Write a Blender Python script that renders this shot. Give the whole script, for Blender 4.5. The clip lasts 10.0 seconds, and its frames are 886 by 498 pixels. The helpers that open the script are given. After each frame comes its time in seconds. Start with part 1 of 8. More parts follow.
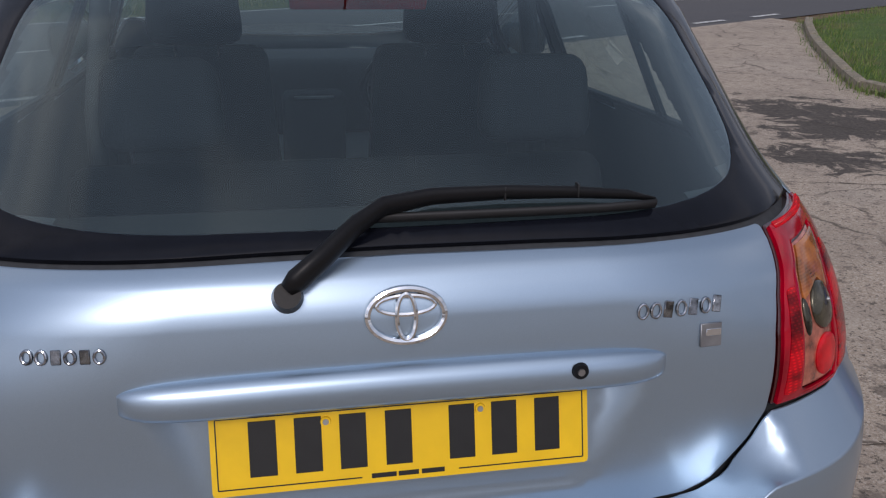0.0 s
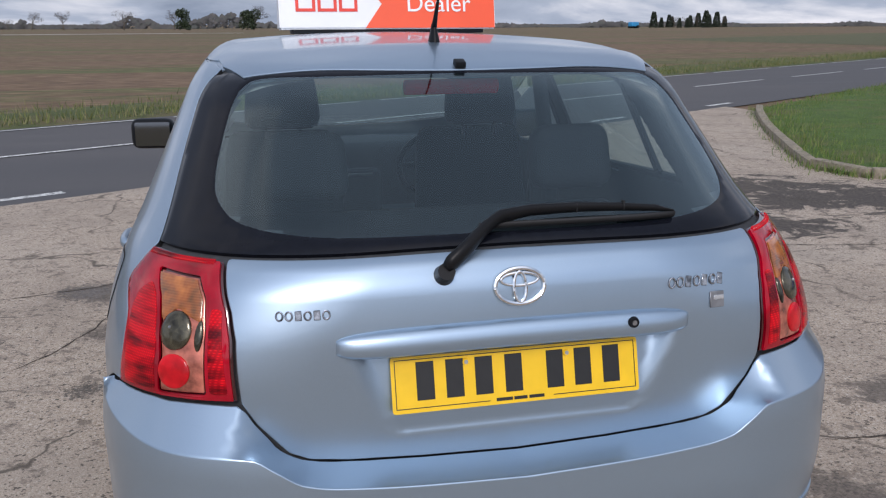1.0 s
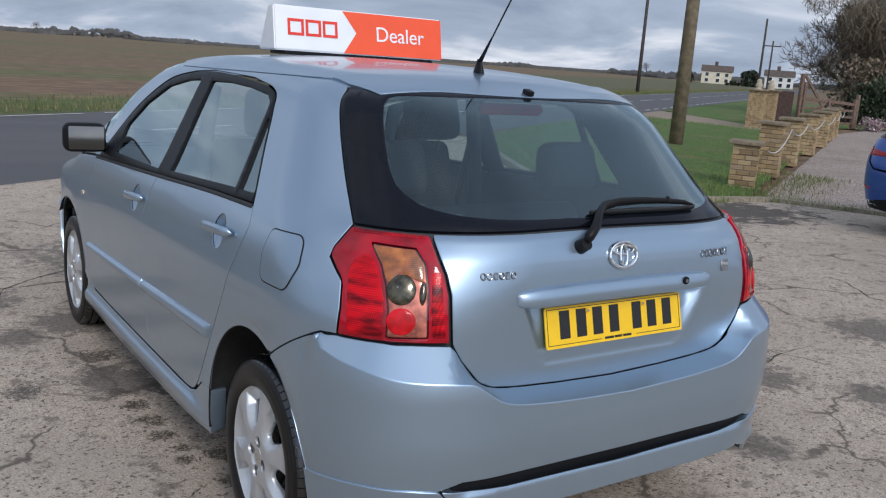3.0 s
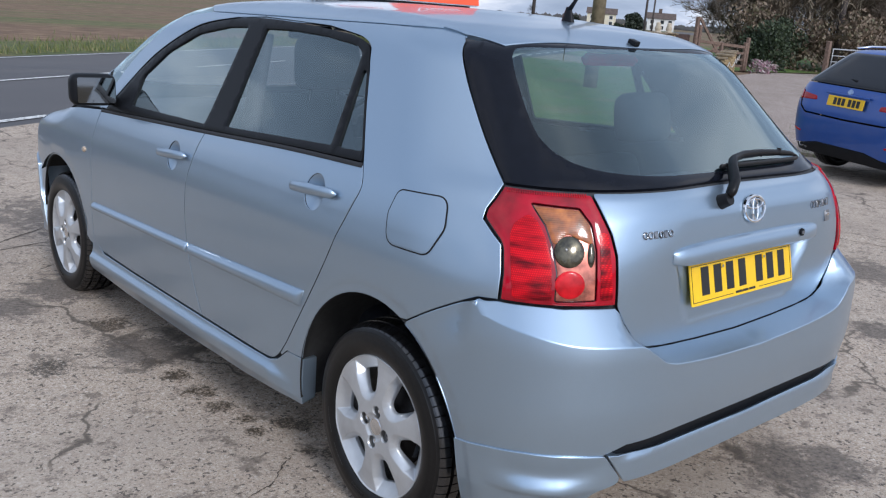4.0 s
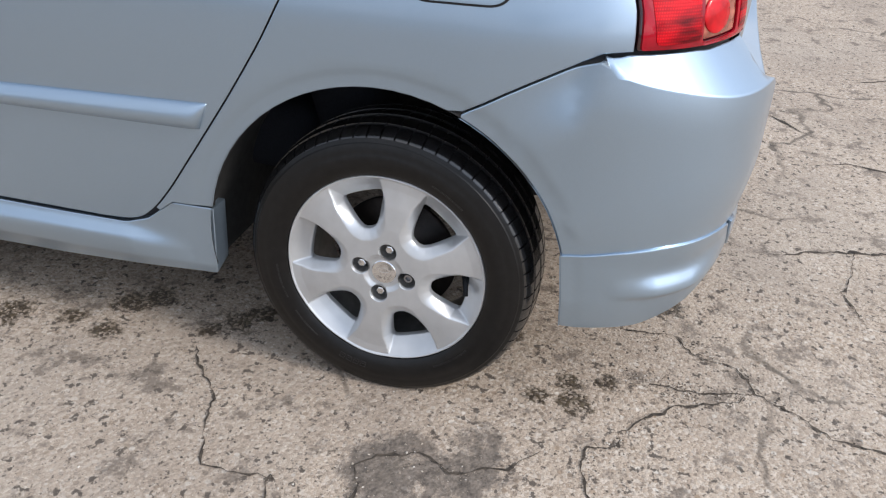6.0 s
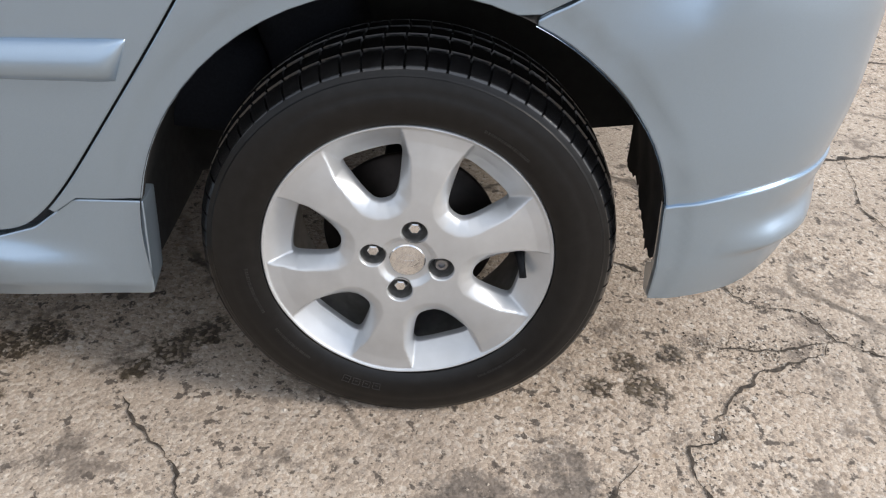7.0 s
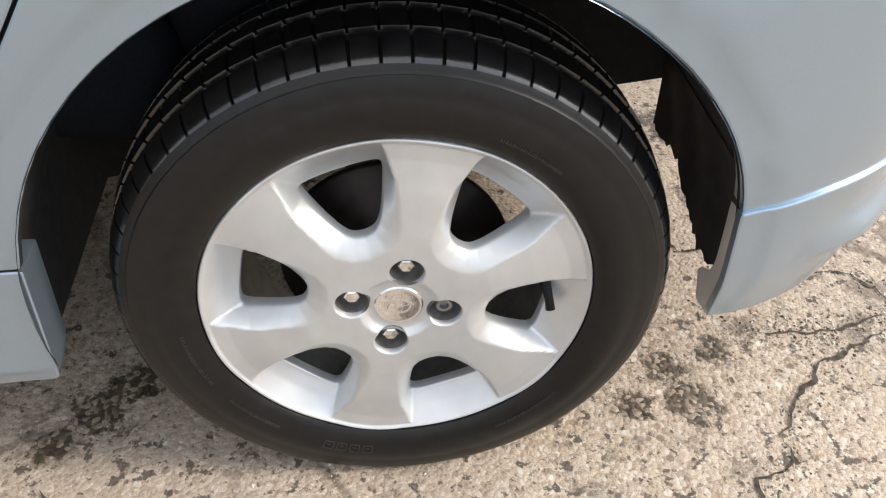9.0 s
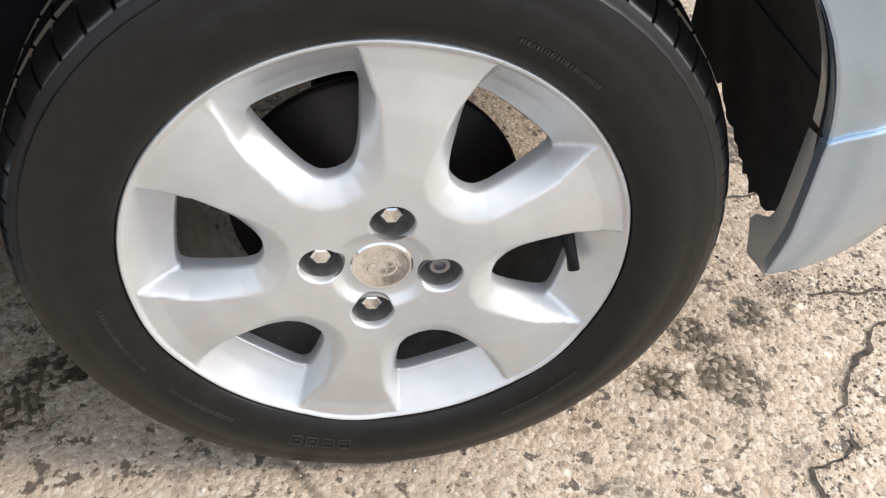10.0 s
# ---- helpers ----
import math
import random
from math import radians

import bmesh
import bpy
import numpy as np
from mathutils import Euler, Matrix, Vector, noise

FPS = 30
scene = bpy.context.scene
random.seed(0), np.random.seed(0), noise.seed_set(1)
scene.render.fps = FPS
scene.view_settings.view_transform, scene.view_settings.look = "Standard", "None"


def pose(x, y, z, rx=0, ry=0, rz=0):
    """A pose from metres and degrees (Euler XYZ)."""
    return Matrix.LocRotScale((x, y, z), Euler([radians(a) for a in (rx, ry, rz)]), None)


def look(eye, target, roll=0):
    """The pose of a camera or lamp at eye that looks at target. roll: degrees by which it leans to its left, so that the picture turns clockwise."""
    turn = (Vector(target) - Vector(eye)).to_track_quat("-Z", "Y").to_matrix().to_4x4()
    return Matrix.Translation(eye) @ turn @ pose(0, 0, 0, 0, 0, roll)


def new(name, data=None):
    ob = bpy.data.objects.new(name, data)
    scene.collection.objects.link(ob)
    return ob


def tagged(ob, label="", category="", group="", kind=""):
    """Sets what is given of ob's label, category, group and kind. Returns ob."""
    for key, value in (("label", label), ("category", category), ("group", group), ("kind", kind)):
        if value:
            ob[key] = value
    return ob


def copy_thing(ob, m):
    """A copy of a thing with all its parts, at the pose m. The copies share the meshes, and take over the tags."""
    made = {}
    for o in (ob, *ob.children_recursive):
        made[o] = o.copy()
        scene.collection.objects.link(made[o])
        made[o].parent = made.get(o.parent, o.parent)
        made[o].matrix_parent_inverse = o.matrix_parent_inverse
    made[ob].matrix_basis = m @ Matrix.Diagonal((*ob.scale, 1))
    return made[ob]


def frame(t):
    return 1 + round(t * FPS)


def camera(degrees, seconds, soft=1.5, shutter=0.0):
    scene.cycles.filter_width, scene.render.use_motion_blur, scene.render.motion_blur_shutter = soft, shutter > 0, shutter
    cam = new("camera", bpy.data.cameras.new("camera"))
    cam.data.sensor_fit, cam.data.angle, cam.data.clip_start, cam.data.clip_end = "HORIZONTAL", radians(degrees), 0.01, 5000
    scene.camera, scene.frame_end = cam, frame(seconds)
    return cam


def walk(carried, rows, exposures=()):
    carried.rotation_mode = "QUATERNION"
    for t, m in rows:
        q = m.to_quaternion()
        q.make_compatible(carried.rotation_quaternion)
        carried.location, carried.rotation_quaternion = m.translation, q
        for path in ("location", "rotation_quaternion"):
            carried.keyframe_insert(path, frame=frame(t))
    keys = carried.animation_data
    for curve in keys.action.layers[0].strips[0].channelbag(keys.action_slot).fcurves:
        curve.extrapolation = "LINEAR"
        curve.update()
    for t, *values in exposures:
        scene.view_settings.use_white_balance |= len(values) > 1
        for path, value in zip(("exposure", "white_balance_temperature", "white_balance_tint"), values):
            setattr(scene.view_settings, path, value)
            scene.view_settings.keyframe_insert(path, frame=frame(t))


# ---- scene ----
cam = camera(53.4, 10.0, 1.2)
PATH = [
    (0, (-0.156, -1.609, 1.465), (0.207, 0.229, 0.767), 1.0),
    (0.5, (-0.335, -1.867, 1.483), (0.082, 0.01, 0.93), 1.1),
    (1, (-0.529, -2.162, 1.485), (-0.083, -0.276, 0.99), -0.2),
    (1.5, (-0.763, -2.375, 1.5), (-0.178, -0.513, 1.064), 0.5),
    (2, (-1.118, -2.451, 1.49), (-0.332, -0.657, 1.088), 2.1),
    (3.3, (-1.891, -2.143, 1.47), (-0.731, -0.572, 1.036), 4.4),
    (3.5, (-1.976, -2.039, 1.456), (-0.781, -0.498, 1.014), 4.5),
    (4, (-2.215, -1.8, 1.452), (-0.933, -0.358, 0.926), 4.4),
    (4.5, (-2.396, -1.488, 1.384), (-1.007, -0.232, 0.682), 4.5),
    (5, (-2.375, -1.114, 1.329), (-0.881, -0.131, 0.433), 4.6),
    (5.2, (-2.366, -0.967, 1.298), (-0.82, -0.118, 0.355), 4.7),
    (6.3, (-2.148, -0.244, 1.166), (-0.449, -0.024, 0.134), 4.5),
    (6.5, (-2.072, -0.118, 1.108), (-0.377, -0.019, 0.051), 4.8),
    (7, (-1.85, -0.002, 0.987), (-0.173, -0.059, -0.101), 4.9),
    (7.5, (-1.677, 0.015, 0.928), (-0.046, -0.156, -0.217), 5.8),
    (8, (-1.64, 0.034, 0.927), (-0.05, -0.235, -0.256), 6.0),
    (8.5, (-1.628, 0.074, 0.968), (-0.08, -0.192, -0.27), 5.7),
    (9, (-1.482, 0.057, 0.942), (0.029, -0.143, -0.353), 3.3),
    (9.5, (-1.363, 0.061, 0.836), (0.114, -0.159, -0.495), 2.3),
    (10, (-1.331, 0.055, 0.795), (0.115, -0.203, -0.563), 4.4),
]
EXPOSURES = (
    (0, -.34, 6550, 19), (.5, -.08, 6450, 17), (1, .06, 6400, 16), (2, -.02, 6350, 15), (3.5, .14, 6100, 11), (4.0, .34, 6050, 13), (4.5, .54, 6100, 15), (5.0, .54, 6300, 16),
    (6.5, .80, 6650, 11), (7.0, .86, 6850, 12), (7.5, 1.06, 7200, 13), (8.0, 1.09, 7200, 13), (8.5, 1.06, 7050, 13), (9.0, 1.22, 7250, 12), (9.5, 1.32, 7200, 12), (10, 1.34, 7150, 12))
walk(cam, [(t, look(eye, target, roll)) for t, eye, target, roll in PATH], EXPOSURES)

# ---- world, sun, exposure ----
world = bpy.data.worlds.new("sky")
scene.world = world
world.use_nodes = True
wn = world.node_tree.nodes
wl = world.node_tree.links
SUN_EL, SUN_ROT = radians(34), radians(-166)
sky = wn.new("ShaderNodeTexSky")
sky.sky_type, sky.sun_disc, sky.sun_elevation, sky.sun_rotation = "NISHITA", False, SUN_EL, SUN_ROT
sky.air_density, sky.dust_density, sky.ozone_density = 1.0, 2.5, 1.2
# layered cloud cover over the clear sky
tc = wn.new("ShaderNodeTexCoord")
sep = wn.new("ShaderNodeSeparateXYZ")
wl.new(tc.outputs["Generated"], sep.inputs[0])
zc = wn.new("ShaderNodeMath"); zc.operation = "MAXIMUM"; zc.inputs[1].default_value = 0.0
wl.new(sep.outputs[2], zc.inputs[0])
za = wn.new("ShaderNodeMath"); za.operation = "ADD"; za.inputs[1].default_value = 0.22
wl.new(zc.outputs[0], za.inputs[0])
dx = wn.new("ShaderNodeMath"); dx.operation = "DIVIDE"
dy = wn.new("ShaderNodeMath"); dy.operation = "DIVIDE"
wl.new(sep.outputs[0], dx.inputs[0]); wl.new(za.outputs[0], dx.inputs[1])
wl.new(sep.outputs[1], dy.inputs[0]); wl.new(za.outputs[0], dy.inputs[1])
comb = wn.new("ShaderNodeCombineXYZ")
wl.new(dx.outputs[0], comb.inputs[0]); wl.new(dy.outputs[0], comb.inputs[1])
cn = wn.new("ShaderNodeTexNoise")
cn.inputs["Scale"].default_value, cn.inputs["Detail"].default_value, cn.inputs["Roughness"].default_value = 1.25, 9.0, 0.56
cn.inputs["Distortion"].default_value = 0.4
wl.new(comb.outputs[0], cn.inputs["Vector"])
cr = wn.new("ShaderNodeValToRGB")
e = cr.color_ramp.elements
e[0].position, e[0].color = 0.30, (3.3, 4.1, 5.4, 1)
e[1].position, e[1].color = 0.72, (13.0, 13.1, 13.3, 1)
m_ = cr.color_ramp.elements.new(0.50); m_.color = (5.4, 6.3, 7.7, 1)
wl.new(cn.outputs["Fac"], cr.inputs["Fac"])
cm = wn.new("ShaderNodeMix"); cm.data_type = "RGBA"
cm.inputs[0].default_value = 0.88
wl.new(sky.outputs[0], cm.inputs[6]); wl.new(cr.outputs[0], cm.inputs[7])
# the cloud glows round the veiled sun
sd = Vector((math.sin(SUN_ROT) * math.cos(SUN_EL), math.cos(SUN_ROT) * math.cos(SUN_EL), math.sin(SUN_EL)))
dot = wn.new("ShaderNodeVectorMath"); dot.operation = "DOT_PRODUCT"; dot.inputs[1].default_value = sd
nv = wn.new("ShaderNodeVectorMath"); nv.operation = "NORMALIZE"
wl.new(tc.outputs["Generated"], nv.inputs[0]); wl.new(nv.outputs[0], dot.inputs[0])
dm = wn.new("ShaderNodeMath"); dm.operation = "MAXIMUM"; dm.inputs[1].default_value = 0.0
wl.new(dot.outputs["Value"], dm.inputs[0])
dp = wn.new("ShaderNodeMath"); dp.operation = "POWER"; dp.inputs[1].default_value = 4.0
wl.new(dm.outputs[0], dp.inputs[0])
gk = wn.new("ShaderNodeMath"); gk.operation = "MULTIPLY_ADD"; gk.inputs[1].default_value, gk.inputs[2].default_value = 1.25, 0.88
wl.new(dp.outputs[0], gk.inputs[0])
gm = wn.new("ShaderNodeVectorMath"); gm.operation = "SCALE"
wl.new(cm.outputs[2], gm.inputs[0]); wl.new(gk.outputs[0], gm.inputs["Scale"])
bg = wn["Background"]
bg.inputs["Strength"].default_value = 0.09
wl.new(gm.outputs[0], bg.inputs["Color"])
sun = new("sun", bpy.data.lights.new("sun", "SUN"))
sun.data.energy, sun.data.angle, sun.data.color = 1.45, radians(14), (1.0, 0.95, 0.88)
sun.matrix_world = look(Vector((math.sin(SUN_ROT) * math.cos(SUN_EL), math.cos(SUN_ROT) * math.cos(SUN_EL), math.sin(SUN_EL))) * 50, (0, 0, 0))

# ---- materials ----
class Mat:
    """A small builder for node materials."""

    def __init__(self, name, color=(.5, .5, .5), rough=.5, metal=0.0, coat=0.0, spec=0.5):
        self.m = bpy.data.materials.new(name)
        self.m.use_nodes = True
        self.n, self.l = self.m.node_tree.nodes, self.m.node_tree.links
        self.b = self.n["Principled BSDF"]
        self.set(color, rough, metal, coat, spec)
        self.co = self.n.new("ShaderNodeTexCoord").outputs["Object"]

    def set(self, color, rough, metal, coat, spec):
        i = self.b.inputs
        i["Base Color"].default_value = (*color, 1)
        i["Roughness"].default_value, i["Metallic"].default_value = rough, metal
        i["Coat Weight"].default_value, i["Coat Roughness"].default_value = coat, .03
        i["Specular IOR Level"].default_value = spec

    def noise(self, scale, detail=4, rough=.55, stretch=None, kind="noise", distort=0.0):
        src = self.co
        if stretch:
            mp = self.n.new("ShaderNodeMapping")
            mp.inputs["Scale"].default_value = stretch
            self.l.new(src, mp.inputs[0]); src = mp.outputs[0]
        if kind == "noise":
            t = self.n.new("ShaderNodeTexNoise")
            t.inputs["Detail"].default_value, t.inputs["Roughness"].default_value = detail, rough
            t.inputs["Distortion"].default_value = distort
            out = t.outputs["Fac"]
        else:
            t = self.n.new("ShaderNodeTexVoronoi")
            t.feature = kind
            out = t.outputs["Distance"]
        t.inputs["Scale"].default_value = scale
        self.l.new(src, t.inputs["Vector"])
        return out

    def ramp(self, fac, *stops):
        r = self.n.new("ShaderNodeValToRGB")
        els = r.color_ramp.elements
        while len(els) < len(stops):
            els.new(.5)
        for el, (p, c) in zip(els, stops):
            el.position = p
            el.color = (*c, 1) if isinstance(c, tuple) else (c, c, c, 1)
        self.l.new(fac, r.inputs[0])
        return r.outputs[0]

    def mix(self, fac, a, b, how="MIX"):
        x = self.n.new("ShaderNodeMix")
        x.data_type, x.blend_type = "RGBA", how
        for socket, v in ((x.inputs[0], fac), (x.inputs[6], a), (x.inputs[7], b)):
            if isinstance(v, (int, float)):
                socket.default_value = v if socket.type == "VALUE" else (v, v, v, 1)
            elif isinstance(v, tuple):
                socket.default_value = (*v, 1)
            else:
                self.l.new(v, socket)
        return x.outputs[2]

    def math(self, op, a, b=0.0):
        x = self.n.new("ShaderNodeMath")
        x.operation = op
        for s, v in zip(x.inputs, (a, b)):
            if isinstance(v, (int, float)):
                s.default_value = v
            else:
                self.l.new(v, s)
        return x.outputs[0]

    def color(self, out):
        self.l.new(out, self.b.inputs["Base Color"]); return self

    def rough(self, out):
        self.l.new(out, self.b.inputs["Roughness"]); return self

    def bump(self, out, strength=.3, dist=.01):
        x = self.n.new("ShaderNodeBump")
        x.inputs["Strength"].default_value, x.inputs["Distance"].default_value = strength, dist
        self.l.new(out, x.inputs["Height"])
        self.l.new(x.outputs[0], self.b.inputs["Normal"])
        return self


def plain(name, color, rough=.5, metal=0.0, coat=0.0, grain=40.0, vary=.15, bump=.0, spec=.5):
    m = Mat(name, color, rough, metal, coat, spec)
    f = m.noise(grain, 5)
    lo, hi = tuple(c * (1 - vary) for c in color), tuple(min(1, c * (1 + vary)) for c in color)
    m.color(m.ramp(f, (.3, lo), (.7, hi)))
    if bump:
        m.bump(f, bump, .002)
    return m.m


def glass(name, tint, base=.08):
    """A thin pane: straight-through tint, with a mirror gloss that grows towards grazing."""
    m = Mat(name)
    n, l = m.n, m.l
    tr, gl, lw, mx = n.new("ShaderNodeBsdfTransparent"), n.new("ShaderNodeBsdfGlossy"), n.new("ShaderNodeLayerWeight"), n.new("ShaderNodeMixShader")
    tr.inputs[0].default_value = (*tint, 1)
    gl.inputs["Roughness"].default_value = 0.0
    gl.inputs[0].default_value = (.82, .97, 1.0, 1)
    lw.inputs[0].default_value = .5
    fac = m.math("ADD", base, m.math("MULTIPLY", m.math("POWER", lw.outputs["Facing"], 2.2), .85))
    l.new(fac, mx.inputs[0]); l.new(tr.outputs[0], mx.inputs[1]); l.new(gl.outputs[0], mx.inputs[2])
    l.new(mx.outputs[0], n["Material Output"].inputs["Surface"])
    return m.m


def car_paint(name, color, metal=.80):
    """Metallic paint: flakes under a clear coat, with a thin uneven film of road dust."""
    m = Mat(name, color, .28, metal, .65)
    m.b.inputs["Coat Roughness"].default_value = .06
    fl = m.noise(1600, 2)
    dirt = m.noise(3.0, 6, .6)
    m.color(m.mix(m.ramp(dirt, (.45, 0.0), (.9, .10)), m.ramp(fl, (.3, tuple(c * .92 for c in color)), (.7, tuple(min(1, c * 1.07) for c in color))), (.36, .36, .35)))
    m.rough(m.ramp(dirt, (.3, .31), (.8, .38)))
    return m.m


PAINT = car_paint("silver_blue_paint", (.357, .461, .568), .86)
BLUE = car_paint("deep_blue_paint", (.018, .085, .36), .35)
BLACK_TRIM = plain("black_trim_plastic", (.009, .010, .012), .42, grain=300, bump=.1, spec=.14)
GAP = plain("dark_gap", (.006, .006, .007), .8)
# real rubber parts, and the shade painted on panel edges inside the gaps
RUBBER_GAP_SHADE = plain("black_rubber_and_gap_shade", (.012, .012, .013), .55)
FRIT = plain("black_glass_border", (.006, .007, .011), .10, spec=.2)
GLASS = glass("window_glass", (.90, .93, .92), .055)
REAR_GLASS = glass("rear_window_glass", (.63, .80, .81), .062)
CHROME = plain("chrome", (.78, .79, .80), .08, 1.0, grain=10, vary=.04)
DULL_METAL = plain("dull_metal", (.35, .35, .36), .4, 1.0)
PLATE_YELLOW = plain("plate_yellow", (.86, .53, .008), .35, grain=20, vary=.05)
PLATE_BLACK = plain("plate_black", (.012, .012, .012), .4)
CABIN = plain("dark_grey_cabin_trim", (.05, .054, .06), .8, grain=60, bump=.2, spec=.25)
CABIN_LIGHT = plain("light_grey_headlining", (.42, .42, .40), .9, grain=80)
FABRIC = plain("charcoal_seat_fabric", (.018, .020, .025), .95, grain=220, bump=.4, spec=.1)
LINER = plain("black_wheel_arch_liner", (.015, .015, .015), .75, grain=50, vary=.4, bump=.3)
WHITE_PLASTIC = plain("white_sign_plastic", (.80, .80, .80), .35, grain=8, vary=.04)
ORANGE = plain("orange_sign_vinyl", (.86, .095, .03), .35, grain=8, vary=.04)
RED_PRINT = plain("red_print", (.72, .04, .02), .4)
WHITE_PRINT = plain("white_print", (.82, .82, .82), .4)

# ---- the silver-blue hatchback: skin ----

YC, RK = 0.30, 0.85
def smax(a, b, k):
    return np.maximum(a, b) + np.maximum(k - np.abs(a - b), 0) ** 2 / (4 * k)
def lerp(v, xs, ys):
    """Smooth interpolation through control values (monotone cubic)."""
    xs, ys = np.asarray(xs, float), np.asarray(ys, float)
    d = np.diff(ys) / np.diff(xs)
    m = np.r_[d[0], np.where(d[1:] * d[:-1] > 0, 2 * d[1:] * d[:-1] / (d[1:] + d[:-1] + 1e-12), 0), d[-1]]
    v = np.asarray(v, float)
    i = np.clip(np.searchsorted(xs, v) - 1, 0, len(xs) - 2)
    h = xs[i + 1] - xs[i]
    u = np.clip((v - xs[i]) / h, 0, 1)
    return (ys[i] * (1 + 2 * u) * (1 - u) ** 2 + h * m[i] * u * (1 - u) ** 2 + ys[i + 1] * u * u * (3 - 2 * u) + h * m[i + 1] * u * u * (u - 1))
def arch_lip(y, z):
    """How far the edges round the wheel openings step back."""
    out = 0.0
    for cy in (.012, 2.6):
        u = np.clip((.398 - np.hypot(y - cy, z - .325)) / .024, 0, 1)
        out = out - .0035 * u * u * (3 - 2 * u)
    return out
def body(x, y, z):
    """Implicit skin of the painted shell: negative inside."""
    ax = np.abs(x)
    w = lerp(z, (.15, .35, .55, .68, .78, .88, .95, 1.0, 1.05, 1.2, 1.37, 1.5), (.82, .836, .841, .842, .840, .824, .806, .787, .762, .695, .618, .55))
    w = w - .16 * np.maximum(y - 2.5, 0) ** 2
    side = ax - w - arch_lip(y, z)
    b = lerp(z, (.15, .40, .60, .75, .88, .97, 1.02, 1.06, 1.2, 1.37, 1.45, 1.6), (.54, .57, .590, .600, .605, .597, .575, .525, .365, .165, .06, -.2))
    rear = (-y - b) * .9
    roof = z - lerp(y, (-.4, -.127, .13, .5, 1.0, 1.4, 1.7, 1.9, 2.45, 2.6, 3.0, 3.3, 3.6), (1.34, 1.400, 1.442, 1.468, 1.478, 1.465, 1.43, 1.36, 1.02, .96, .88, .80, .66)) + .085 * ax ** 2
    front = y - 3.40 + .12 * ax ** 2 + .25 * np.maximum(z - .65, 0) 
    kr = lerp(z, (.5, .8, 1.05, 1.25, 1.4), (.43, .43, .52, .42, .30))
    f = smax(side, rear, kr)
    f = smax(f, roof, .08)
    return smax(f, front, .30)
def bumper(x, y, z):
    ax = np.abs(x)
    w = lerp(z, (.15, .3, .5, .65, .78, .9), (.80, .83, .848, .848, .842, .82)) - .01 * np.maximum(.2 - y, 0)
    tuck = np.clip((y + .62) / .30, 0, 1)
    w = w - lerp(z, (.15, .25, .40, .50, .62, .70), (.012, .009, .006, .006, .003, 0)) * tuck * tuck * (3 - 2 * tuck) + arch_lip(y, z)
    b = lerp(z, (.15, .25, .36, .40, .55, .65, .9), (.60, .635, .655, .660, .680, .680, .62))
    return smax(ax - w, (-y - b) * .95, .42)
def wrap_dir(s):
    """Origin and way of the ray of the wrap chart at s (left side forward positive, across the tail, right side)."""
    s = np.asarray(s, float)
    a = np.clip((YC - s) / RK, 0, np.pi)
    ox, oy = 0 * s, np.where(s > YC, s, np.where(s < YC - np.pi * RK, YC + (YC - np.pi * RK - s), YC))
    return ox, oy, -np.cos(a), -np.sin(a)
def cast(f, o, d, lo, hi, n=27):
    """Distance along rays at which f passes from inside (lo) to outside (hi)."""
    lo, hi = lo + 0 * o[0], hi + 0 * o[0]
    for _ in range(n):
        m = (lo + hi) / 2
        inside = f(o[0] + d[0] * m, o[1] + d[1] * m, o[2] + d[2] * m) < 0
        lo, hi = np.where(inside, m, lo), np.where(inside, hi, m)
    return (lo + hi) / 2
def wrap(f, s, z):
    ox, oy, dx, dy = wrap_dir(s)
    z = np.asarray(z, float)
    r = cast(f, (ox, oy, z), (dx, dy, 0 * z), 0.0, 1.6)
    return np.stack([ox + dx * r, oy + dy * r, z], -1)
def to_s(x, y):
    return np.where(y >= YC, np.where(np.asarray(x) < 0, y, 2 * YC - np.pi * RK - y), YC - RK * np.arctan2(YC - y, -np.asarray(x)))


def top(f, x, y):
    x, y = np.asarray(x, float), np.asarray(y, float)
    r = cast(f, (x, y, .75 + 0 * x), (0 * x, 0 * x, 1 + 0 * x), 0.0, 1.2)
    return np.stack([x, y, .75 + r], -1)


def nose(f, x, z):
    x, z = np.asarray(x, float), np.asarray(z, float)
    r = cast(f, (x, 1.2 + 0 * x, z), (0 * x, 1 + 0 * x, 0 * x), 0.0, 3.0)
    return np.stack([x, 1.2 + r, z], -1)


def skin(s, z):
    return wrap(body, s, z)


def skin_top(x, y):
    return top(body, x, y)


def skin_nose(x, z):
    return nose(body, x, z)


def tail(s, z):
    """The tailgate: the shell with the plate recess pressed in."""
    p = wrap(body, s, z)
    ax = np.abs(p[..., 0])
    edge = .340 - .36 * np.maximum(.86 - p[..., 2], 0) - 30 * np.maximum(.715 - p[..., 2], 0) ** 2
    inside = np.clip((edge + .008 - ax) / .046, 0, 1)
    inside = inside * inside * (3 - 2 * inside)
    foot = np.clip((p[..., 2] - .684) / .016, 0, 1) * np.clip((.874 - p[..., 2]) / .008, 0, 1)
    p = p.copy()
    p[..., 1] += (.005 + .20 * np.clip(p[..., 2] - .725, 0, .14)) * inside * foot
    return p


CREASE = ((-.285, .770), (-.31, .748), (-.385, .726), (-.48, .706), (-.605, .698), (-.64, .672), (-.675, .642), (-.72, .628), (-.85, .614), (-1.035, .606))
LEDGE = ((-.285, .778), (-.33, .783), (-.45, .781), (-.562, .777), (-.585, .735), (-.63, .668), (-.665, .650), (-.72, .641), (-.85, .632), (-1.035, .626))
MID = YC - np.pi / 2 * RK


def both(s):
    """Folds the wrap coordinate of the right half onto the left."""
    s = np.asarray(s, float)
    return np.where(s < MID, 2 * MID - s, s)


def line_at(line, s):
    s = both(s)
    xs, ys = np.array(line[::-1]).T
    return lerp(s, xs, ys)


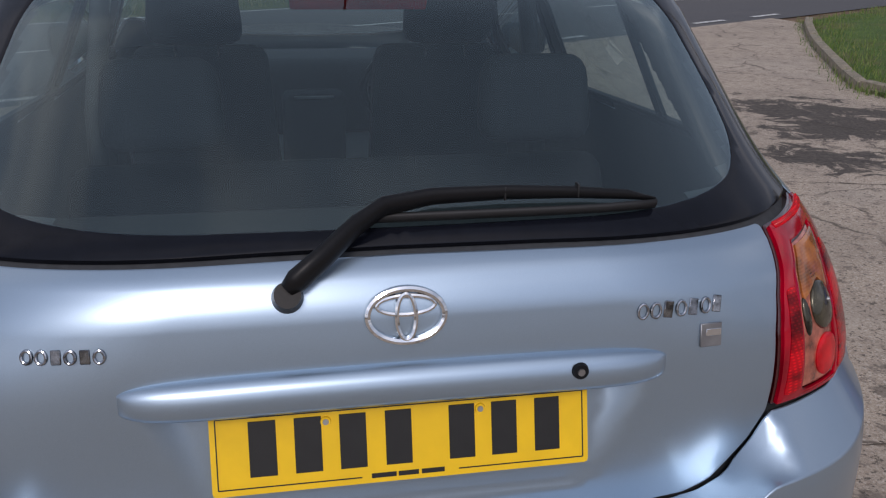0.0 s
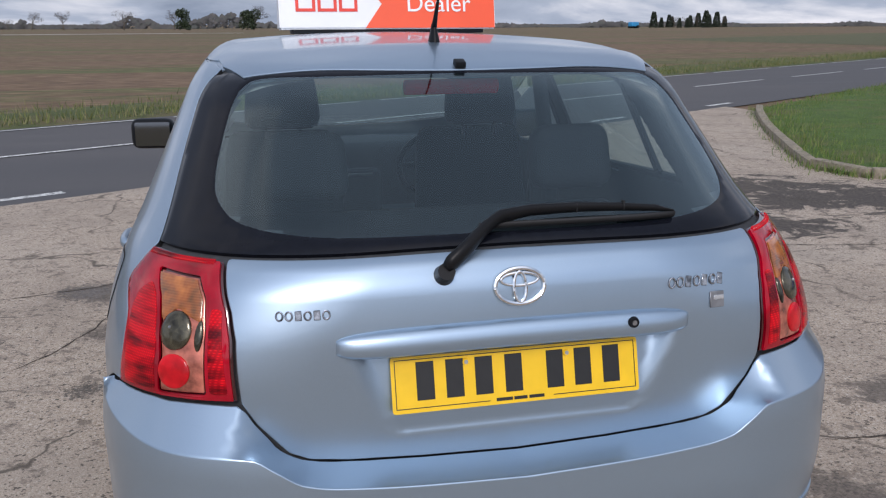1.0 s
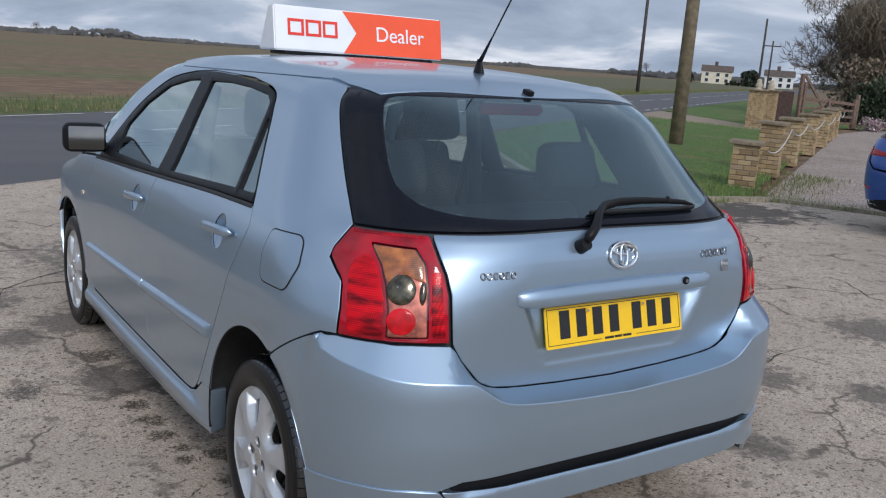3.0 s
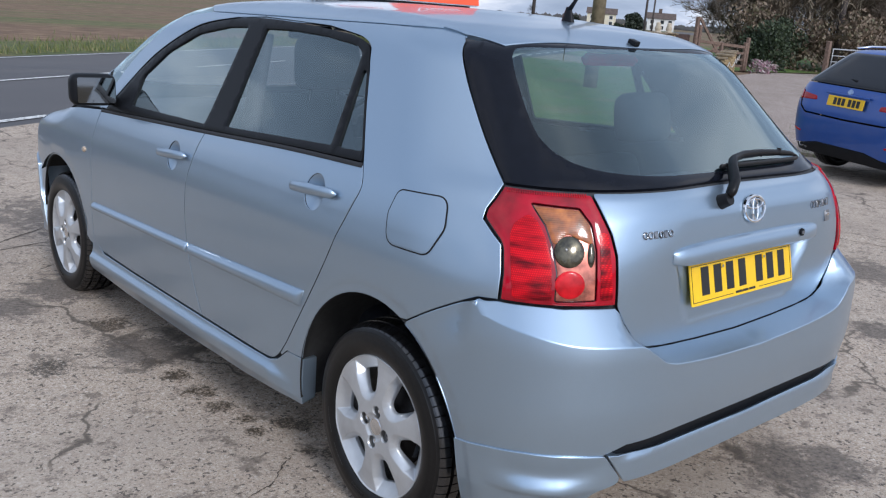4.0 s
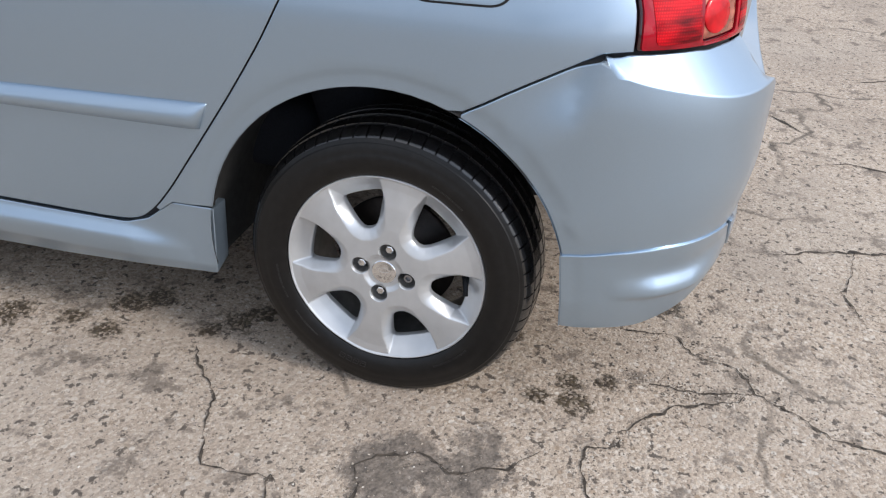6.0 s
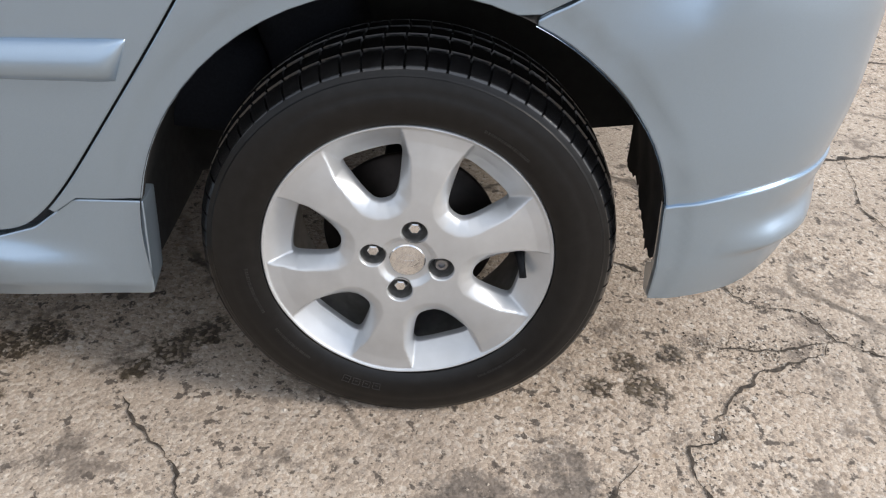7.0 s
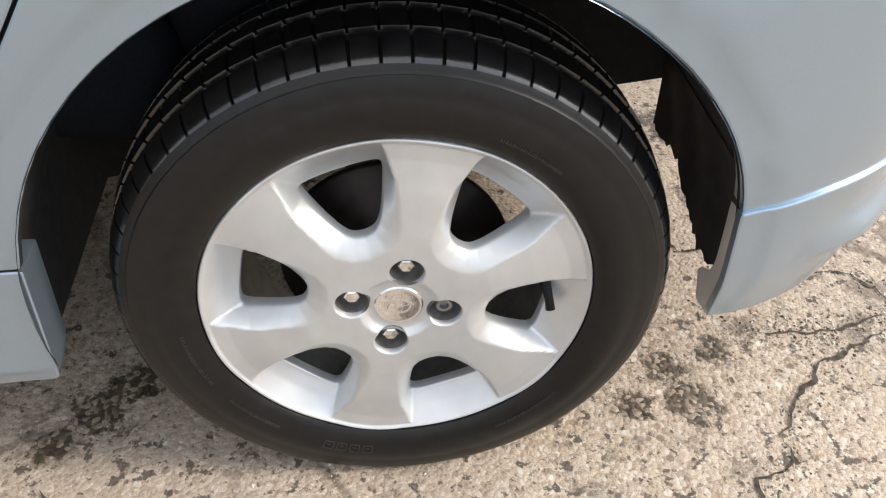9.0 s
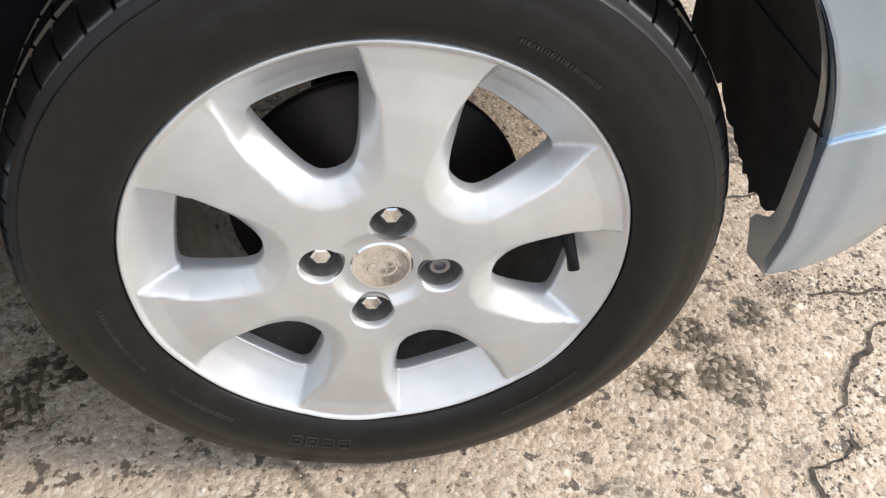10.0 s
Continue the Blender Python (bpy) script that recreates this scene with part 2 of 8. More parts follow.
def facet_len(s):
    """Width of the sloping upper facet of the bumper, along the chart."""
    return np.interp(-both(s), (.285, .31, .385, .45), (.004, .03, .07, .085))


BUMP_TOP = ((-.108, .6560), (-.166, .7010), (-.199, .7245), (-.236, .7490), (-.263, .7660), (-.284, .7785))


def bump_skin(s, v):
    """Bumper: below the crease v is the height, above it v runs over the upper facet to the body."""
    s, v = np.asarray(s, float), np.asarray(v, float)
    zc, zt = line_at(CREASE, s), line_at(LEDGE, s)
    zc = np.where(both(s) > -.285, 2.0, zc)
    p = wrap(bumper, s, np.minimum(v, zc))
    q = wrap(body, s, zt)
    u = np.clip((v - zc) / facet_len(s), 0, 1.1)[..., None]
    u = .75 * u + .25 * u ** 1.5
    r = p + (q - p) * u
    # flush with the quarter panel along the upper joint
    xs, ys = np.array(BUMP_TOP[::-1]).T
    k = np.clip(1 - (np.interp(both(s), xs, ys) - v) / .13, 0, 1) * np.clip((both(s) + .286) / .035, 0, 1)
    k = (k * k * (3 - 2 * k))[..., None]
    return r * (1 - k) + (wrap(body, s, v)) * k


# ---- panels laid on the skin ----
def rounded(points, step=.02):
    """A closed outline from corners (a, b, radius), with the corners rounded and the edges divided."""
    out, n = [], len(points)
    for i in range(n):
        (a, b, r), p, q = points[i], points[i - 1], points[(i + 1) % n]
        c, u, v = np.array((a, b)), np.array(p[:2]) - (a, b), np.array(q[:2]) - (a, b)
        lu, lv = np.linalg.norm(u), np.linalg.norm(v)
        u, v = u / lu, v / lv
        ang = math.acos(max(-1, min(1, float(u @ v))))
        d = min(r / math.tan(ang / 2) if ang < 3.1 else 0, .49 * lu, .49 * lv)
        if r <= 0 or d < 1e-5:
            out.append(c)
        else:
            k = max(3, int(r * (np.pi - ang) / .006) + 2)
            k = min(k, 12)
            for t in np.linspace(0, 1, k):
                out.append((1 - t) ** 2 * (c + u * d) + 2 * t * (1 - t) * c + t * t * (c + v * d))
    return divided(out, step)


def divided(out, step=.02, closed=True):
    res = []
    pts = list(out) + ([out[0]] if closed else [])
    for a, b in zip(pts[:-1], pts[1:]):
        a, b = np.array(a, float), np.array(b, float)
        k = max(1, int(np.ceil(np.linalg.norm(b - a) / step)))
        res += [a + (b - a) * t / k for t in range(k)]
    if not closed:
        res.append(np.array(out[-1], float))
    return np.array(res)


def smooth_line(points, k=6):
    """A Catmull-Rom line through points."""
    p = np.array([points[0], *points, points[-1]], float)
    out = []
    for i in range(1, len(p) - 2):
        for t in np.linspace(0, 1, k, endpoint=False):
            a, b, c, d = p[i - 1:i + 3]
            out.append(.5 * (2 * b + (c - a) * t + (2 * a - 5 * b + 4 * c - d) * t * t + (3 * b - a - 3 * c + d) * t ** 3))
    out.append(p[-2])
    return out


def inset(loop, d):
    """A loop moved inwards by d."""
    p = np.asarray(loop)
    area = np.sum(p[:, 0] * np.roll(p[:, 1], -1) - np.roll(p[:, 0], -1) * p[:, 1])
    e = np.roll(p, -1, 0) - p
    nrm = np.stack([-e[:, 1], e[:, 0]], -1) / np.maximum(np.linalg.norm(e, axis=1, keepdims=True), 1e-9) * np.sign(area)
    m = nrm + np.roll(nrm, 1, 0)
    m /= np.maximum((m * m).sum(1, keepdims=True) / 2, .5)
    return p + m * d


def in_loop(pts, loop):
    x, y = pts[:, 0], pts[:, 1]
    res = np.zeros(len(pts), bool)
    a, b = loop, np.roll(loop, -1, 0)
    for (x0, y0), (x1, y1) in zip(a, b):
        hit = (y0 > y) != (y1 > y)
        res ^= hit & (x < (x1 - x0) * (y - y0) / ((y1 - y0) if y1 != y0 else 1e-12) + x0)
    return res


def mesh_ob(name, verts, faces, mat, parent=None, smooth=True, label=""):
    me = bpy.data.meshes.new(name)
    me.from_pydata([tuple(map(float, v)) for v in verts], [], [tuple(map(int, f)) for f in faces])
    for m in (mat if isinstance(mat, (list, tuple)) else [mat]):
        me.materials.append(m)
    if smooth:
        me.polygons.foreach_set("use_smooth", [True] * len(me.polygons))
    me.update()
    ob = new(name, me)
    if parent:
        ob.parent = parent
    if label:
        tagged(ob, label)
    return ob


from mathutils.geometry import delaunay_2d_cdt


def panel_mesh(surf, loop, holes=(), lines=(), grid=.025, off=0.0, depth=.012, hole_depth=None, gap=.0017, hold=.0018, dome=0.0, normal=None):
    """Vertices and faces of a sheet over a closed loop of a chart, with turned-in edges."""
    loop = inset(loop, gap)
    inner = inset(loop, hold)
    holes = [np.asarray(h) for h in holes]
    hole_in = [inset(h, -hold) for h in holes]
    lo, hi = loop.min(0), loop.max(0)
    gx, gy = np.meshgrid(np.arange(lo[0], hi[0], grid), np.arange(lo[1], hi[1], grid * .9))
    gx = gx + (np.arange(gx.shape[0]) % 2 * grid / 2)[:, None]
    pts = np.stack([gx.ravel(), gy.ravel()], -1)
    keep = in_loop(pts, inner)
    for h in hole_in:
        keep &= ~in_loop(pts, h)
    fixed = np.concatenate([inner, *hole_in, *[np.asarray(l_) for l_ in lines]])
    pts = pts[keep]
    if len(pts):
        near = np.full(len(pts), 1e9)
        for i in range(0, len(fixed), 400):
            near = np.minimum(near, np.sqrt(((pts[:, None] - fixed[None, i:i + 400]) ** 2).sum(-1)).min(1))
        pts = pts[near > grid * .45]
    all_pts = np.concatenate([fixed, pts])
    edges, k = [], 0
    for ring in (inner, *hole_in):
        n = len(ring)
        edges += [(k + i, k + (i + 1) % n) for i in range(n)]
        k += n
    for l_ in lines:
        edges += [(k + i, k + i + 1) for i in range(len(l_) - 1)]
        k += len(l_)
    v2, _, tris, ov, _, _ = delaunay_2d_cdt([Vector(p) for p in all_pts], edges, [], 1 if not holes else 0, 1e-6)
    v2 = np.array([tuple(v) for v in v2])
    tris = [t for t in tris if len(t) == 3]
    cen = np.array([v2[list(t)].mean(0) for t in tris])
    ok = in_loop(cen, inner)
    for h in hole_in:
        ok &= ~in_loop(cen, h)
    tris = [t for t, o in zip(tris, ok) if o]
    where = {}
    for i, olds in enumerate(ov):
        for o in olds:
            where.setdefault(o, i)

    def place(q, o):
        e = 1.5e-3
        p = surf(q[:, 0], q[:, 1])
        n = np.cross(surf(q[:, 0] + e, q[:, 1]) - surf(q[:, 0] - e, q[:, 1]), surf(q[:, 0], q[:, 1] + e) - surf(q[:, 0], q[:, 1] - e))
        n /= np.maximum(np.linalg.norm(n, axis=1, keepdims=True), 1e-12)
        return p, n

    p3, n3 = place(v2, off)
    flip = outward(surf)
    n3 = n3 * flip
    panel_mesh.normals, panel_mesh.tops = n3, len(tris)
    if normal is not None:
        n3 = 0 * n3 + np.array(normal)
    lift = off
    if dome:
        ctr = (lo + hi) / 2
        rr = ((v2 - ctr) / ((hi - lo) / 2)) ** 2
        lift = off + dome * np.clip(1 - rr, 0, 1).prod(1)[:, None]
    verts = list(p3 + n3 * lift)
    faces = []
    for t in tris:
        a, b, c = (v2[i] for i in t)
        ccw = (b[0] - a[0]) * (c[1] - a[1]) - (b[1] - a[1]) * (c[0] - a[0]) > 0
        faces.append(tuple(t) if ccw == (flip > 0) else tuple(t[::-1]))
    deep_from = set()
    k = 0
    for ring_in, ring_out, dep in [(inner, loop, depth)] + [(a, b, depth if hole_depth is None else hole_depth) for a, b in zip(hole_in, holes)]:
        n = len(ring_in)
        po, no = place(np.asarray(ring_out), off)
        no = no * flip if normal is None else 0 * no + np.array(normal)
        base = len(verts)
        verts += list(po + no * (off - min(.0015, dep * .3)))
        levels = [base]
        if dep > 0:
            verts += list(po + no * (off - dep))
            levels.append(base + n)
        rows = [[where[k + i] for i in range(n)]] + [[lv + i for i in range(n)] for lv in levels]
        area = np.sum(ring_out[:, 0] * np.roll(ring_out[:, 1], -1) - np.roll(ring_out[:, 0], -1) * ring_out[:, 1])
        fwd = (area > 0) == (flip > 0)
        if ring_in is not inner:
            fwd = not fwd
        for lv_, (r0, r1) in enumerate(zip(rows[:-1], rows[1:])):
            for i in range(n):
                j = (i + 1) % n
                f = (r1[i], r1[j], r0[j], r0[i])
                f = tuple(dict.fromkeys(f))
                if len(f) > 2:
                    if lv_:
                        deep_from.add(len(faces))
                    faces.append(f if fwd else f[::-1])
        k += n
    panel_mesh.deep = deep_from
    return verts, faces


FLIPS = {}


def outward(surf):
    """+1 where the chart's normal already points out of the car, else -1."""
    return FLIPS.get(surf, 1)


def true_normals(me, normals, tops, sign=1.0):
    """Shades the sheet's own faces with the normals of the surface it lies on; its turned-in edges stay as they are."""
    out = np.zeros((len(me.loops), 3))
    verts = np.empty(len(me.loops), int)
    me.loops.foreach_get("vertex_index", verts)
    k = 3 * tops
    out[:k] = normals[verts[:k]] * np.array((sign, 1, 1))
    me.normals_split_custom_set(out.tolist())


def panel(name, surf, loop, mat, parent, label="", mirror=False, dark_edges=True, **kw):
    v, f = panel_mesh(surf, loop, **kw)
    # deep edge faces of body panels turn black, painting shade into the gaps
    edges_darkened = mat in (PAINT, BLUE) and dark_edges
    mats = [mat, RUBBER_GAP_SHADE] if edges_darkened else [mat]
    index = [1 if (edges_darkened and i in panel_mesh.deep) else 0 for i in range(len(f))]
    ob = mesh_ob(name, v, f, mats, parent, label=label)
    ob.data.set_sharp_from_angle(angle=radians(48))
    ob.data.polygons.foreach_set("material_index", index)
    if mat in (PAINT, BLUE):
        true_normals(ob.data, panel_mesh.normals, panel_mesh.tops)
    if not mirror:
        return ob
    me = bpy.data.meshes.new(name)
    me.from_pydata([(-float(a), float(b), float(c)) for a, b, c in v], [], [tuple(map(int, q[::-1])) for q in f])
    for m in mats:
        me.materials.append(m)
    me.polygons.foreach_set("use_smooth", [True] * len(me.polygons))
    me.polygons.foreach_set("material_index", index)
    me.set_sharp_from_angle(angle=radians(48))
    if mat in (PAINT, BLUE):
        true_normals(me, panel_mesh.normals, panel_mesh.tops, -1.0)
    ob2 = new(name, me)
    ob2.parent = parent
    if label:
        tagged(ob2, label)
    return ob, ob2


# outward sense of each chart (left flank: s forward, z up)
for fn, q in ((skin, (1.0, .7)), (tail, (-.9, .95)), (bump_skin, (-.2, .55))):
    p0 = fn(np.array([q[0]]), np.array([q[1]]))[0]
    n0 = np.cross(fn(np.array([q[0] + 1e-3]), np.array([q[1]]))[0] - p0, fn(np.array([q[0]]), np.array([q[1] + 1e-3]))[0] - p0)
    FLIPS[fn] = 1 if n0 @ (p0 - np.array((0, max(YC, p0[1]), p0[2]))) > 0 else -1
FLIPS[skin_top] = 1
FLIPS[skin_nose] = -1

car = new("hatchback_car")
tagged(car, "silver-blue five-door hatchback parked on cracked concrete, roof sign on top", "car")
car.rotation_euler = (radians(-1.08), 0, 0)

# outlines in the wrap chart: (s, z)
ARC = [(.01 + .355 * math.cos(a), .325 + .355 * math.sin(a)) for a in np.radians(np.linspace(10, 172, 30))]
ARC = [(float(to_s(-.842, y)), z) for y, z in ARC]
ARCF = [(2.6 + .355 * math.cos(a), .325 + .350 * math.sin(a)) for a in np.radians(np.linspace(5, 176, 30))]
REAR_GAP = smooth_line([(.150, 1.020), (.124, .965), (.148, .905), (.193, .820), (.238, .735), (.305, .627), (.395, .492), (.460, .398), (.507, .345), (.548, .322), (.62, .315)])
MID_GAP = smooth_line([(1.10, .990), (1.14, .90), (1.170, .80), (1.178, .69), (1.160, .56), (1.10, .40), (1.050, .314)])
FRONT_GAP = smooth_line([(2.08, .955), (2.13, .80), (2.14, .60), (2.15, .45), (2.14, .325)])
BELT = smooth_line([(.150, 1.020), (.55, 1.012), (1.10, .990), (1.6, .972), (2.08, .955)])
belt = lambda s: float(np.interp(s, [p[0] for p in BELT], [p[1] for p in BELT]))

rear_door_loop = divided(REAR_GAP + [(.8, .3145)] + MID_GAP[::-1] + [(s, belt(s)) for s in (.9, .7, .5, .3)])
front_door_loop = divided(MID_GAP + [(1.3, .314), (1.7, .315)] + FRONT_GAP[::-1] + [(s, belt(s)) for s in (1.9, 1.6, 1.3)])


def oval(cs, cz, rs, rz, n=28):
    return np.array([(cs + rs * math.cos(a), cz + rz * math.sin(a)) for a in np.linspace(0, 2 * math.pi, n, endpoint=False)])


CUPS = ((.345, .910), (1.302, .873))
rear_doors = panel("rear_door", skin, rear_door_loop, PAINT, car, mirror=True, holes=[oval(*CUPS[0], .050, .053)], hole_depth=.004)
front_doors = panel("front_door", skin, front_door_loop, PAINT, car, mirror=True, holes=[oval(*CUPS[1], .050, .053)], hole_depth=.004)

LAMP = [(-.318, 1.041, .0), (-.286, .985, .015), (-.282, .965, .02), (-.326, .912, .05), (-.331, .85, .05), (-.329, .782, .01), (-.563, .779, .006), (-.556, .90, .05), (-.545, .95, .08), (-.508, 1.037, .012)]
lamp_loop = rounded(LAMP, .015)

ROOF_Z = 1.402
GLASS_SIDE = smooth_line([(-.318, 1.043), (-.262, 1.125), (-.208, 1.207), (-.155, 1.285), (-.118, 1.345), (-.112, 1.372)])
q_loop = [(.361, .380), (.450, .377), (.482, .352)] + [p for p in REAR_GAP[::-1] if p[1] > .356]
DLO_REAR = smooth_line([(.150, 1.020), (.20, 1.10), (.262, 1.20), (.318, 1.290), (.345, 1.335), (.40, 1.358), (.464, 1.368)])
q_loop += DLO_REAR[1:] + [(.60, 1.384), (.765, 1.389), (1.02, 1.396), (1.02, ROOF_Z), (.6, ROOF_Z), (.3, ROOF_Z), (.0, ROOF_Z - .004), (-.098, ROOF_Z - .016)]
q_loop += GLASS_SIDE[::-1] + [(-.286, .985), (-.282, .962), (-.326, .912), (-.331, .85), (-.329, .784), (-.289, .7805)] + [(s, z + .0006) for s, z in BUMP_TOP[::-1][1:-1]] + [(-.112, .6600)]
arc_q = [p for p in ARC if p[0] > -.108]
q_loop += arc_q[::-1]
lip_lines = [[(float(to_s(-.842, .012 + r * math.cos(a))), .325 + r * math.sin(a)) for a in np.radians(np.linspace(16, 108, 40))] for r in (.376, .382, .388, .395)]
panel("quarter_panel", skin, divided(q_loop, .02), PAINT, car, mirror=True, grid=.022, lines=lip_lines)

FL = smooth_line([(2.08, .955), (2.35, .935), (2.6, .905), (2.85, .85), (3.05, .77)])
f_loop = FRONT_GAP + [p for p in ARCF[::-1]] + [(2.97, .36), (3.02, .5), (3.05, .62)] + FL[::-1][:-1]
panel("front_wing", skin, divided(f_loop), PAINT, car, mirror=True, grid=.03)

# rails over the doors, roof, spoiler
r_loop = [(1.02, ROOF_Z), (1.02, 1.396)] + smooth_line([(1.223, 1.387), (1.483, 1.348), (1.715, 1.250), (1.866, 1.142), (2.037, .962)]) + smooth_line([(2.12, .962), (2.0, 1.14), (1.86, 1.27), (1.68, 1.37), (1.45, ROOF_Z)])
panel("windscreen_pillar", skin, divided(r_loop), PAINT, car, mirror=True, grid=.02)
edge = skin(np.array([1.45, 1.2, 1.02, .8, .6, .45, .3, .18, .08, .02]), np.full(10, ROOF_Z))
left = [(p[0], p[1]) for p in edge]
roof_loop = left + [(-.40, .045), (-.2, .035), (0, .032), (.2, .035), (.40, .045)] + [(-x, y) for x, y in left[::-1]] + [(.50, 1.62), (.25, 1.70), (0, 1.72), (-.25, 1.70), (-.50, 1.62)]
panel("roof", skin_top, divided(roof_loop, .03), PAINT, car, grid=.04, gap=.0012, dark_edges=False)
sp = skin(np.array([.0, -.098]), np.array([ROOF_Z - .004, ROOF_Z - .016]))
sp_loop = [tuple(left[-1]), (sp[1][0], sp[1][1])] + smooth_line([(-.50, -.085), (-.4, -.11), (-.2, -.132), (0, -.14), (.2, -.132), (.4, -.11), (.50, -.085)]) + [(-sp[1][0], sp[1][1]), (-left[-1][0], left[-1][1]), (.40, .045), (.2, .035), (0, .032), (-.2, .035), (-.40, .045)]
panel("roof_spoiler", skin_top, divided(sp_loop, .02), PAINT, car, grid=.02, depth=.022, off=.004, gap=.001, dark_edges=False)

# the channel closing the joint between roof and side
inner_e = [(x + .035, y) for x, y in left]
outer_e = [(x - .010, y) for x, y in left]
ch_loop = outer_e + [(sp[1][0] - .004, sp[1][1] - .002), (sp[1][0] + .05, sp[1][1] - .01)] + inner_e[::-1]
for sgn in (-1, 1):
    lp = np.array([(-sgn * x, y) for x, y in ch_loop])
    panel("roof_channel", skin_top, divided(lp if sgn < 0 else lp[::-1], .03), PAINT, car, grid=.03, off=-.0045, depth=.004, gap=0, dark_edges=False)

# tailgate
TG = [(-.508, 1.0395), (-.545, .95), (-.557, .90), (-.565, .777), (-.585, .733), (-.628, .668), (-.66, .650), (-.72, .640), (-.85, .631), (MID, .625)]
tg = TG + [(2 * MID - s, z) for s, z in TG[::-1][1:]] + [(2 * MID + .75, 1.0415), (MID, 1.0440), (-.75, 1.0415)]
tg_loop = rounded([(s, z, .006 if abs(s - MID) > .50 and z > 1.03 else .03) for s, z in tg], .015)
panel("tailgate", tail, tg_loop, PAINT, car, grid=.014, label="tailgate with a pressed plate recess")

# rear glass with its black border
GL = GLASS_SIDE[::-1] + [(-.40, 1.042), (-.508, 1.042), (-.70, 1.044), (-.85, 1.046), (MID, 1.047)]
GT = [(-.20, 1.381), (-.35, 1.383), (-.55, 1.386), (-.80, 1.388), (MID, 1.389)]
half = GT[::-1] + GL
g_loop = divided(half + [(2 * MID - s, z) for s, z in half[::-1][1:-1]], .02)
CL = smooth_line([(MID, 1.068), (-.855, 1.069), (-.70, 1.071), (-.592, 1.078), (-.52, 1.088), (-.465, 1.103), (-.41, 1.135), (-.375, 1.176), (-.335, 1.25), (-.30, 1.32), (-.292, 1.345), (-.32, 1.362), (-.5, 1.366), (MID, 1.370)])
c_loop = divided(CL + [(2 * MID - s, z) for s, z in CL[::-1][1:-1]], .02)
panel("rear_window_border", skin, g_loop, FRIT, car, holes=[c_loop[::1]], grid=.02, off=.001, depth=.01, hole_depth=.004, gap=.003)
panel("rear_window_pane", skin, c_loop, REAR_GLASS, car, grid=.03, off=.0005, depth=0, gap=-.003).visible_shadow = False

# bumper
low = [(-.33, .413), (-.40, .420), (-.50, .418), (-.55, .414), (-.60, .436), (-.80, .434), (MID, .432)]
ledge_pts = list(BUMP_TOP) + [(s, float(line_at(CREASE, s)) + float(facet_len(s))) for s in (-.30, -.32, -.35, -.385, -.43, -.48, -.52, -.56, -.585, -.605, -.63, -.65, -.675, -.70, -.75, -.85, -.95, -1.035)]
def arch_at(f, y, z):
    """The chart's s at which the surface f stands at y, at height z."""
    lo, hi = np.full(len(y), -.50), np.full(len(y), .20)
    for _ in range(24):
        m = (lo + hi) / 2
        back = f(m, z)[:, 1] < y
        lo, hi = np.where(back, m, lo), np.where(back, hi, m)
    return (lo + hi) / 2


arc_a = np.radians(np.linspace(114.5, 167.5, 14))
arc_r = .355 + .004 * np.clip((np.degrees(arc_a) - 130) / 20, 0, 1)
arc_z = .325 + arc_r * np.sin(arc_a)
ARC_BUMP = [(float(a), float(b)) for a, b in zip(arch_at(bump_skin, .012 + arc_r * np.cos(arc_a), arc_z), arc_z)]
low = [(float(arch_at(bump_skin, np.array([-.337]), np.array([.400]))[0]), .400)] + low
b_loop = ledge_pts[::-1] + ARC_BUMP + low
b_full = [b_loop[0]] + b_loop[1:] + [(2 * MID - s, z) for s, z in b_loop[::-1][1:-1]]
cr_s = np.linspace(-.312, 2 * MID + .312, 190)
cr_lines = [np.stack([cr_s, line_at(CREASE, cr_s) + d * np.minimum(1, facet_len(cr_s) / .06)], -1) for d in (-.008, -.003, 0, .004, .010)]
panel("rear_bumper", bump_skin, divided(b_full, .015), PAINT, car, lines=cr_lines, grid=.016, depth=.010, dark_edges=False, label="silver-blue rear bumper with stepped upper ledge")

# dark structure behind the panel gaps, with the window and wheel openings left free
SIDE_GLASS = divided([(.165, 1.035), (.55, 1.03), (1.10, 1.005), (1.6, .99), (2.02, .985), (1.86, 1.13), (1.70, 1.24), (1.47, 1.335), (1.22, 1.375), (1.0, 1.382), (.765, 1.374), (.47, 1.352), (.35, 1.325), (.30, 1.24), (.235, 1.14)])


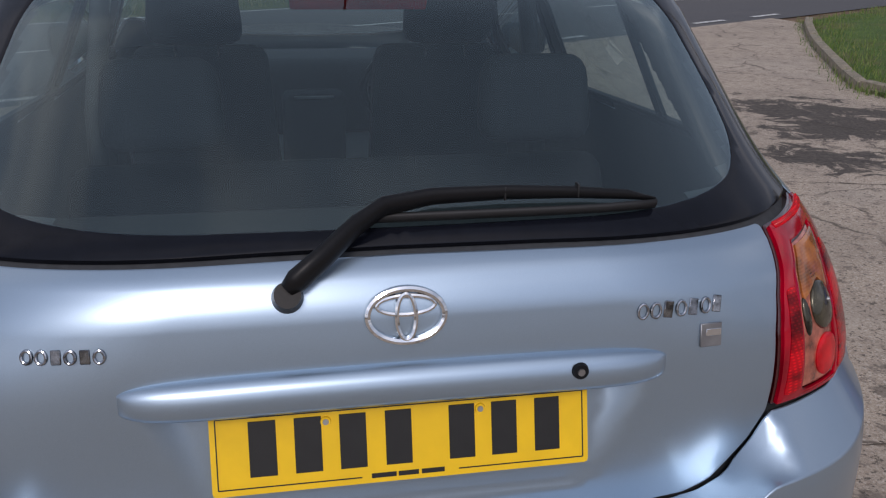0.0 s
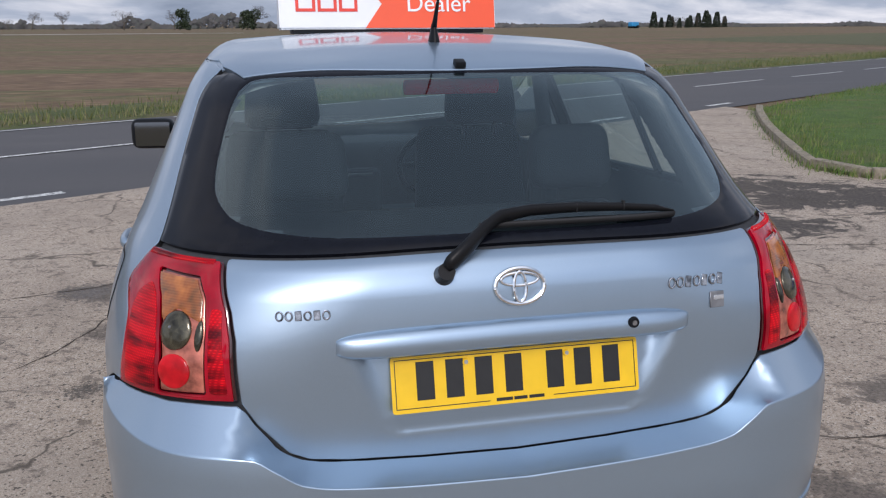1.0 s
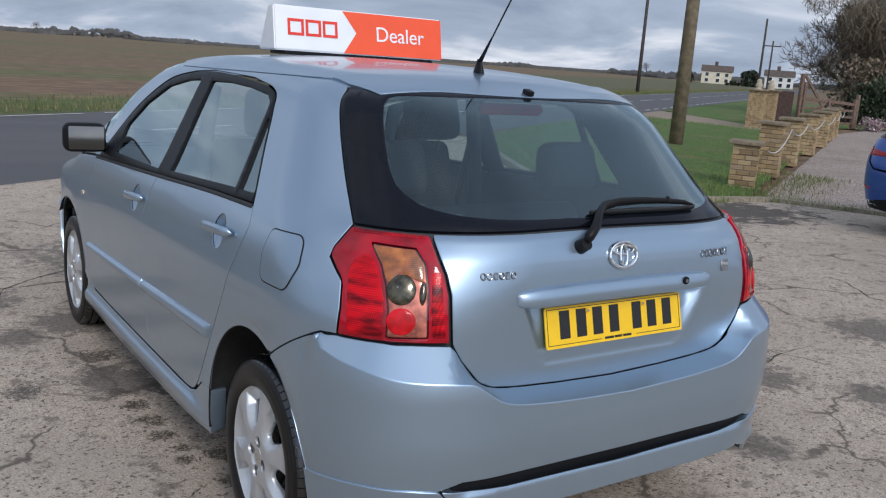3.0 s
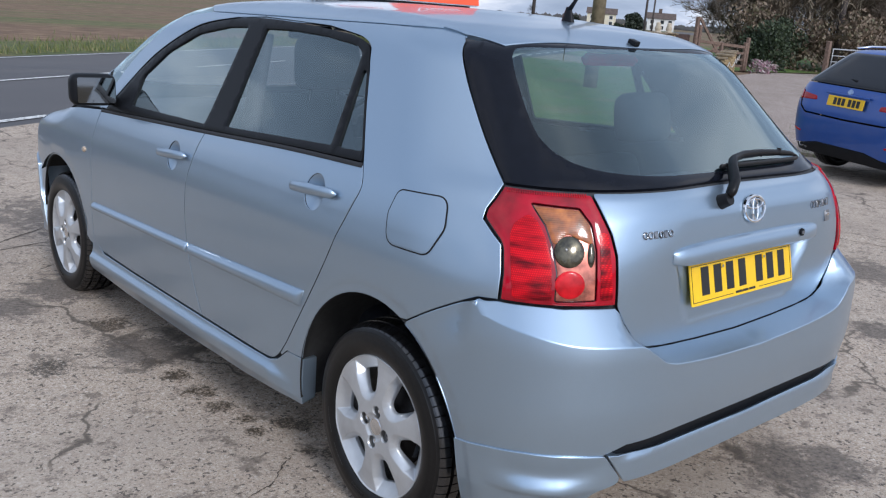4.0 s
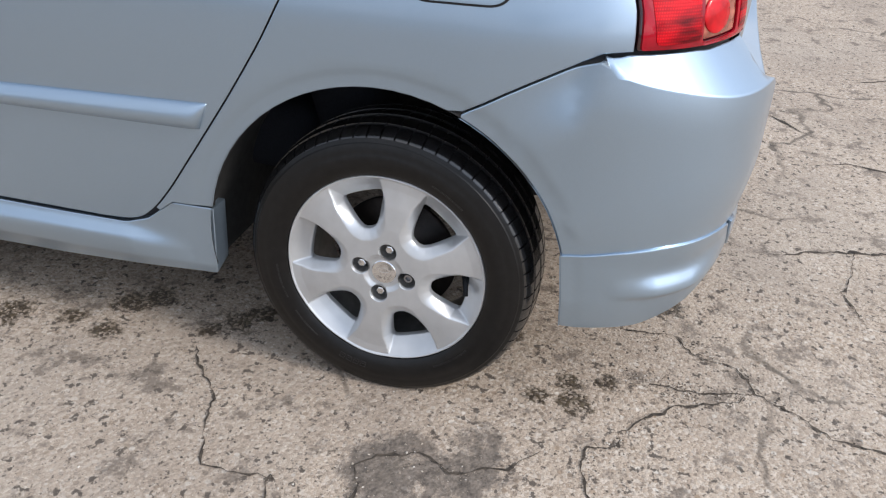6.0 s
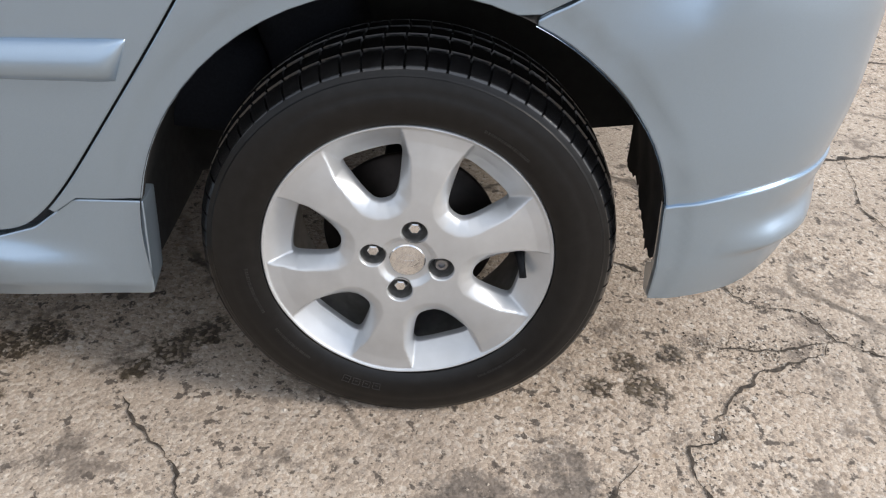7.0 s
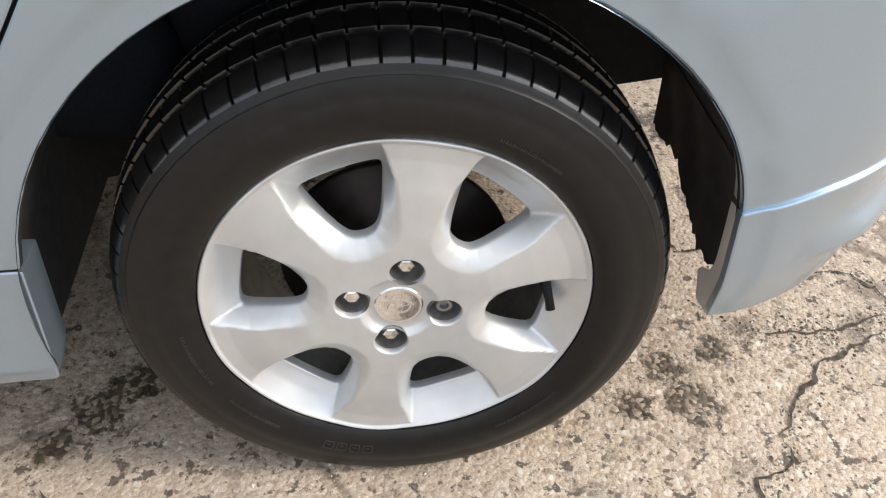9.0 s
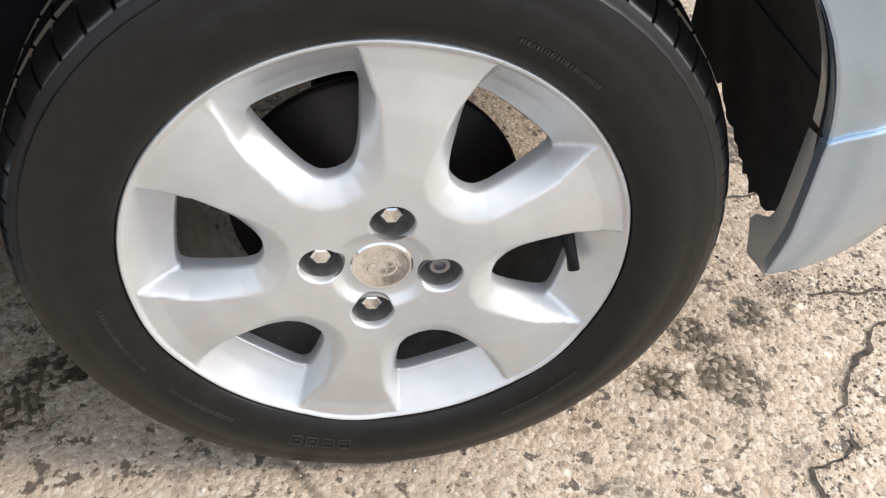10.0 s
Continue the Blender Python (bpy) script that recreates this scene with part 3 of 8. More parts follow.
def shell(name, s_vals, z_vals, mat, back=.02):
    ss, zz = np.meshgrid(s_vals, z_vals, indexing="ij")
    p = skin(ss.ravel(), zz.ravel())
    c = np.stack([0 * p[:, 0], np.maximum(p[:, 1], YC), p[:, 2]], -1)
    d = p - c
    deep = back + .05 * ((np.abs(p[:, 0]) < .42) & (p[:, 1] < -.3) & (p[:, 2] < .93))
    p = p - d / np.linalg.norm(d, axis=1, keepdims=True) * deep[:, None]
    ns, nz = ss.shape
    cs = (ss[:-1, :-1] + ss[1:, 1:]) / 2
    cz = (zz[:-1, :-1] + zz[1:, 1:]) / 2
    fold = np.stack([both(cs).ravel(), cz.ravel()], -1)
    cut = in_loop(fold, inset(SIDE_GLASS, -.016)) | ((fold[:, 0] > 1.40) & (fold[:, 1] > .985)) | in_loop(np.stack([cs.ravel(), cz.ravel()], -1), inset(c_loop, -.01))
    yy = np.where(fold[:, 0] < YC, YC - .842 * np.tan(np.clip((YC - fold[:, 0]) / RK, 0, 1.4)), fold[:, 0])
    for cy in (.01, 2.6):
        cut |= (yy - cy) ** 2 + (fold[:, 1] - .325) ** 2 < .40 ** 2
    cut |= (fold[:, 1] < .68) & (fold[:, 0] < -.10) & (fold[:, 0] > -.46)
    faces = []
    for k, (i, j) in enumerate((i, j) for i in range(ns - 1) for j in range(nz - 1)):
        a = i * nz + j
        if not cut[k] and min(abs(p[a, 0]), abs(p[a + nz + 1, 0])) > (.45 if p[a, 1] > YC else -1):
            faces.append((a, a + 1, a + nz + 1, a + nz))
    return mesh_ob(name, p, faces, mat, car)


s_left = np.arange(3.0, MID - 1e-6, -.02)
s_all = np.concatenate([s_left, (2 * MID - s_left)[::-1]])
shell("inner_structure", s_all, np.r_[np.arange(.24, 1.36, .02), 1.37, 1.385], CABIN)
hx, hy = np.meshgrid(np.linspace(-.56, .56, 21), np.linspace(-.10, 1.66, 30), indexing="ij")
hp = skin_top(hx.ravel(), hy.ravel()); hp[:, 2] -= .025
mesh_ob("headlining", hp, [(i * 30 + j, i * 30 + j + 1, (i + 1) * 30 + j + 1, (i + 1) * 30 + j) for i in range(20) for j in range(29)], CABIN_LIGHT, car)


def revolve(profile, n=48, axis="x", start=0.0, end=2 * math.pi):
    """Verts and faces of a profile of (radius, along) turned about an axis."""
    full = abs(end - start - 2 * math.pi) < 1e-6
    v, f, m = [], [], len(profile)
    cols = n if full else n + 1
    for i in range(cols):
        a = start + (end - start) * i / n
        for r, x in profile:
            v.append((x, r * math.cos(a), r * math.sin(a)) if axis == "x" else (r * math.cos(a), r * math.sin(a), x))
    for i in range(n):
        j = (i + 1) % cols
        for k in range(m - 1):
            f.append((i * m + k, i * m + k + 1, j * m + k + 1, j * m + k))
    return v, f


def moved(v, d):
    return [(a + d[0], b + d[1], c + d[2]) for a, b, c in v]


RUBBER = plain("tyre_rubber", (.0050, .0049, .0050), .36, grain=60, vary=.45, bump=.12, spec=.36)
ALLOY = plain("silver_alloy", (.555, .575, .59), .33, .55, .30, grain=30, vary=.05)
RED_LENS = plain("red_lamp_lens", (.34, .0008, .012), .08, coat=.4, grain=9, vary=.5, spec=.3)
PRISM = Mat("prismatic_red_lens", (.42, .004, .010), .25, 0, .08, .2)
pw = [PRISM.n.new("ShaderNodeTexWave") for _ in range(2)]
for wv, way, sc_ in zip(pw, ("Z", "Y"), (62, 78)):
    wv.bands_direction = way
    wv.inputs["Scale"].default_value = sc_
    PRISM.l.new(PRISM.co, wv.inputs["Vector"])
pv = PRISM.math("MULTIPLY", pw[0].outputs["Fac"], pw[1].outputs["Fac"])
pn = PRISM.noise(13, 3, stretch=(.5, .5, 2.2))
PRISM.color(PRISM.mix(PRISM.math("MULTIPLY", PRISM.ramp(pv, (.15, 0.0), (.7, .8)), PRISM.ramp(pn, (.42, .12), (.56, 1.0))), PRISM.ramp(pn, (.38, (.09, .0006, .004)), (.48, (.30, .0015, .007)), (.60, (.52, .002, .009))), (.85, .006, .014)))
PRISM.bump(pv, .10, .002)
PRISM = PRISM.m
RED_SMOOTH = plain("smooth_red_lens", (.56, .006, .012), .22, coat=.1, grain=22, vary=.35, spec=.3)
DARK_RED = plain("dark_red_lens_edge", (.045, .0015, .003), .15, coat=1.0)
AMBER = Mat("amber_lamp_lens", (.40, .12, .03), .20, 0, .6)
aw = AMBER.n.new("ShaderNodeTexWave")
aw.bands_direction = "Z"
aw.inputs["Scale"].default_value = 70
AMBER.l.new(AMBER.co, aw.inputs["Vector"])
am_n = AMBER.noise(18, 3)
AMBER.color(AMBER.mix(AMBER.math("MULTIPLY", aw.outputs["Fac"], .18), AMBER.ramp(am_n, (.35, (.10, .045, .015)), (.5, (.30, .085, .02)), (.65, (.52, .17, .035))), (.50, .20, .06))).bump(aw.outputs["Fac"], .08, .0015)
AMBER = AMBER.m
PINK_CHROME = plain("warm_tinted_reflector", (.52, .16, .11), .25, .45, .6, grain=32, vary=.65)
REFLECTOR = plain("smoky_reflector", (.07, .062, .040), .22, .6, .5, grain=48, vary=.9)


def lensed(name, loop, mat, parent, off, label="", **kw):
    return panel(name, skin, np.asarray(loop), mat, parent, label=label, mirror=True, off=off, **kw)


# ---- tail lamps: housing, red lens, amber, reversing and brake rounds ----
lamps = panel("tail_lamp", skin, lamp_loop, DARK_RED, car, label="red and amber tail lamp", mirror=True, off=-.002, depth=.02, grid=.02, gap=.003)
COL = [(-.376, 1.010, .004), (-.408, .962, .03), (-.423, .918, .03), (-.433, .862, .02), (-.433, .793, .006), (-.516, .796, .006), (-.512, .915, .04), (-.502, .972, .03), (-.478, 1.006, .006)]
col_loop = rounded(COL, .012)
red_ring = panel("red_lens", skin, inset(lamp_loop, .0065), RED_LENS, lamps[0], holes=[col_loop], off=.006, depth=.008, hole_depth=.006, grid=.014, mirror=True, gap=.0, hold=.006)
prism_a = lensed("prism_panel", rounded([(-.342, .935, .02), (-.348, .962, .02), (-.377, .986, .02), (-.396, .968, .02), (-.412, .935, .03), (-.424, .884, .03), (-.428, .797, .006), (-.356, .795, .01)], .012), PRISM, lamps[0], .0075, depth=.002, grid=.014, gap=0, hold=.003)
prism_b = lensed("prism_strip", rounded([(-.515, .955, .008), (-.534, .953, .008), (-.549, .798, .006), (-.522, .800, .006)], .012), PRISM, lamps[0], .0075, depth=.002, grid=.014, gap=0, hold=.003)
centre = lensed("clear_column", inset(col_loop, .002), PINK_CHROME, lamps[0], .002, depth=.004, grid=.012)
amber_loop = rounded([(-.381, 1.004, .003), (-.411, .962, .02), (-.428, .915, .012), (-.452, .949, .01), (-.480, .935, .01), (-.504, .925, .01), (-.498, .970, .02), (-.476, 1.001, .004)], .01)
amber = lensed("amber_lens", amber_loop, AMBER, lamps[0], .006, depth=.004, grid=.012)
rev = lensed("reversing_lens", oval(-.457, .910, .031, .037), REFLECTOR, lamps[0], .0055, depth=.004, grid=.008, dome=.006)
bulb = lensed("bulb", oval(-.450, .914, .005, .006, 14), DULL_METAL, lamps[0], .0108, depth=.004, grid=.005, dome=.004)
brk = lensed("brake_lens", oval(-.461, .836, .030, .034), RED_SMOOTH, lamps[0], .0055, depth=.004, grid=.008, dome=.002)
side_ball = lensed("side_reflector", oval(-.500, .905, .009, .030, 18), REFLECTOR, lamps[0], .0045, depth=.004, grid=.008, dome=.003)
for pair in (red_ring, prism_a, prism_b, centre, amber, rev, bulb, brk, side_ball):
    pair[1].parent = lamps[1]

# ---- side glazing ----
DLO = smooth_line([(.165, 1.024), (.55, 1.014), (1.10, .992), (1.6, .974), (2.035, .958)], 8) + smooth_line([(1.866, 1.135), (1.715, 1.243), (1.483, 1.342), (1.223, 1.383), (1.02, 1.392), (.765, 1.385), (.464, 1.365)], 6) + smooth_line([(.40, 1.354), (.348, 1.333), (.318, 1.288), (.262, 1.198), (.20, 1.10), (.165, 1.035)], 5)
dlo_loop = divided(DLO, .02)
G_REAR = rounded([(.979, 1.020, .008), (.977, 1.357, .01), (.80, 1.360, .2), (.60, 1.352, .2), (.41, 1.334, .02), (.368, 1.312, .02), (.345, 1.046, .006)], .02)
G_QUART = rounded([(.308, 1.046, .006), (.334, 1.262, .02), (.318, 1.268, .01), (.178, 1.050, .008)], .02)
G_FRONT = rounded([(1.134, 1.010, .008), (1.100, 1.358, .01), (1.25, 1.350, .2), (1.46, 1.316, .2), (1.66, 1.232, .2), (1.80, 1.125, .03), (1.79, 1.004, .02)], .02)
panel("window_frame", skin, dlo_loop, BLACK_TRIM, car, mirror=True, holes=[G_REAR, G_QUART, G_FRONT], off=.001, depth=.012, hole_depth=.012, grid=.02, gap=.001, label="black plastic window frame")
for nm, lp in (("door_window_pane", G_REAR), ("quarter_window_pane", G_QUART), ("door_window_pane", G_FRONT)):
    for ob in panel(nm, skin, lp, GLASS, car, mirror=True, off=-.006, depth=0, gap=-.004, grid=.04):
        ob.visible_shadow = False
strip = [(s, z + .001) for s, z in BELT]
lensed("belt_seal", divided(strip + [(s, z - .012) for s, z in strip[::-1]], .03), RUBBER_GAP_SHADE, car, .003, depth=.004, grid=.03, gap=0)

def over_skin(s, z, off):
    """Places over the skin at arrays of s and z, lifted by off along the normals."""
    s, z, off = (np.asarray(a, float) for a in (s, z, off))
    e = 1e-3
    q = skin(s, z)
    n = np.cross(skin(s + e, z) - q, skin(s, z + e) - q) * FLIPS[skin]
    return q + n / np.linalg.norm(n, axis=1, keepdims=True) * off[:, None]


def on_skin(s, z, off=0.0):
    return Vector(over_skin([s], [z], [off])[0])


def mirrored(name, v, f, mat, parents, label="", smooth=True):
    a = mesh_ob(name, v, f, mat, parents[0], smooth, label)
    b = mesh_ob(name, [(-x, y, z) for x, y, z in v], [q[::-1] for q in f], mat, parents[1], smooth, label)
    return a, b


# ---- sills, mouldings, flap, repeaters ----
def sill_skin(s, z):
    s, z = np.asarray(s, float), np.asarray(z, float)
    ridge_z = .262 + .10 * np.clip(s - .43, 0, .14) - .02 * np.clip(s - .7, 0, .4)
    fade = np.clip((s - .42) / .13, 0, 1)
    over = np.where(z > ridge_z, np.exp(-((z - ridge_z) / .022) ** 2), np.exp(-((z - ridge_z) / .055) ** 2))
    out = .831 + .005 * np.clip((s - .5) / .2, 0, 1) + .017 * fade * over - .012 * np.clip((.235 - z) / .04, 0, 1)
    return np.stack([-out, s, z], -1)


FLIPS[sill_skin] = FLIPS[skin]
# fine ribs along the upper edge of the tail lamps
rib_s = np.linspace(-.328, -.492, 34)
corner = [(-.0013, -.0035), (.0013, -.0035), (.0013, .0035), (-.0013, .0035)]
v, f = [], []
for s_ in rib_s:
    b0 = len(v)
    for off_ in (.004, .0078):
        v += [tuple(q) for q in over_skin([s_ + a * (.7 if off_ > .005 else 1) for a, _ in corner], [1.0285 + c for _, c in corner], [off_] * 4)]
    f += [(b0 + 4, b0 + 5, b0 + 6, b0 + 7)] + [(b0 + k, b0 + (k + 1) % 4, b0 + 4 + (k + 1) % 4, b0 + 4 + k) for k in range(4)]
mirrored("lens_ribs", v, f, PRISM, lamps)
SILL = [(.361, .378, .004), (.458, .3755, .012), (.517, .328, .04), (.567, .3125, .05), (1.058, .3105, 0), (1.7, .3112, 0), (2.03, .316, .03), (2.12, .366, .02), (2.165, .374, .01), (2.178, .212, .01), (1.8, .190, 0), (1.2, .188, 0), (.74, .198, 0), (.55, .207, 0), (.364, .219, .012)]
panel("side_skirt", sill_skin, rounded(SILL, .02), PAINT, car, mirror=True, grid=.012, depth=.05, dark_edges=False, label="silver-blue side skirt along the sill")
def moulding(s0, s1, top0, top1, low0, low1, rake, par):
    """A rub strip: full upper face, turned-under lower edge, raked rounded rear end."""
    sect = ((0, -.002), (.03, .006), (.12, .0135), (.30, .0180), (.50, .0185), (.72, .0150), (.90, .0095), (.985, .0045), (1, -.002))
    at_, f = [], []
    ts = np.unique(np.concatenate([np.linspace(0, 1, 25), np.array((.002, .006, .012, .02, .03, .04, .985, .995))]))
    for t in ts:
        e = min(1.0, max(t * (s1 - s0) / .030, .02)) if rake else min(1.0, max(t * (s1 - s0) / .006, .05))
        e = min(e, max((1 - t) * (s1 - s0) / .006, .05))
        e = math.sqrt(1 - (1 - e) ** 2)
        zt, zl = top0 + (top1 - top0) * t, low0 + (low1 - low0) * t
        at_ += [(s0 + (s1 - s0) * t + rake * (1 - u) * (1 - t) ** 12, zl + (zt - zl) * u, o * e) for u, o in sect]
    v = [tuple(map(float, q)) for q in over_skin(*np.array(at_).T)]
    m = len(sect)
    for i in range(len(ts) - 1):
        for k in range(m - 1):
            f.append((i * m + k, (i + 1) * m + k, (i + 1) * m + k + 1, i * m + k + 1))
    f += [tuple(range(m)), tuple((len(ts) - 1) * m + k for k in range(m))[::-1]]
    f = f if FLIPS[skin] > 0 else [q[::-1] for q in f]
    mirrored("door_moulding", v, f, PAINT, par)


moulding(.350, 1.132, .606, .5715, .551, .532, .020, rear_doors)
moulding(1.150, 2.118, .5710, .537, .5325, .506, 0.0, front_doors)
FLAP = rounded([(-.036, .984, .03), (-.192, .992, .03), (-.196, .92, .05), (-.158, .846, .035), (-.020, .842, .04), (-.012, .92, .05)], .015)
lensed("flap_gap", inset(FLAP, -.0028), GAP, car, .0006, depth=.0, grid=.02, gap=0)
lensed("fuel_flap", FLAP, PAINT, car, .002, depth=.0014, grid=.02, gap=.0010, hold=.004)
lensed("side_repeater", oval(2.215, .762, .018, .012, 20), plain("clear_amber_repeater", (.55, .42, .30), .15, coat=1.0), car, .006, depth=.006, grid=.008, gap=0)


# ---- door handles ----
def sweep(path, widths, thick, up, n=10):
    """A tube of oval section along a path: widths across `up`, thick along the other way."""
    v, f = [], []
    path = [Vector(p) for p in path]
    m = len(path)
    for i, p in enumerate(path):
        d = (path[min(i + 1, m - 1)] - path[max(i - 1, 0)]).normalized()
        a = Vector(up) - d * d.dot(Vector(up)); a.normalize()
        b = d.cross(a)
        for k in range(n):
            t = 2 * math.pi * k / n
            v.append(tuple(p + a * (widths[i] * math.cos(t)) + b * (thick[i] * math.sin(t))))
    for i in range(m - 1):
        for k in range(n):
            j = (k + 1) % n
            f.append((i * n + k, i * n + j, (i + 1) * n + j, (i + 1) * n + k))
    f.append(tuple(range(n))[::-1])
    f.append(tuple((m - 1) * n + k for k in range(n)))
    return v, f


for (cs, cz), (s0, z0), (s1, z1), par in ((CUPS[0], (.222, .921), (.462, .908), rear_doors), (CUPS[1], (1.182, .884), (1.420, .869), front_doors)):
    f = []
    rings, n = 7, 28
    at_ = [(cs + .052 * u * math.cos(a), cz + .055 * u * math.sin(a), -.003 - .011 * (1 - u * u)) for u in (1 - np.arange(rings + 1) / rings) for a in np.linspace(0, 2 * math.pi, n, endpoint=False)]
    v = [tuple(map(float, q)) for q in over_skin(*np.array(at_).T)]
    for k in range(rings):
        for i in range(n):
            j = (i + 1) % n
            f.append((k * n + i, k * n + j, (k + 1) * n + j, (k + 1) * n + i))
    f = [q[::-1] for q in f] if FLIPS[skin] < 0 else f
    mirrored("handle_cup", v, f, PAINT, par)
    ts = np.linspace(0, 1, 15)
    path, wd, th = [], [], []
    for t in ts:
        s_, z_ = s0 + (s1 - s0) * t, z0 + (z1 - z0) * t
        bow = (1 - (2 * t - 1) ** 4)
        path.append(on_skin(s_, z_, .006 + .018 * bow))
        e_ = min(t, 1 - t)
        g = min(1, (e_ / .05) ** .5) if e_ > 0 else .15
        wd.append((.0175 - .003 * abs(2 * t - 1)) * g)
        th.append(.0105 * g)
    mirrored("door_handle", *sweep(path, wd, th, (0, 0, 1), 12), PAINT, par)

# ---- bumper skirts, slot and lower lip ----
def skirt_skin(s, z):
    s, z = np.asarray(s, float), np.asarray(z, float)
    p = wrap(bumper, s, np.maximum(z, .20))
    d = p - np.stack([0 * s, np.maximum(p[..., 1], YC), p[..., 2]], -1)
    d /= np.linalg.norm(d, axis=-1, keepdims=True)
    along_ = np.clip((both(s) + .57) / .10, 0, 1) * np.clip((-.330 - both(s)) / .07, 0, 1)
    mid = .318 + .10 * np.clip(-.46 - both(s), 0, .2)
    ridge = np.where(z > mid, np.exp(-((z - mid) / .030) ** 2), np.exp(-((z - mid) / .011) ** 2)) * along_
    hollow = np.exp(-((z - mid - .046) / .022) ** 2) * along_
    top_lip = np.clip((z - .388) / .014, 0, 1)
    return p + d * (.0035 + .014 * ridge - .006 * hollow + .001 * top_lip + .008 * np.clip((.40 - z) / .1, 0, 1))[..., None]


FLIPS[skirt_skin] = FLIPS[bump_skin]
ret_z = np.linspace(.402, .229, 14)
ret_s = arch_at(skirt_skin, np.interp(ret_z, (.229, .30, .402), (-.349, -.347, -.337)), ret_z)
SKIRT = [(float(ret_s[0]), .403, .003), (-.33, .416, .0), (-.40, .423, .1), (-.50, .421, .1), (-.555, .416, .012), (-.605, .330, .02), (-.545, .312, .03), (-.49, .262, .04), (-.40, .226, .1), (float(ret_s[-1]), .229, .006)] + [(float(a), float(b), 0) for a, b in zip(ret_s[-2:0:-1], ret_z[-2:0:-1])]
panel("bumper_skirt", skirt_skin, rounded(SKIRT, .010), PAINT, car, mirror=True, grid=.0075, depth=.010, dark_edges=False, gap=.0005, label="painted corner skirt below the bumper")
v, f = [], []
for s_, z in zip(ret_s, ret_z):
    o = skirt_skin(np.array([s_]), np.array([z]))[0]
    wd_ = np.interp(z, (.229, .266, .272, .30, .402), (.045, .074, .046, .039, .037))
    drop = np.interp(z, (.229, .25, .402), (.011, .004, .008))
    v += [tuple(o), (o[0] + wd_ * .12, o[1] - .003, o[2] - .001), (o[0] + wd_, o[1] - .005, o[2] - drop)]
for i in range(len(ret_z) - 1):
    for k in range(2):
        f.append((i * 3 + k, i * 3 + k + 1, i * 3 + k + 4, i * 3 + k + 3))
mirrored("skirt_return", v, f, PAINT, (car, car))
v, f = [], []
for i, (s_, z) in enumerate(ARC_BUMP):
    o = bump_skin(np.array([s_]), np.array([z]))[0]
    wd_ = np.interp(z, (.40, .50, .62), (.036, .030, .006))
    v += [tuple(o), (o[0] + wd_ * .15, o[1] - .002, o[2]), (o[0] + wd_, o[1] - .006, o[2] - .003)]
    if i:
        f += [(i * 3 - 3 + k, i * 3 - 2 + k, i * 3 + 1 + k, i * 3 + k) for k in range(2)]
mirrored("arch_return", v, f, PAINT, (car, car))
LIPH = [(-.5575, .4185, .004), (-.60, .410, .01), (-.70, .402, .05),]


def lip_skin(s, z):
    p = skirt_skin(s, z)
    d = p - np.stack([0 * p[..., 0], np.maximum(p[..., 1], YC), p[..., 2]], -1)
    d /= np.linalg.norm(d, axis=-1, keepdims=True)
    return p + d * (.004 - .02 * np.clip((np.asarray(z) - .39) / .03, 0, 1) * np.clip((-.580 - both(s)) / .03, 0, 1))[..., None]


FLIPS[lip_skin] = FLIPS[bump_skin]
lip_loop = rounded(LIPH + [(MID, .398, 0)] + [(2 * MID - s, z, r) for s, z, r in LIPH[::-1]] + [(2 * MID + .6075, .331, 0), (2 * MID + .75, .322, .05), (-.75, .322, .05), (-.6075, .331, 0)], .02)
panel("bumper_lip", lip_skin, lip_loop, PAINT, car, grid=.014, depth=.03, dark_edges=False, gap=.0004)
slot = rounded([(-.575, .462, .01), (2 * MID + .575, .462, .01), (2 * MID + .58, .385, .01), (-.58, .385, .01)], .03)


def slot_skin(s, z):
    p = wrap(bumper, s, z)
    d = p - np.stack([0 * p[..., 0], np.maximum(p[..., 1], YC), p[..., 2]], -1)
    return p - d / np.linalg.norm(d, axis=-1, keepdims=True) * .014


FLIPS[slot_skin] = FLIPS[bump_skin]
panel("bumper_slot", slot_skin, slot, BLACK_TRIM, car, grid=.03, depth=.01)

# ---- wheel arch liners ----
for cy, par in ((.01, "rear"), (2.6, "front")):
    prof = [(.357, -.838), (.368, -.815), (.372, -.78), (.372, -.50), (.20, -.50)]
    v, f = revolve(prof, 40, "x", radians(-12 if cy < 1 else 42), radians(172))
    if cy < 1:
        v = [(x + max(0, -.803 - x) * min(1, max(0, (math.degrees(math.atan2(z, y)) % 360 - 138) / 30)) * (y < 0), y, z) for x, y, z in v]
    v = moved(v, (0, cy, .325))
    mirrored("wheel_arch_liner", v, f, LINER, (car, car))
    rnd = random.Random(3)
    v, f = [], []
    across_ = np.linspace(-.783, -.50, 34)
    for x in across_:
        end_ = np.interp(x, (-.80, -.76, -.72, -.66, -.61, -.50), (182, 187, 188, 185, 181.5, 182.5)) + rnd.uniform(-.9, .7)
        for k in range(6):
            a = radians(164 + (end_ - 164) * k / 5)
            r = .3705 - .0012 * k + (.0015 * math.sin(x * 60 + k) if k else 0)
            v.append((x, cy + r * math.cos(a), .325 + r * math.sin(a)))
    for i in range(len(across_) - 1):
        for k in range(5):
            f.append((i * 6 + k, i * 6 + k + 1, i * 6 + k + 7, i * 6 + k + 6))
    mirrored("liner_flap", v, f, LINER, (car, car))

# ---- wheels ----
RIM_R, RIM_X = .2085, -.094


def ss(a, b, x):
    t = np.clip((x - a) / (b - a), 0, 1)
    return t * t * (3 - 2 * t)


def soft_min(a, b, k):
    return .5 * (a + b - np.sqrt((a - b) ** 2 + k * k))


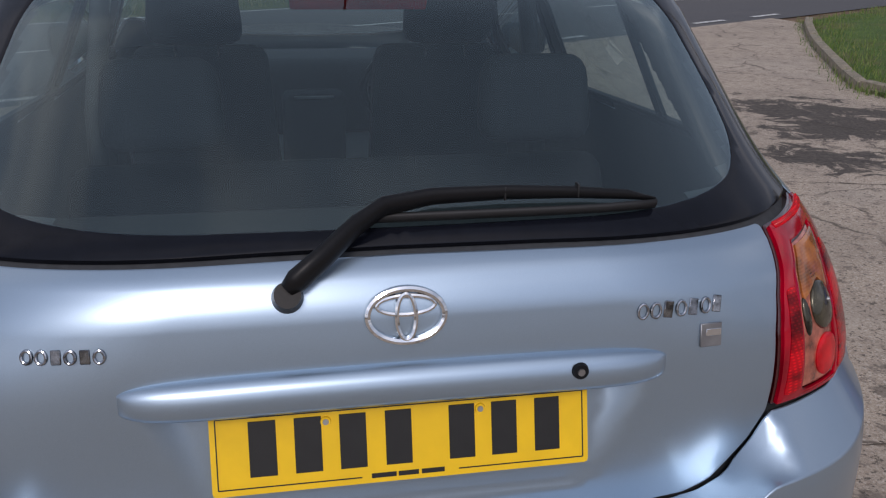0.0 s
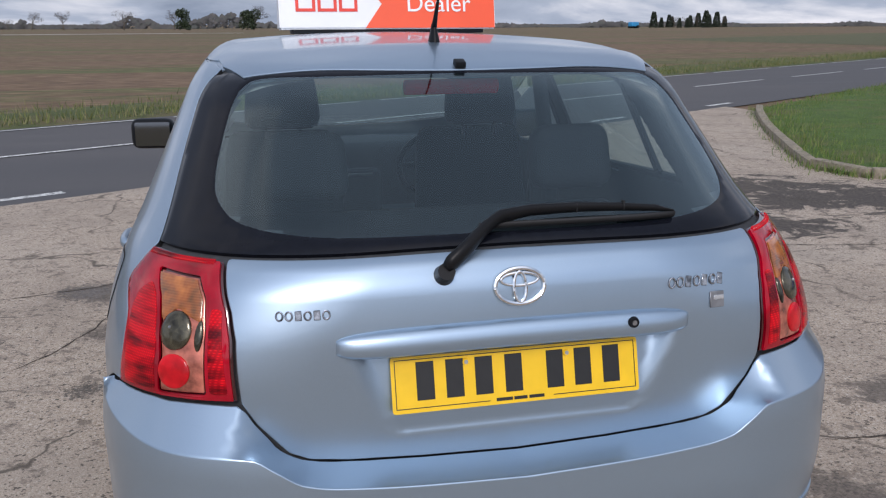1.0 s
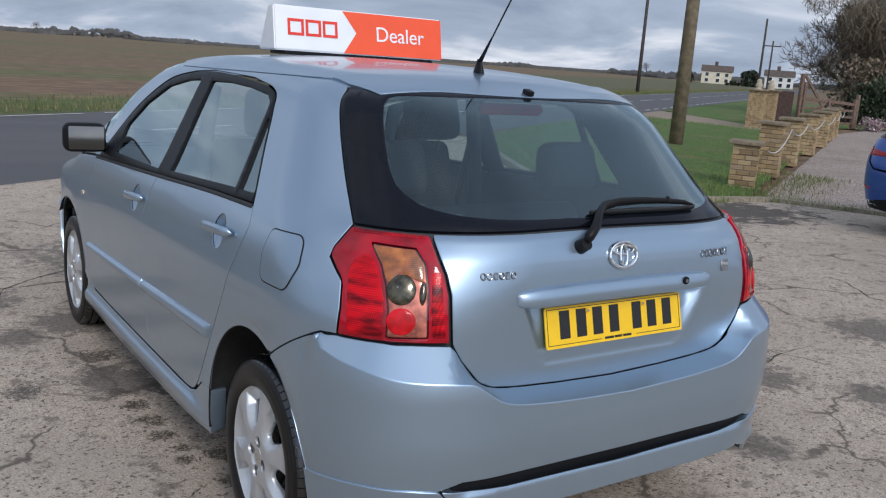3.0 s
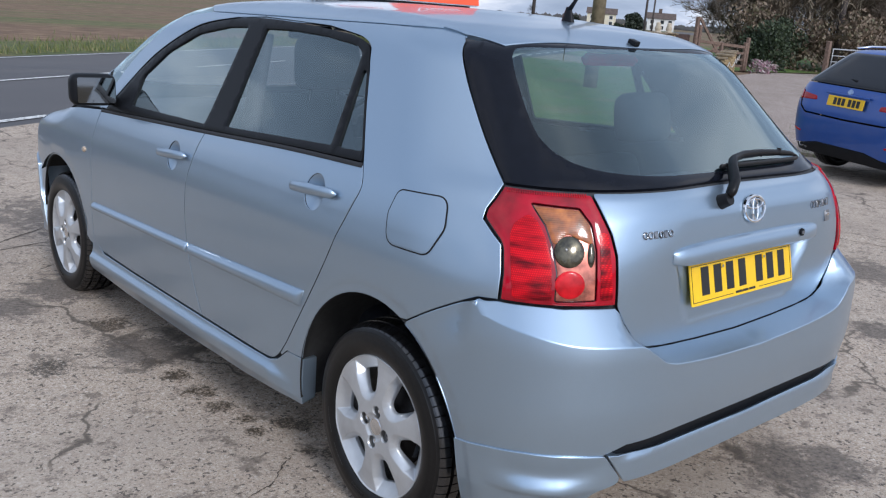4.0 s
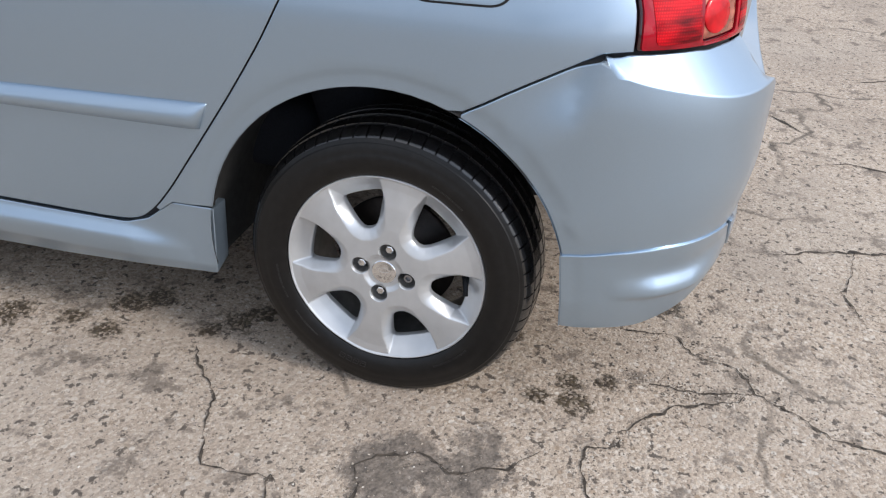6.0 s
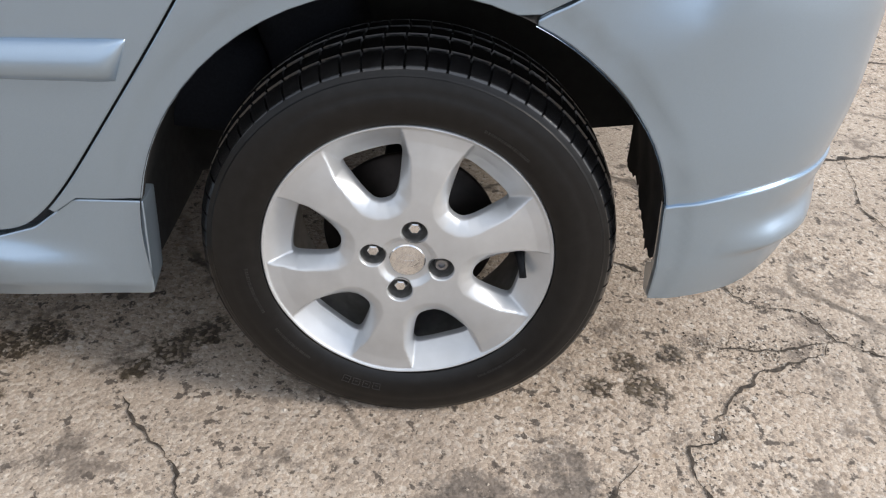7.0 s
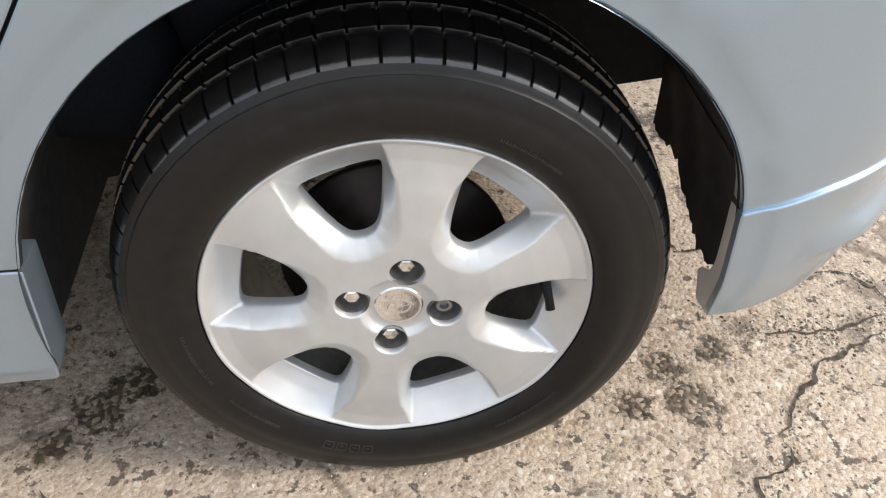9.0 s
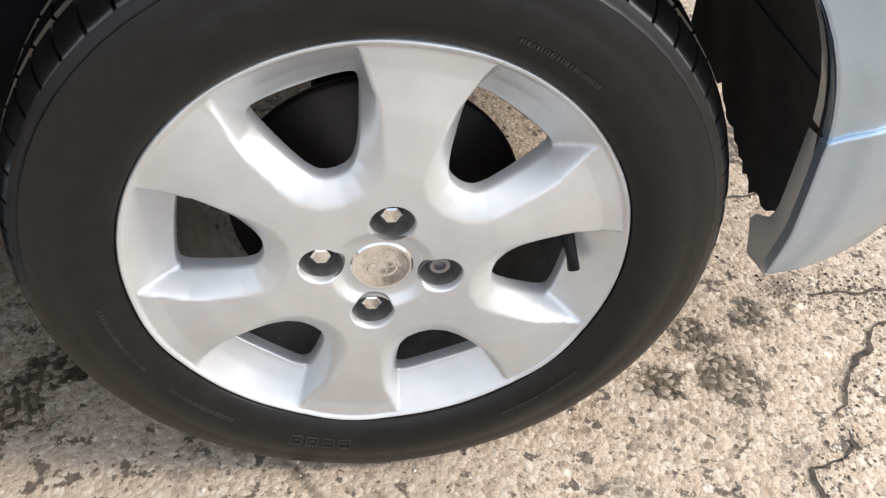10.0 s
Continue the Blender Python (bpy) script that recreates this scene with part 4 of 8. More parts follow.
HOLE_HALF = ((.0965, 0), (.0985, .0105), (.1050, .0185), (.1160, .0255), (.130, .0322), (.145, .0385), (.1545, .0420), (.1610, .0424), (.1642, .0385), (.1660, .028), (.1668, .014), (.1670, 0))
HOLE = np.array(smooth_line(list(HOLE_HALF) + [(p, -t) for p, t in HOLE_HALF[::-1][1:]], 6)[:-1])
BAY_HALF = list(HOLE_HALF[:7]) + [(.190, .0462), (.216, .0480)]
BAY = np.array(BAY_HALF + [(p, -t) for p, t in BAY_HALF[::-1][:-1]])


def from_bay(p, t):
    """Distance of points from the outline of a bay between two spokes, nothing inside it."""
    q = np.stack([p.ravel(), t.ravel()], -1)
    best = np.full(len(q), 1e9)
    for a, b in zip(BAY, np.roll(BAY, -1, 0)):
        e = b - a
        k = np.clip(((q - a) @ e) / (e @ e), 0, 1)
        best = np.minimum(best, np.hypot(q[:, 0] - a[0] - k * e[0], q[:, 1] - a[1] - k * e[1]))
    best[in_loop(q, BAY)] = 0
    return best.reshape(p.shape)


def rim_height(r, th):
    """Height of the rim's face over the plane of its lip: spokes with bays whose floors slope in from the lip."""
    r, th = np.asarray(r, float), np.asarray(th, float)
    phi = (th - radians(50) + math.pi / 6) % (math.pi / 3) - math.pi / 6
    p = r * np.cos(phi)
    wide = np.interp(p, (.09, .12, .16, .19), (.0220, .0165, .0120, .0105))
    deep = np.interp(p, (.090, .12, .16, .20), (.010, .018, .028, .030))
    wall = deep * np.clip(1 - from_bay(p, r * np.sin(phi)) / wide, 0, 1) ** 1.25
    floor_ = .0305 * np.clip((.2030 - r) / .0385, 0, 1)
    bay = np.maximum(soft_min(wall, floor_ + .0005, .0025), 0)
    spoke = (th - radians(20) + math.pi / 6) % (math.pi / 3) - math.pi / 6
    crown = -.0022 * np.clip(np.abs(r * np.sin(spoke)) / .040, 0, 1) ** 2 * ss(.07, .12, r)
    face = np.interp(r, (0, .0290, .0345, .0430, .10, .15, .185, .21), (-.002, -.002, -.0015, .0050, .0050, .0016, -.0026, -.0026))
    return crown + face * ss(RIM_R - .0030, RIM_R - .0058, r) - bay


def rim_skin(u, v):
    u, v = np.asarray(u, float), np.asarray(v, float)
    r, th = np.hypot(u, v), np.arctan2(v, u)
    return np.stack([RIM_X - rim_height(r, th), -u, v], -1)


FLIPS[rim_skin] = 1
TREAD = plain("tyre_tread", (.009, .009, .0095), .21, grain=60, vary=.5, bump=.22, spec=.9)
# rubber lightened by colour, for the highlights on the raised marks
LIT_MARKING = plain("lit_tyre_marking", (.020, .020, .021), .30, grain=60, vary=.3, spec=.6)
# alloy darkened by colour, painting the shade inside the nut pockets
SHADED_ALLOY = plain("shaded_pocket_alloy", (.24, .235, .225), .42, .5, grain=60, vary=.4)
BRAKE = plain("rusty_brake_disc", (.022, .017, .015), .5, .5, grain=30, vary=.5)
BARREL = plain("grey_wheel_barrel", (.16, .16, .155), .5, .5, grain=25, vary=.4)


def tyre_mesh():
    side = [(.190, .050), (.204, .072), (.2085, .086), (.2100, .0925), (.2125, .0945), (.218, .0975), (.228, .1010), (.240, .1025), (.2525, .1018), (.2540, .1012), (.262, .1002), (.270, .0985), (.2765, .0962), (.2775, .0945), (.2800, .0935), (.2850, .0908)]
    tread = [(.2900, .0850, 1), (.2945, .0770, 1), (.2985, .0645, 1), (.2992, .0610, 1), (.2915, .0595, 0), (.2915, .0525, 0), (.3008, .0510, 1), (.3036, .0230, 1), (.2960, .0215, 0), (.2960, .0125, 0), (.3045, .011, 1)]
    half_ = [(r, x, 0) for r, x in side] + tread
    prof = [(r, -x, k) for r, x, k in half_] + [(r, x, k) for r, x, k in half_[::-1]]
    nb, v, f = 66, [], []
    m = len(prof)
    cols = []
    for b in range(nb):
        for u, low_ in ((.0, 1), (.07, 1), (.10, 0), (.97, 0)):
            cols.append(((b + u) * 2 * math.pi / nb, low_))
    for a, low_ in cols:
        for r, x, k in prof:
            sk = .30 * x * (1 if abs(x) < .05 else 0)
            rr = r - (.0045 if (low_ and k) else 0)
            y_, z_ = rr * math.cos(a + sk), rr * math.sin(a + sk)
            v.append((x, y_, max(z_, -.2885)))
    n = len(cols)
    for i in range(n):
        j = (i + 1) % n
        for k in range(m - 1):
            f.append((i * m + k, j * m + k, j * m + k + 1, i * m + k + 1))
    return v, f


def opening(th):
    c, d = math.cos(radians(th)), math.sin(radians(th))
    return divided([(p * c - t * d, p * d + t * c) for p, t in HOLE], .008)


def make_wheel():
    v, f = tyre_mesh()
    tyre = mesh_ob("wheel", v, f, [RUBBER, TREAD], car, label="alloy wheel with black tyre")
    for pl in tyre.data.polygons:
        c = pl.center
        if math.hypot(c.y, c.z) > .2855:
            pl.material_index = 1
    tyre.data.set_sharp_from_angle(angle=radians(38))
    circle = oval(0, 0, RIM_R, RIM_R, 140)
    lugs = [oval(.0500 * math.cos(radians(80 + 90 * k)), .0500 * math.sin(radians(80 + 90 * k)), .0182, .0182, 28) for k in range(4)]
    opens = [opening(50 + 60 * k) for k in range(6)]
    rim_v, rim_f = panel_mesh(rim_skin, circle, holes=opens + lugs, lines=[oval(0, 0, RIM_R - d_, RIM_R - d_, 121) for d_ in (.0030, .0044, .0058)], grid=.0027, depth=.016, hole_depth=.012, gap=0, hold=.0015, normal=(-1, 0, 0))
    # the sense of the chart: u runs to -y, so outward is -x
    rim = mesh_ob("rim", rim_v, rim_f, ALLOY, tyre, label="silver six-spoke alloy rim")
    rim.data.set_sharp_from_angle(angle=radians(55))
    true_normals(rim.data, panel_mesh.normals, panel_mesh.tops)
    v, f = revolve([(.204, -.076), (.192, -.060), (.182, -.045), (.176, -.02), (.176, .06), (.190, .078)], 64)
    mesh_ob("rim_barrel", v, f, BARREL, tyre)
    v, f = revolve([(.001, -.030), (.062, -.030), (.064, -.018), (.128, -.016), (.130, -.010), (.128, -.004), (.06, -.002), (.001, -.002)], 56)
    mesh_ob("brake_disc", v, f, BRAKE, tyre)
    v, f = revolve([(.001, -.062), (.034, -.062), (.036, .02)], 32)
    mesh_ob("hub", v, f, BARREL, tyre)
    for k in range(4):
        a = radians(80 + 90 * k)
        cy, cz = -.05 * math.cos(a), .05 * math.sin(a)
        v, f = revolve([(.0184, RIM_X - .002), (.0178, RIM_X + .012), (.0164, RIM_X + .032), (.001, RIM_X + .032)], 28)
        mesh_ob("nut_pocket", moved(v, (0, cy, cz)), f, SHADED_ALLOY, tyre)
        if k != 3:
            prof = [(.0001, RIM_X + .0062), (.0070, RIM_X + .0064), (.0088, RIM_X + .0074), (.0098, RIM_X + .0098), (.0102, RIM_X + .030)]
        else:
            prof = [(.0001, RIM_X + .0130), (.0050, RIM_X + .0130), (.0052, RIM_X + .0072), (.0085, RIM_X + .0070), (.0100, RIM_X + .0090), (.0102, RIM_X + .027)]
        v, f = revolve(prof, 6 if k != 3 else 18)
        mesh_ob("wheel_nut", moved(v, (0, cy, cz)), f, CHROME if k != 3 else DULL_METAL, tyre, smooth=False)
    v, f = revolve([(.0001, -.0945), (.012, -.0943), (.021, -.0932), (.0245, -.0934), (.0268, -.0915), (.0282, -.078)], 48)
    cap = mesh_ob("centre_cap", v, f, CHROME, tyre, label="chrome centre cap")
    cap.data.set_sharp_from_angle(angle=radians(30))
    v, f = [], []
    for rx, rz, oz in ((.0165, .0115, 0), (.0055, .0110, 0), (.0150, .0050, .004)):
        b0, n = len(v), 24
        for a in np.linspace(0, 2 * math.pi, n, endpoint=False):
            for k, dx in ((1.0, -.0939), (.80, -.0951), (.62, -.0939)):
                v.append((dx, rx * k * math.cos(a), rz * k * math.sin(a) + oz))
        for i in range(n):
            j = (i + 1) % n
            for k in range(2):
                f.append((b0 + i * 3 + k, b0 + j * 3 + k, b0 + j * 3 + k + 1, b0 + i * 3 + k + 1))
    mesh_ob("cap_relief", v, f, CHROME, tyre)
    v, f = sweep([(-.056, -.160, .006), (-.067, -.163, -.002), (-.076, -.166, -.014), (-.082, -.168, -.026)], [.0085, .0060, .0050, .0055], [.0085, .0060, .0050, .0055], (0, 0, 1), 10)
    mesh_ob("valve", v, f, BLACK_TRIM, tyre)
    # raised size and maker marks on the sidewall, as plain bars
    rnd = random.Random(4)
    for r0, h, arcs in ((.2590, .0075, ((96, 112), (118, 126), (236, 249))), (.2290, .0036, ((186, 206), (214, 232), (300, 322), (48, 66)))):
        v, f = [], []
        for a0, a1 in arcs:
            a = a0
            while a < a1:
                w = h * rnd.uniform(.12, .6) / r0
                b0 = len(v)
                for dr, dx in ((0, .0006), (0, -.0009), (h, -.0009), (h, .0006)):
                    xs = -np.interp(r0 + dr, (.2180, .228, .240, .2525, .2535, .262, .270), (.0975, .1010, .1025, .1018, .1004, .0992, .0966))
                    for t in (radians(a), radians(a) + w):
                        v.append((xs + dx, -(r0 + dr) * math.cos(t), (r0 + dr) * math.sin(t)))
                f += [(b0, b0 + 1, b0 + 3, b0 + 2), (b0 + 2, b0 + 3, b0 + 5, b0 + 4), (b0 + 4, b0 + 5, b0 + 7, b0 + 6)]
                a += math.degrees(w) + math.degrees(h / r0) * rnd.uniform(.15, .5)
        tagged(mesh_ob("sidewall_marking", v, f, LIT_MARKING, tyre, smooth=False), kind="stuff")
    # a row of four small framed marks low on the sidewall
    v, f = [], []
    for k in range(4):
        a0, a1 = radians(247 + 3.9 * k), radians(249.9 + 3.9 * k)
        for ra, rb, ta, tb in ((.2290, .2300, a0, a1), (.2400, .2410, a0, a1), (.2300, .2400, a0, a0 + .0042), (.2300, .2400, a1 - .0042, a1), (.2335, .2345, a0 + .015, a1 - .015)):
            b0 = len(v)
            for r_, t_ in ((ra, ta), (ra, tb), (rb, tb), (rb, ta)):
                x_ = -np.interp(r_, (.218, .228, .240, .2525), (.0975, .1010, .1025, .1018))
                v += [(x_ - .0011, -r_ * math.cos(t_), r_ * math.sin(t_)), (x_ + .0006, -r_ * math.cos(t_), r_ * math.sin(t_))]
            f += [(b0, b0 + 2, b0 + 4, b0 + 6)] + [(b0 + 2 * i, b0 + 2 * i + 1, b0 + (2 * i + 3) % 8, b0 + (2 * i + 2) % 8) for i in range(4)]
    tagged(mesh_ob("sidewall_marking", v, f, LIT_MARKING, tyre, smooth=False), kind="stuff")
    return tyre


wheel = make_wheel()
wheel.matrix_basis = pose(-.717, .0055, .2885, 0, .3, -.6)


def copy_part(ob, m):
    c = copy_thing(ob, m)
    c.parent = car
    return c


for x, y in ((-.722, 2.6), (.717, .0055), (.722, 2.6)):
    copy_part(wheel, pose(x, y, .2885, 0, .3, 0 if x < 0 else 180))

# ---- small helpers for solid parts ----
def block_bm(sx, sy, sz, bevel=.0, seg=2):
    bm = bmesh.new()
    bmesh.ops.create_cube(bm, size=1.0)
    bmesh.ops.scale(bm, vec=(sx, sy, sz), verts=bm.verts)
    if bevel:
        bmesh.ops.bevel(bm, geom=bm.edges[:], offset=bevel, segments=seg, profile=.6, affect="EDGES")
    return bm


def part(name, bm, mat, parent=None, label="", m=None, smooth=True):
    if m is not None:
        bmesh.ops.transform(bm, matrix=m, verts=bm.verts)
    me = bpy.data.meshes.new(name)
    bm.to_mesh(me)
    bm.free()
    for q in (mat if isinstance(mat, (list, tuple)) else [mat]):
        me.materials.append(q)
    if smooth:
        me.polygons.foreach_set("use_smooth", [True] * len(me.polygons))
        me.set_sharp_from_angle(angle=radians(40))
    ob = new(name, me)
    if parent:
        ob.parent = parent
    if label:
        tagged(ob, label)
    return ob


def on_tail(x, z, off=0.0):
    """A place on the tailgate at x across and z up, and its outward normal."""
    y = -.6
    for _ in range(6):
        s_ = float(to_s(x, y))
        y = tail(np.array([s_]), np.array([z]))[0][1]
    e = 2e-3
    q = lambda a, b: tail(np.array([float(to_s(a, y))]), np.array([b]))[0]
    n = np.cross(q(x + e, z) - q(x - e, z), q(x, z + e) - q(x, z - e))
    n = Vector(n).normalized()
    if n.y > 0:
        n = -n
    return Vector((x, y, z)) + n * off, n


def tail_frame(x, z, off=0.0):
    p, n = on_tail(x, z, off)
    u = Vector((1, 0, 0)); u = (u - n * u.dot(n)).normalized()
    w = n.cross(u)
    if w.z < 0:
        w = -w
    return Matrix((( u.x, -n.x, w.x, p.x), (u.y, -n.y, w.y, p.y), (u.z, -n.z, w.z, p.z), (0, 0, 0, 1)))


# ---- rear number plate: yellow, with plain bars for its characters ----
pa, pb = Vector((0, -.6085, .7335)), Vector((0, -.5825, .8415))
up = (pb - pa).normalized()
nrm = Vector((1, 0, 0)).cross(up)
PM = Matrix(((1, 0, up.x, 0), (0, -nrm.y, up.y, (pa.y + pb.y) / 2), (0, -nrm.z, up.z, (pa.z + pb.z) / 2), (0, 0, 0, 1)))
if (PM.to_3x3() @ Vector((0, -1, 0))).y > 0:
    PM = PM @ pose(0, 0, 0, 0, 0, 180)


def plate_bm(w, h, t):
    v2 = rounded([(-w / 2, -h / 2, .006), (w / 2, -h / 2, .006), (w / 2, h / 2, .006), (-w / 2, h / 2, .006)], .05)
    bm = bmesh.new()
    a = [bm.verts.new((x, -t, z)) for x, z in v2]
    b = [bm.verts.new((x, 0, z)) for x, z in v2]
    bm.faces.new(a)
    bm.faces.new(b[::-1])
    for i in range(len(a)):
        j = (i + 1) % len(a)
        bm.faces.new((a[i], b[i], b[j], a[j]))
    bmesh.ops.recalc_face_normals(bm, faces=bm.faces)
    return bm


plate = part("number_plate", plate_bm(.520, .111, .003), PLATE_YELLOW, car, "yellow number plate with black bars", PM, smooth=False)
for x in (-.187, -.127, -.067, -.005, .083, .143, .205):
    part("plate_character", block_bm(.036, .0012, .076, .0004, 1), PLATE_BLACK, plate, "", PM @ pose(x - .005, -.0036, .006), smooth=False)
for x0, x1, z in ((-.252, -.062, -.0465), (.072, .252, -.0465), (-.252, .252, .0495)):
    part("plate_border", block_bm(x1 - x0, .0008, .0016), PLATE_BLACK, plate, "", PM @ pose((x0 + x1) / 2, -.0034, z), smooth=False)
for x in (-.252, .252):
    part("plate_border", block_bm(.0016, .0008, .096), PLATE_BLACK, plate, "", PM @ pose(x, -.0034, .0015), smooth=False)
for x, w in ((-.032, .034), (.002, .028), (.036, .032)):
    part("maker_line", block_bm(w, .0008, .0065), PLATE_BLACK, plate, "", PM @ pose(x, -.0034, -.0455), smooth=False)
for x in (-.108, .104):
    bm = bmesh.new()
    bmesh.ops.create_cone(bm, cap_ends=True, segments=20, radius1=.0075, radius2=.0065, depth=.004)
    part("plate_screw_cap", bm, PLATE_YELLOW, plate, "", PM @ pose(x, -.0048, .036, 90))
    bm = bmesh.new()
    bmesh.ops.create_cone(bm, cap_ends=True, segments=16, radius1=.0045, radius2=.004, depth=.002)
    part("screw", bm, DULL_METAL, plate, "", PM @ pose(x, -.0070, .036, 90))

# ---- tailgate garnish with the lock ----
gs = lambda x: float(to_s(x, -.605))
v, f = [], []
GX = np.concatenate([-.366 * np.cos(np.linspace(0, math.pi, 45))])
SECT = ((0.006, .0275), (-.0085, .0265), (-.0165, .0215), (-.0225, .012), (-.0250, -.002), (-.0245, -.016), (-.0215, -.0225), (-.015, -.0255), (.004, -.0260))
for x in GX:
    t = abs(x) / .366
    k = max(.04, (1 - t ** 9) ** .6)
    zc = .883 - .004 * t * t
    for dy, dz in SECT:
        z = zc + dz * (.45 + .55 * k) * (1 if dz > 0 else 1)
        q = wrap(body, np.array([gs(x)]), np.array([z]))[0]
        v.append((x, q[1] + dy * k, z))
m_ = len(SECT)
for i in range(len(GX) - 1):
    for k in range(m_ - 1):
        f.append((i * m_ + k, i * m_ + k + 1, (i + 1) * m_ + k + 1, (i + 1) * m_ + k))
f += [tuple(range(m_)), tuple((len(GX) - 1) * m_ + k for k in range(m_))[::-1]]
mesh_ob("tailgate_garnish", v, f, PAINT, car, label="painted grip strip above the plate")
p, n = on_tail(.232, .889, .026)
bm = bmesh.new()
bmesh.ops.create_cone(bm, cap_ends=True, segments=24, radius1=.0120, radius2=.0105, depth=.006)
lock = part("tailgate_lock", bm, BLACK_TRIM, car, "", tail_frame(.232, .889, .0255) @ pose(0, 0, 0, 90))
bm = bmesh.new()
bmesh.ops.create_cone(bm, cap_ends=True, segments=16, radius1=.0055, radius2=.005, depth=.004)
part("lock_barrel", bm, DULL_METAL, lock, "", tail_frame(.232, .889, .0285) @ pose(0, 0, 0, 90))

# ---- chrome badges as plain shapes ----
def ring_bm(rx, rz, w, t, n=56):
    bm = bmesh.new()
    rows = []
    for i in range(n):
        a = 2 * math.pi * i / n
        c, s_ = math.cos(a), math.sin(a)
        rows.append([bm.verts.new(((rx + d) * c, y, (rz + d) * s_)) for d, y in ((-w / 2, 0), (-w * .38, -t * .8), (0, -t), (w * .38, -t * .8), (w / 2, 0))])
    for i in range(n):
        a, b = rows[i], rows[(i + 1) % n]
        for k in range(4):
            bm.faces.new((a[k], b[k], b[k + 1], a[k + 1]))
    bmesh.ops.recalc_face_normals(bm, faces=bm.faces)
    return bm


BADGE = plain("dark_edged_chrome", (.30, .31, .33), .12, 1.0, grain=90, vary=.8)
EM = tail_frame(0, .974, .001)
emblem = part("oval_emblem", ring_bm(.0505, .0350, .0095, .007), CHROME, car, "chrome oval emblem", EM)
part("emblem_oval", ring_bm(.0125, .0300, .0075, .007), CHROME, emblem, "", EM @ pose(0, 0, -.002))
part("emblem_band", ring_bm(.0380, .0125, .0070, .006), CHROME, emblem, "", EM @ pose(0, 0, .0135))
for x0, x1, z, h, n_, nm in ((-.476, -.372, .945, .019, 6, "name_badge"), (.318, .452, .955, .024, 7, "model_badge")):
    w = (x1 - x0) / n_
    root = None
    for i in range(n_):
        m = tail_frame(x0 + w * (i + .5), z + (.002 if nm == "model_badge" else 0), .0005) @ pose(0, 0, 0, 0, 8 if nm == "model_badge" else 0, 0)
        if root is None:
            root = part(nm, ring_bm(w * .36, h * .42, .0042, .003, 24), BADGE, car, "row of small chrome badge shapes", m)
        else:
            part("badge_bar", ring_bm(w * .36, h * .42, .0042, .003, 24) if i % 2 else block_bm(w * .74, .003, h, .0012, 1), BADGE, root, "", m)
MB = tail_frame(.432, .915, .0015)
sq = part("grade_badge", block_bm(.034, .004, .034, .001, 1), DULL_METAL, car, "small square metal badge", MB)
part("badge_bar", block_bm(.024, .002, .010, .0005, 1), CHROME, sq, "", MB @ pose(.003, -.0025, .004))

# ---- rear wiper ----
def sk(x, z, off):
    y = -.5
    for _ in range(8):
        y = skin(np.array([float(to_s(x, y))]), np.array([z]))[0][1]
    return Vector((x, y - off * .75, z + off * .65))


WIPER = plain("black_wiper_plastic", (.008, .008, .009), .40, grain=200, bump=.08, spec=.22)
arm_pts = [sk(-.150, 1.004, .028), sk(-.138, 1.012, .032), sk(-.105, 1.032, .036), sk(-.060, 1.060, .034), sk(-.020, 1.080, .030), sk(.05, 1.090, .026), sk(.15, 1.092, .024), sk(.25, 1.090, .021), sk(.33, 1.085, .018), sk(.375, 1.078, .015)]
v, f = sweep(arm_pts, [.012, .019, .020, .019, .017, .014, .012, .010, .008, .003], [.010, .014, .013, .011, .010, .009, .008, .007, .006, .002], (0, -.5, .85), 12)
wiper = mesh_ob("rear_wiper", v, f, WIPER, car, label="black rear wiper parked across the glass")
bl = [sk(x, 1.0745, .010) for x in np.linspace(-.06, .375, 12)]
v, f = sweep(bl, [.0085] * 12, [.005] * 12, (0, -.5, .85), 8)
mesh_ob("wiper_blade", v, f, RUBBER_GAP_SHADE, wiper)
bm = bmesh.new()
bmesh.ops.create_cone(bm, cap_ends=True, segments=24, radius1=.021, radius2=.017, depth=.034)
part("wiper_pivot", bm, WIPER, wiper, "", tail_frame(-.150, 1.003, .012) @ pose(0, 0, 0, 90))
for x in (.15, .255):
    part("wiper_clip", block_bm(.003, .014, .020, .001, 1), RUBBER_GAP_SHADE, wiper, "", Matrix.Translation(sk(x, 1.091, .025)))

# ---- washer jet, high brake light, aerial ----
p = skin_top(np.array([0.0]), np.array([-.125]))[0]
part("washer_jet", block_bm(.026, .030, .016, .004), BLACK_TRIM, car, "", Matrix.Translation((0, -.128, p[2] + .010)) @ pose(0, 0, 0, 18))
part("high_brake_light", block_bm(.24, .03, .028, .006), RED_SMOOTH, car, "", pose(0, -.045, 1.335, -40))
am = Matrix.Translation((0, .145, 1.444))
bm = bmesh.new()
bmesh.ops.create_cone(bm, cap_ends=True, segments=24, radius1=.020, radius2=.007, depth=.05)
bmesh.ops.translate(bm, vec=(0, 0, .02), verts=bm.verts)
bmesh.ops.scale(bm, vec=(.8, 1.35, 1), verts=bm.verts)
aerial = part("roof_aerial", bm, BLACK_TRIM, car, "black whip aerial", am)
d = Vector((0, -.185, .245)).normalized()
pts = [Vector((0, .145, 1.475)) + d * t for t in np.linspace(0, .40, 12)]
v, f = sweep(pts, [.0085, .006, .0045] + [.0026] * 9, [.0085, .006, .0045] + [.0026] * 9, (1, 0, 0), 8)
mesh_ob("aerial_mast", v, f, BLACK_TRIM, aerial)

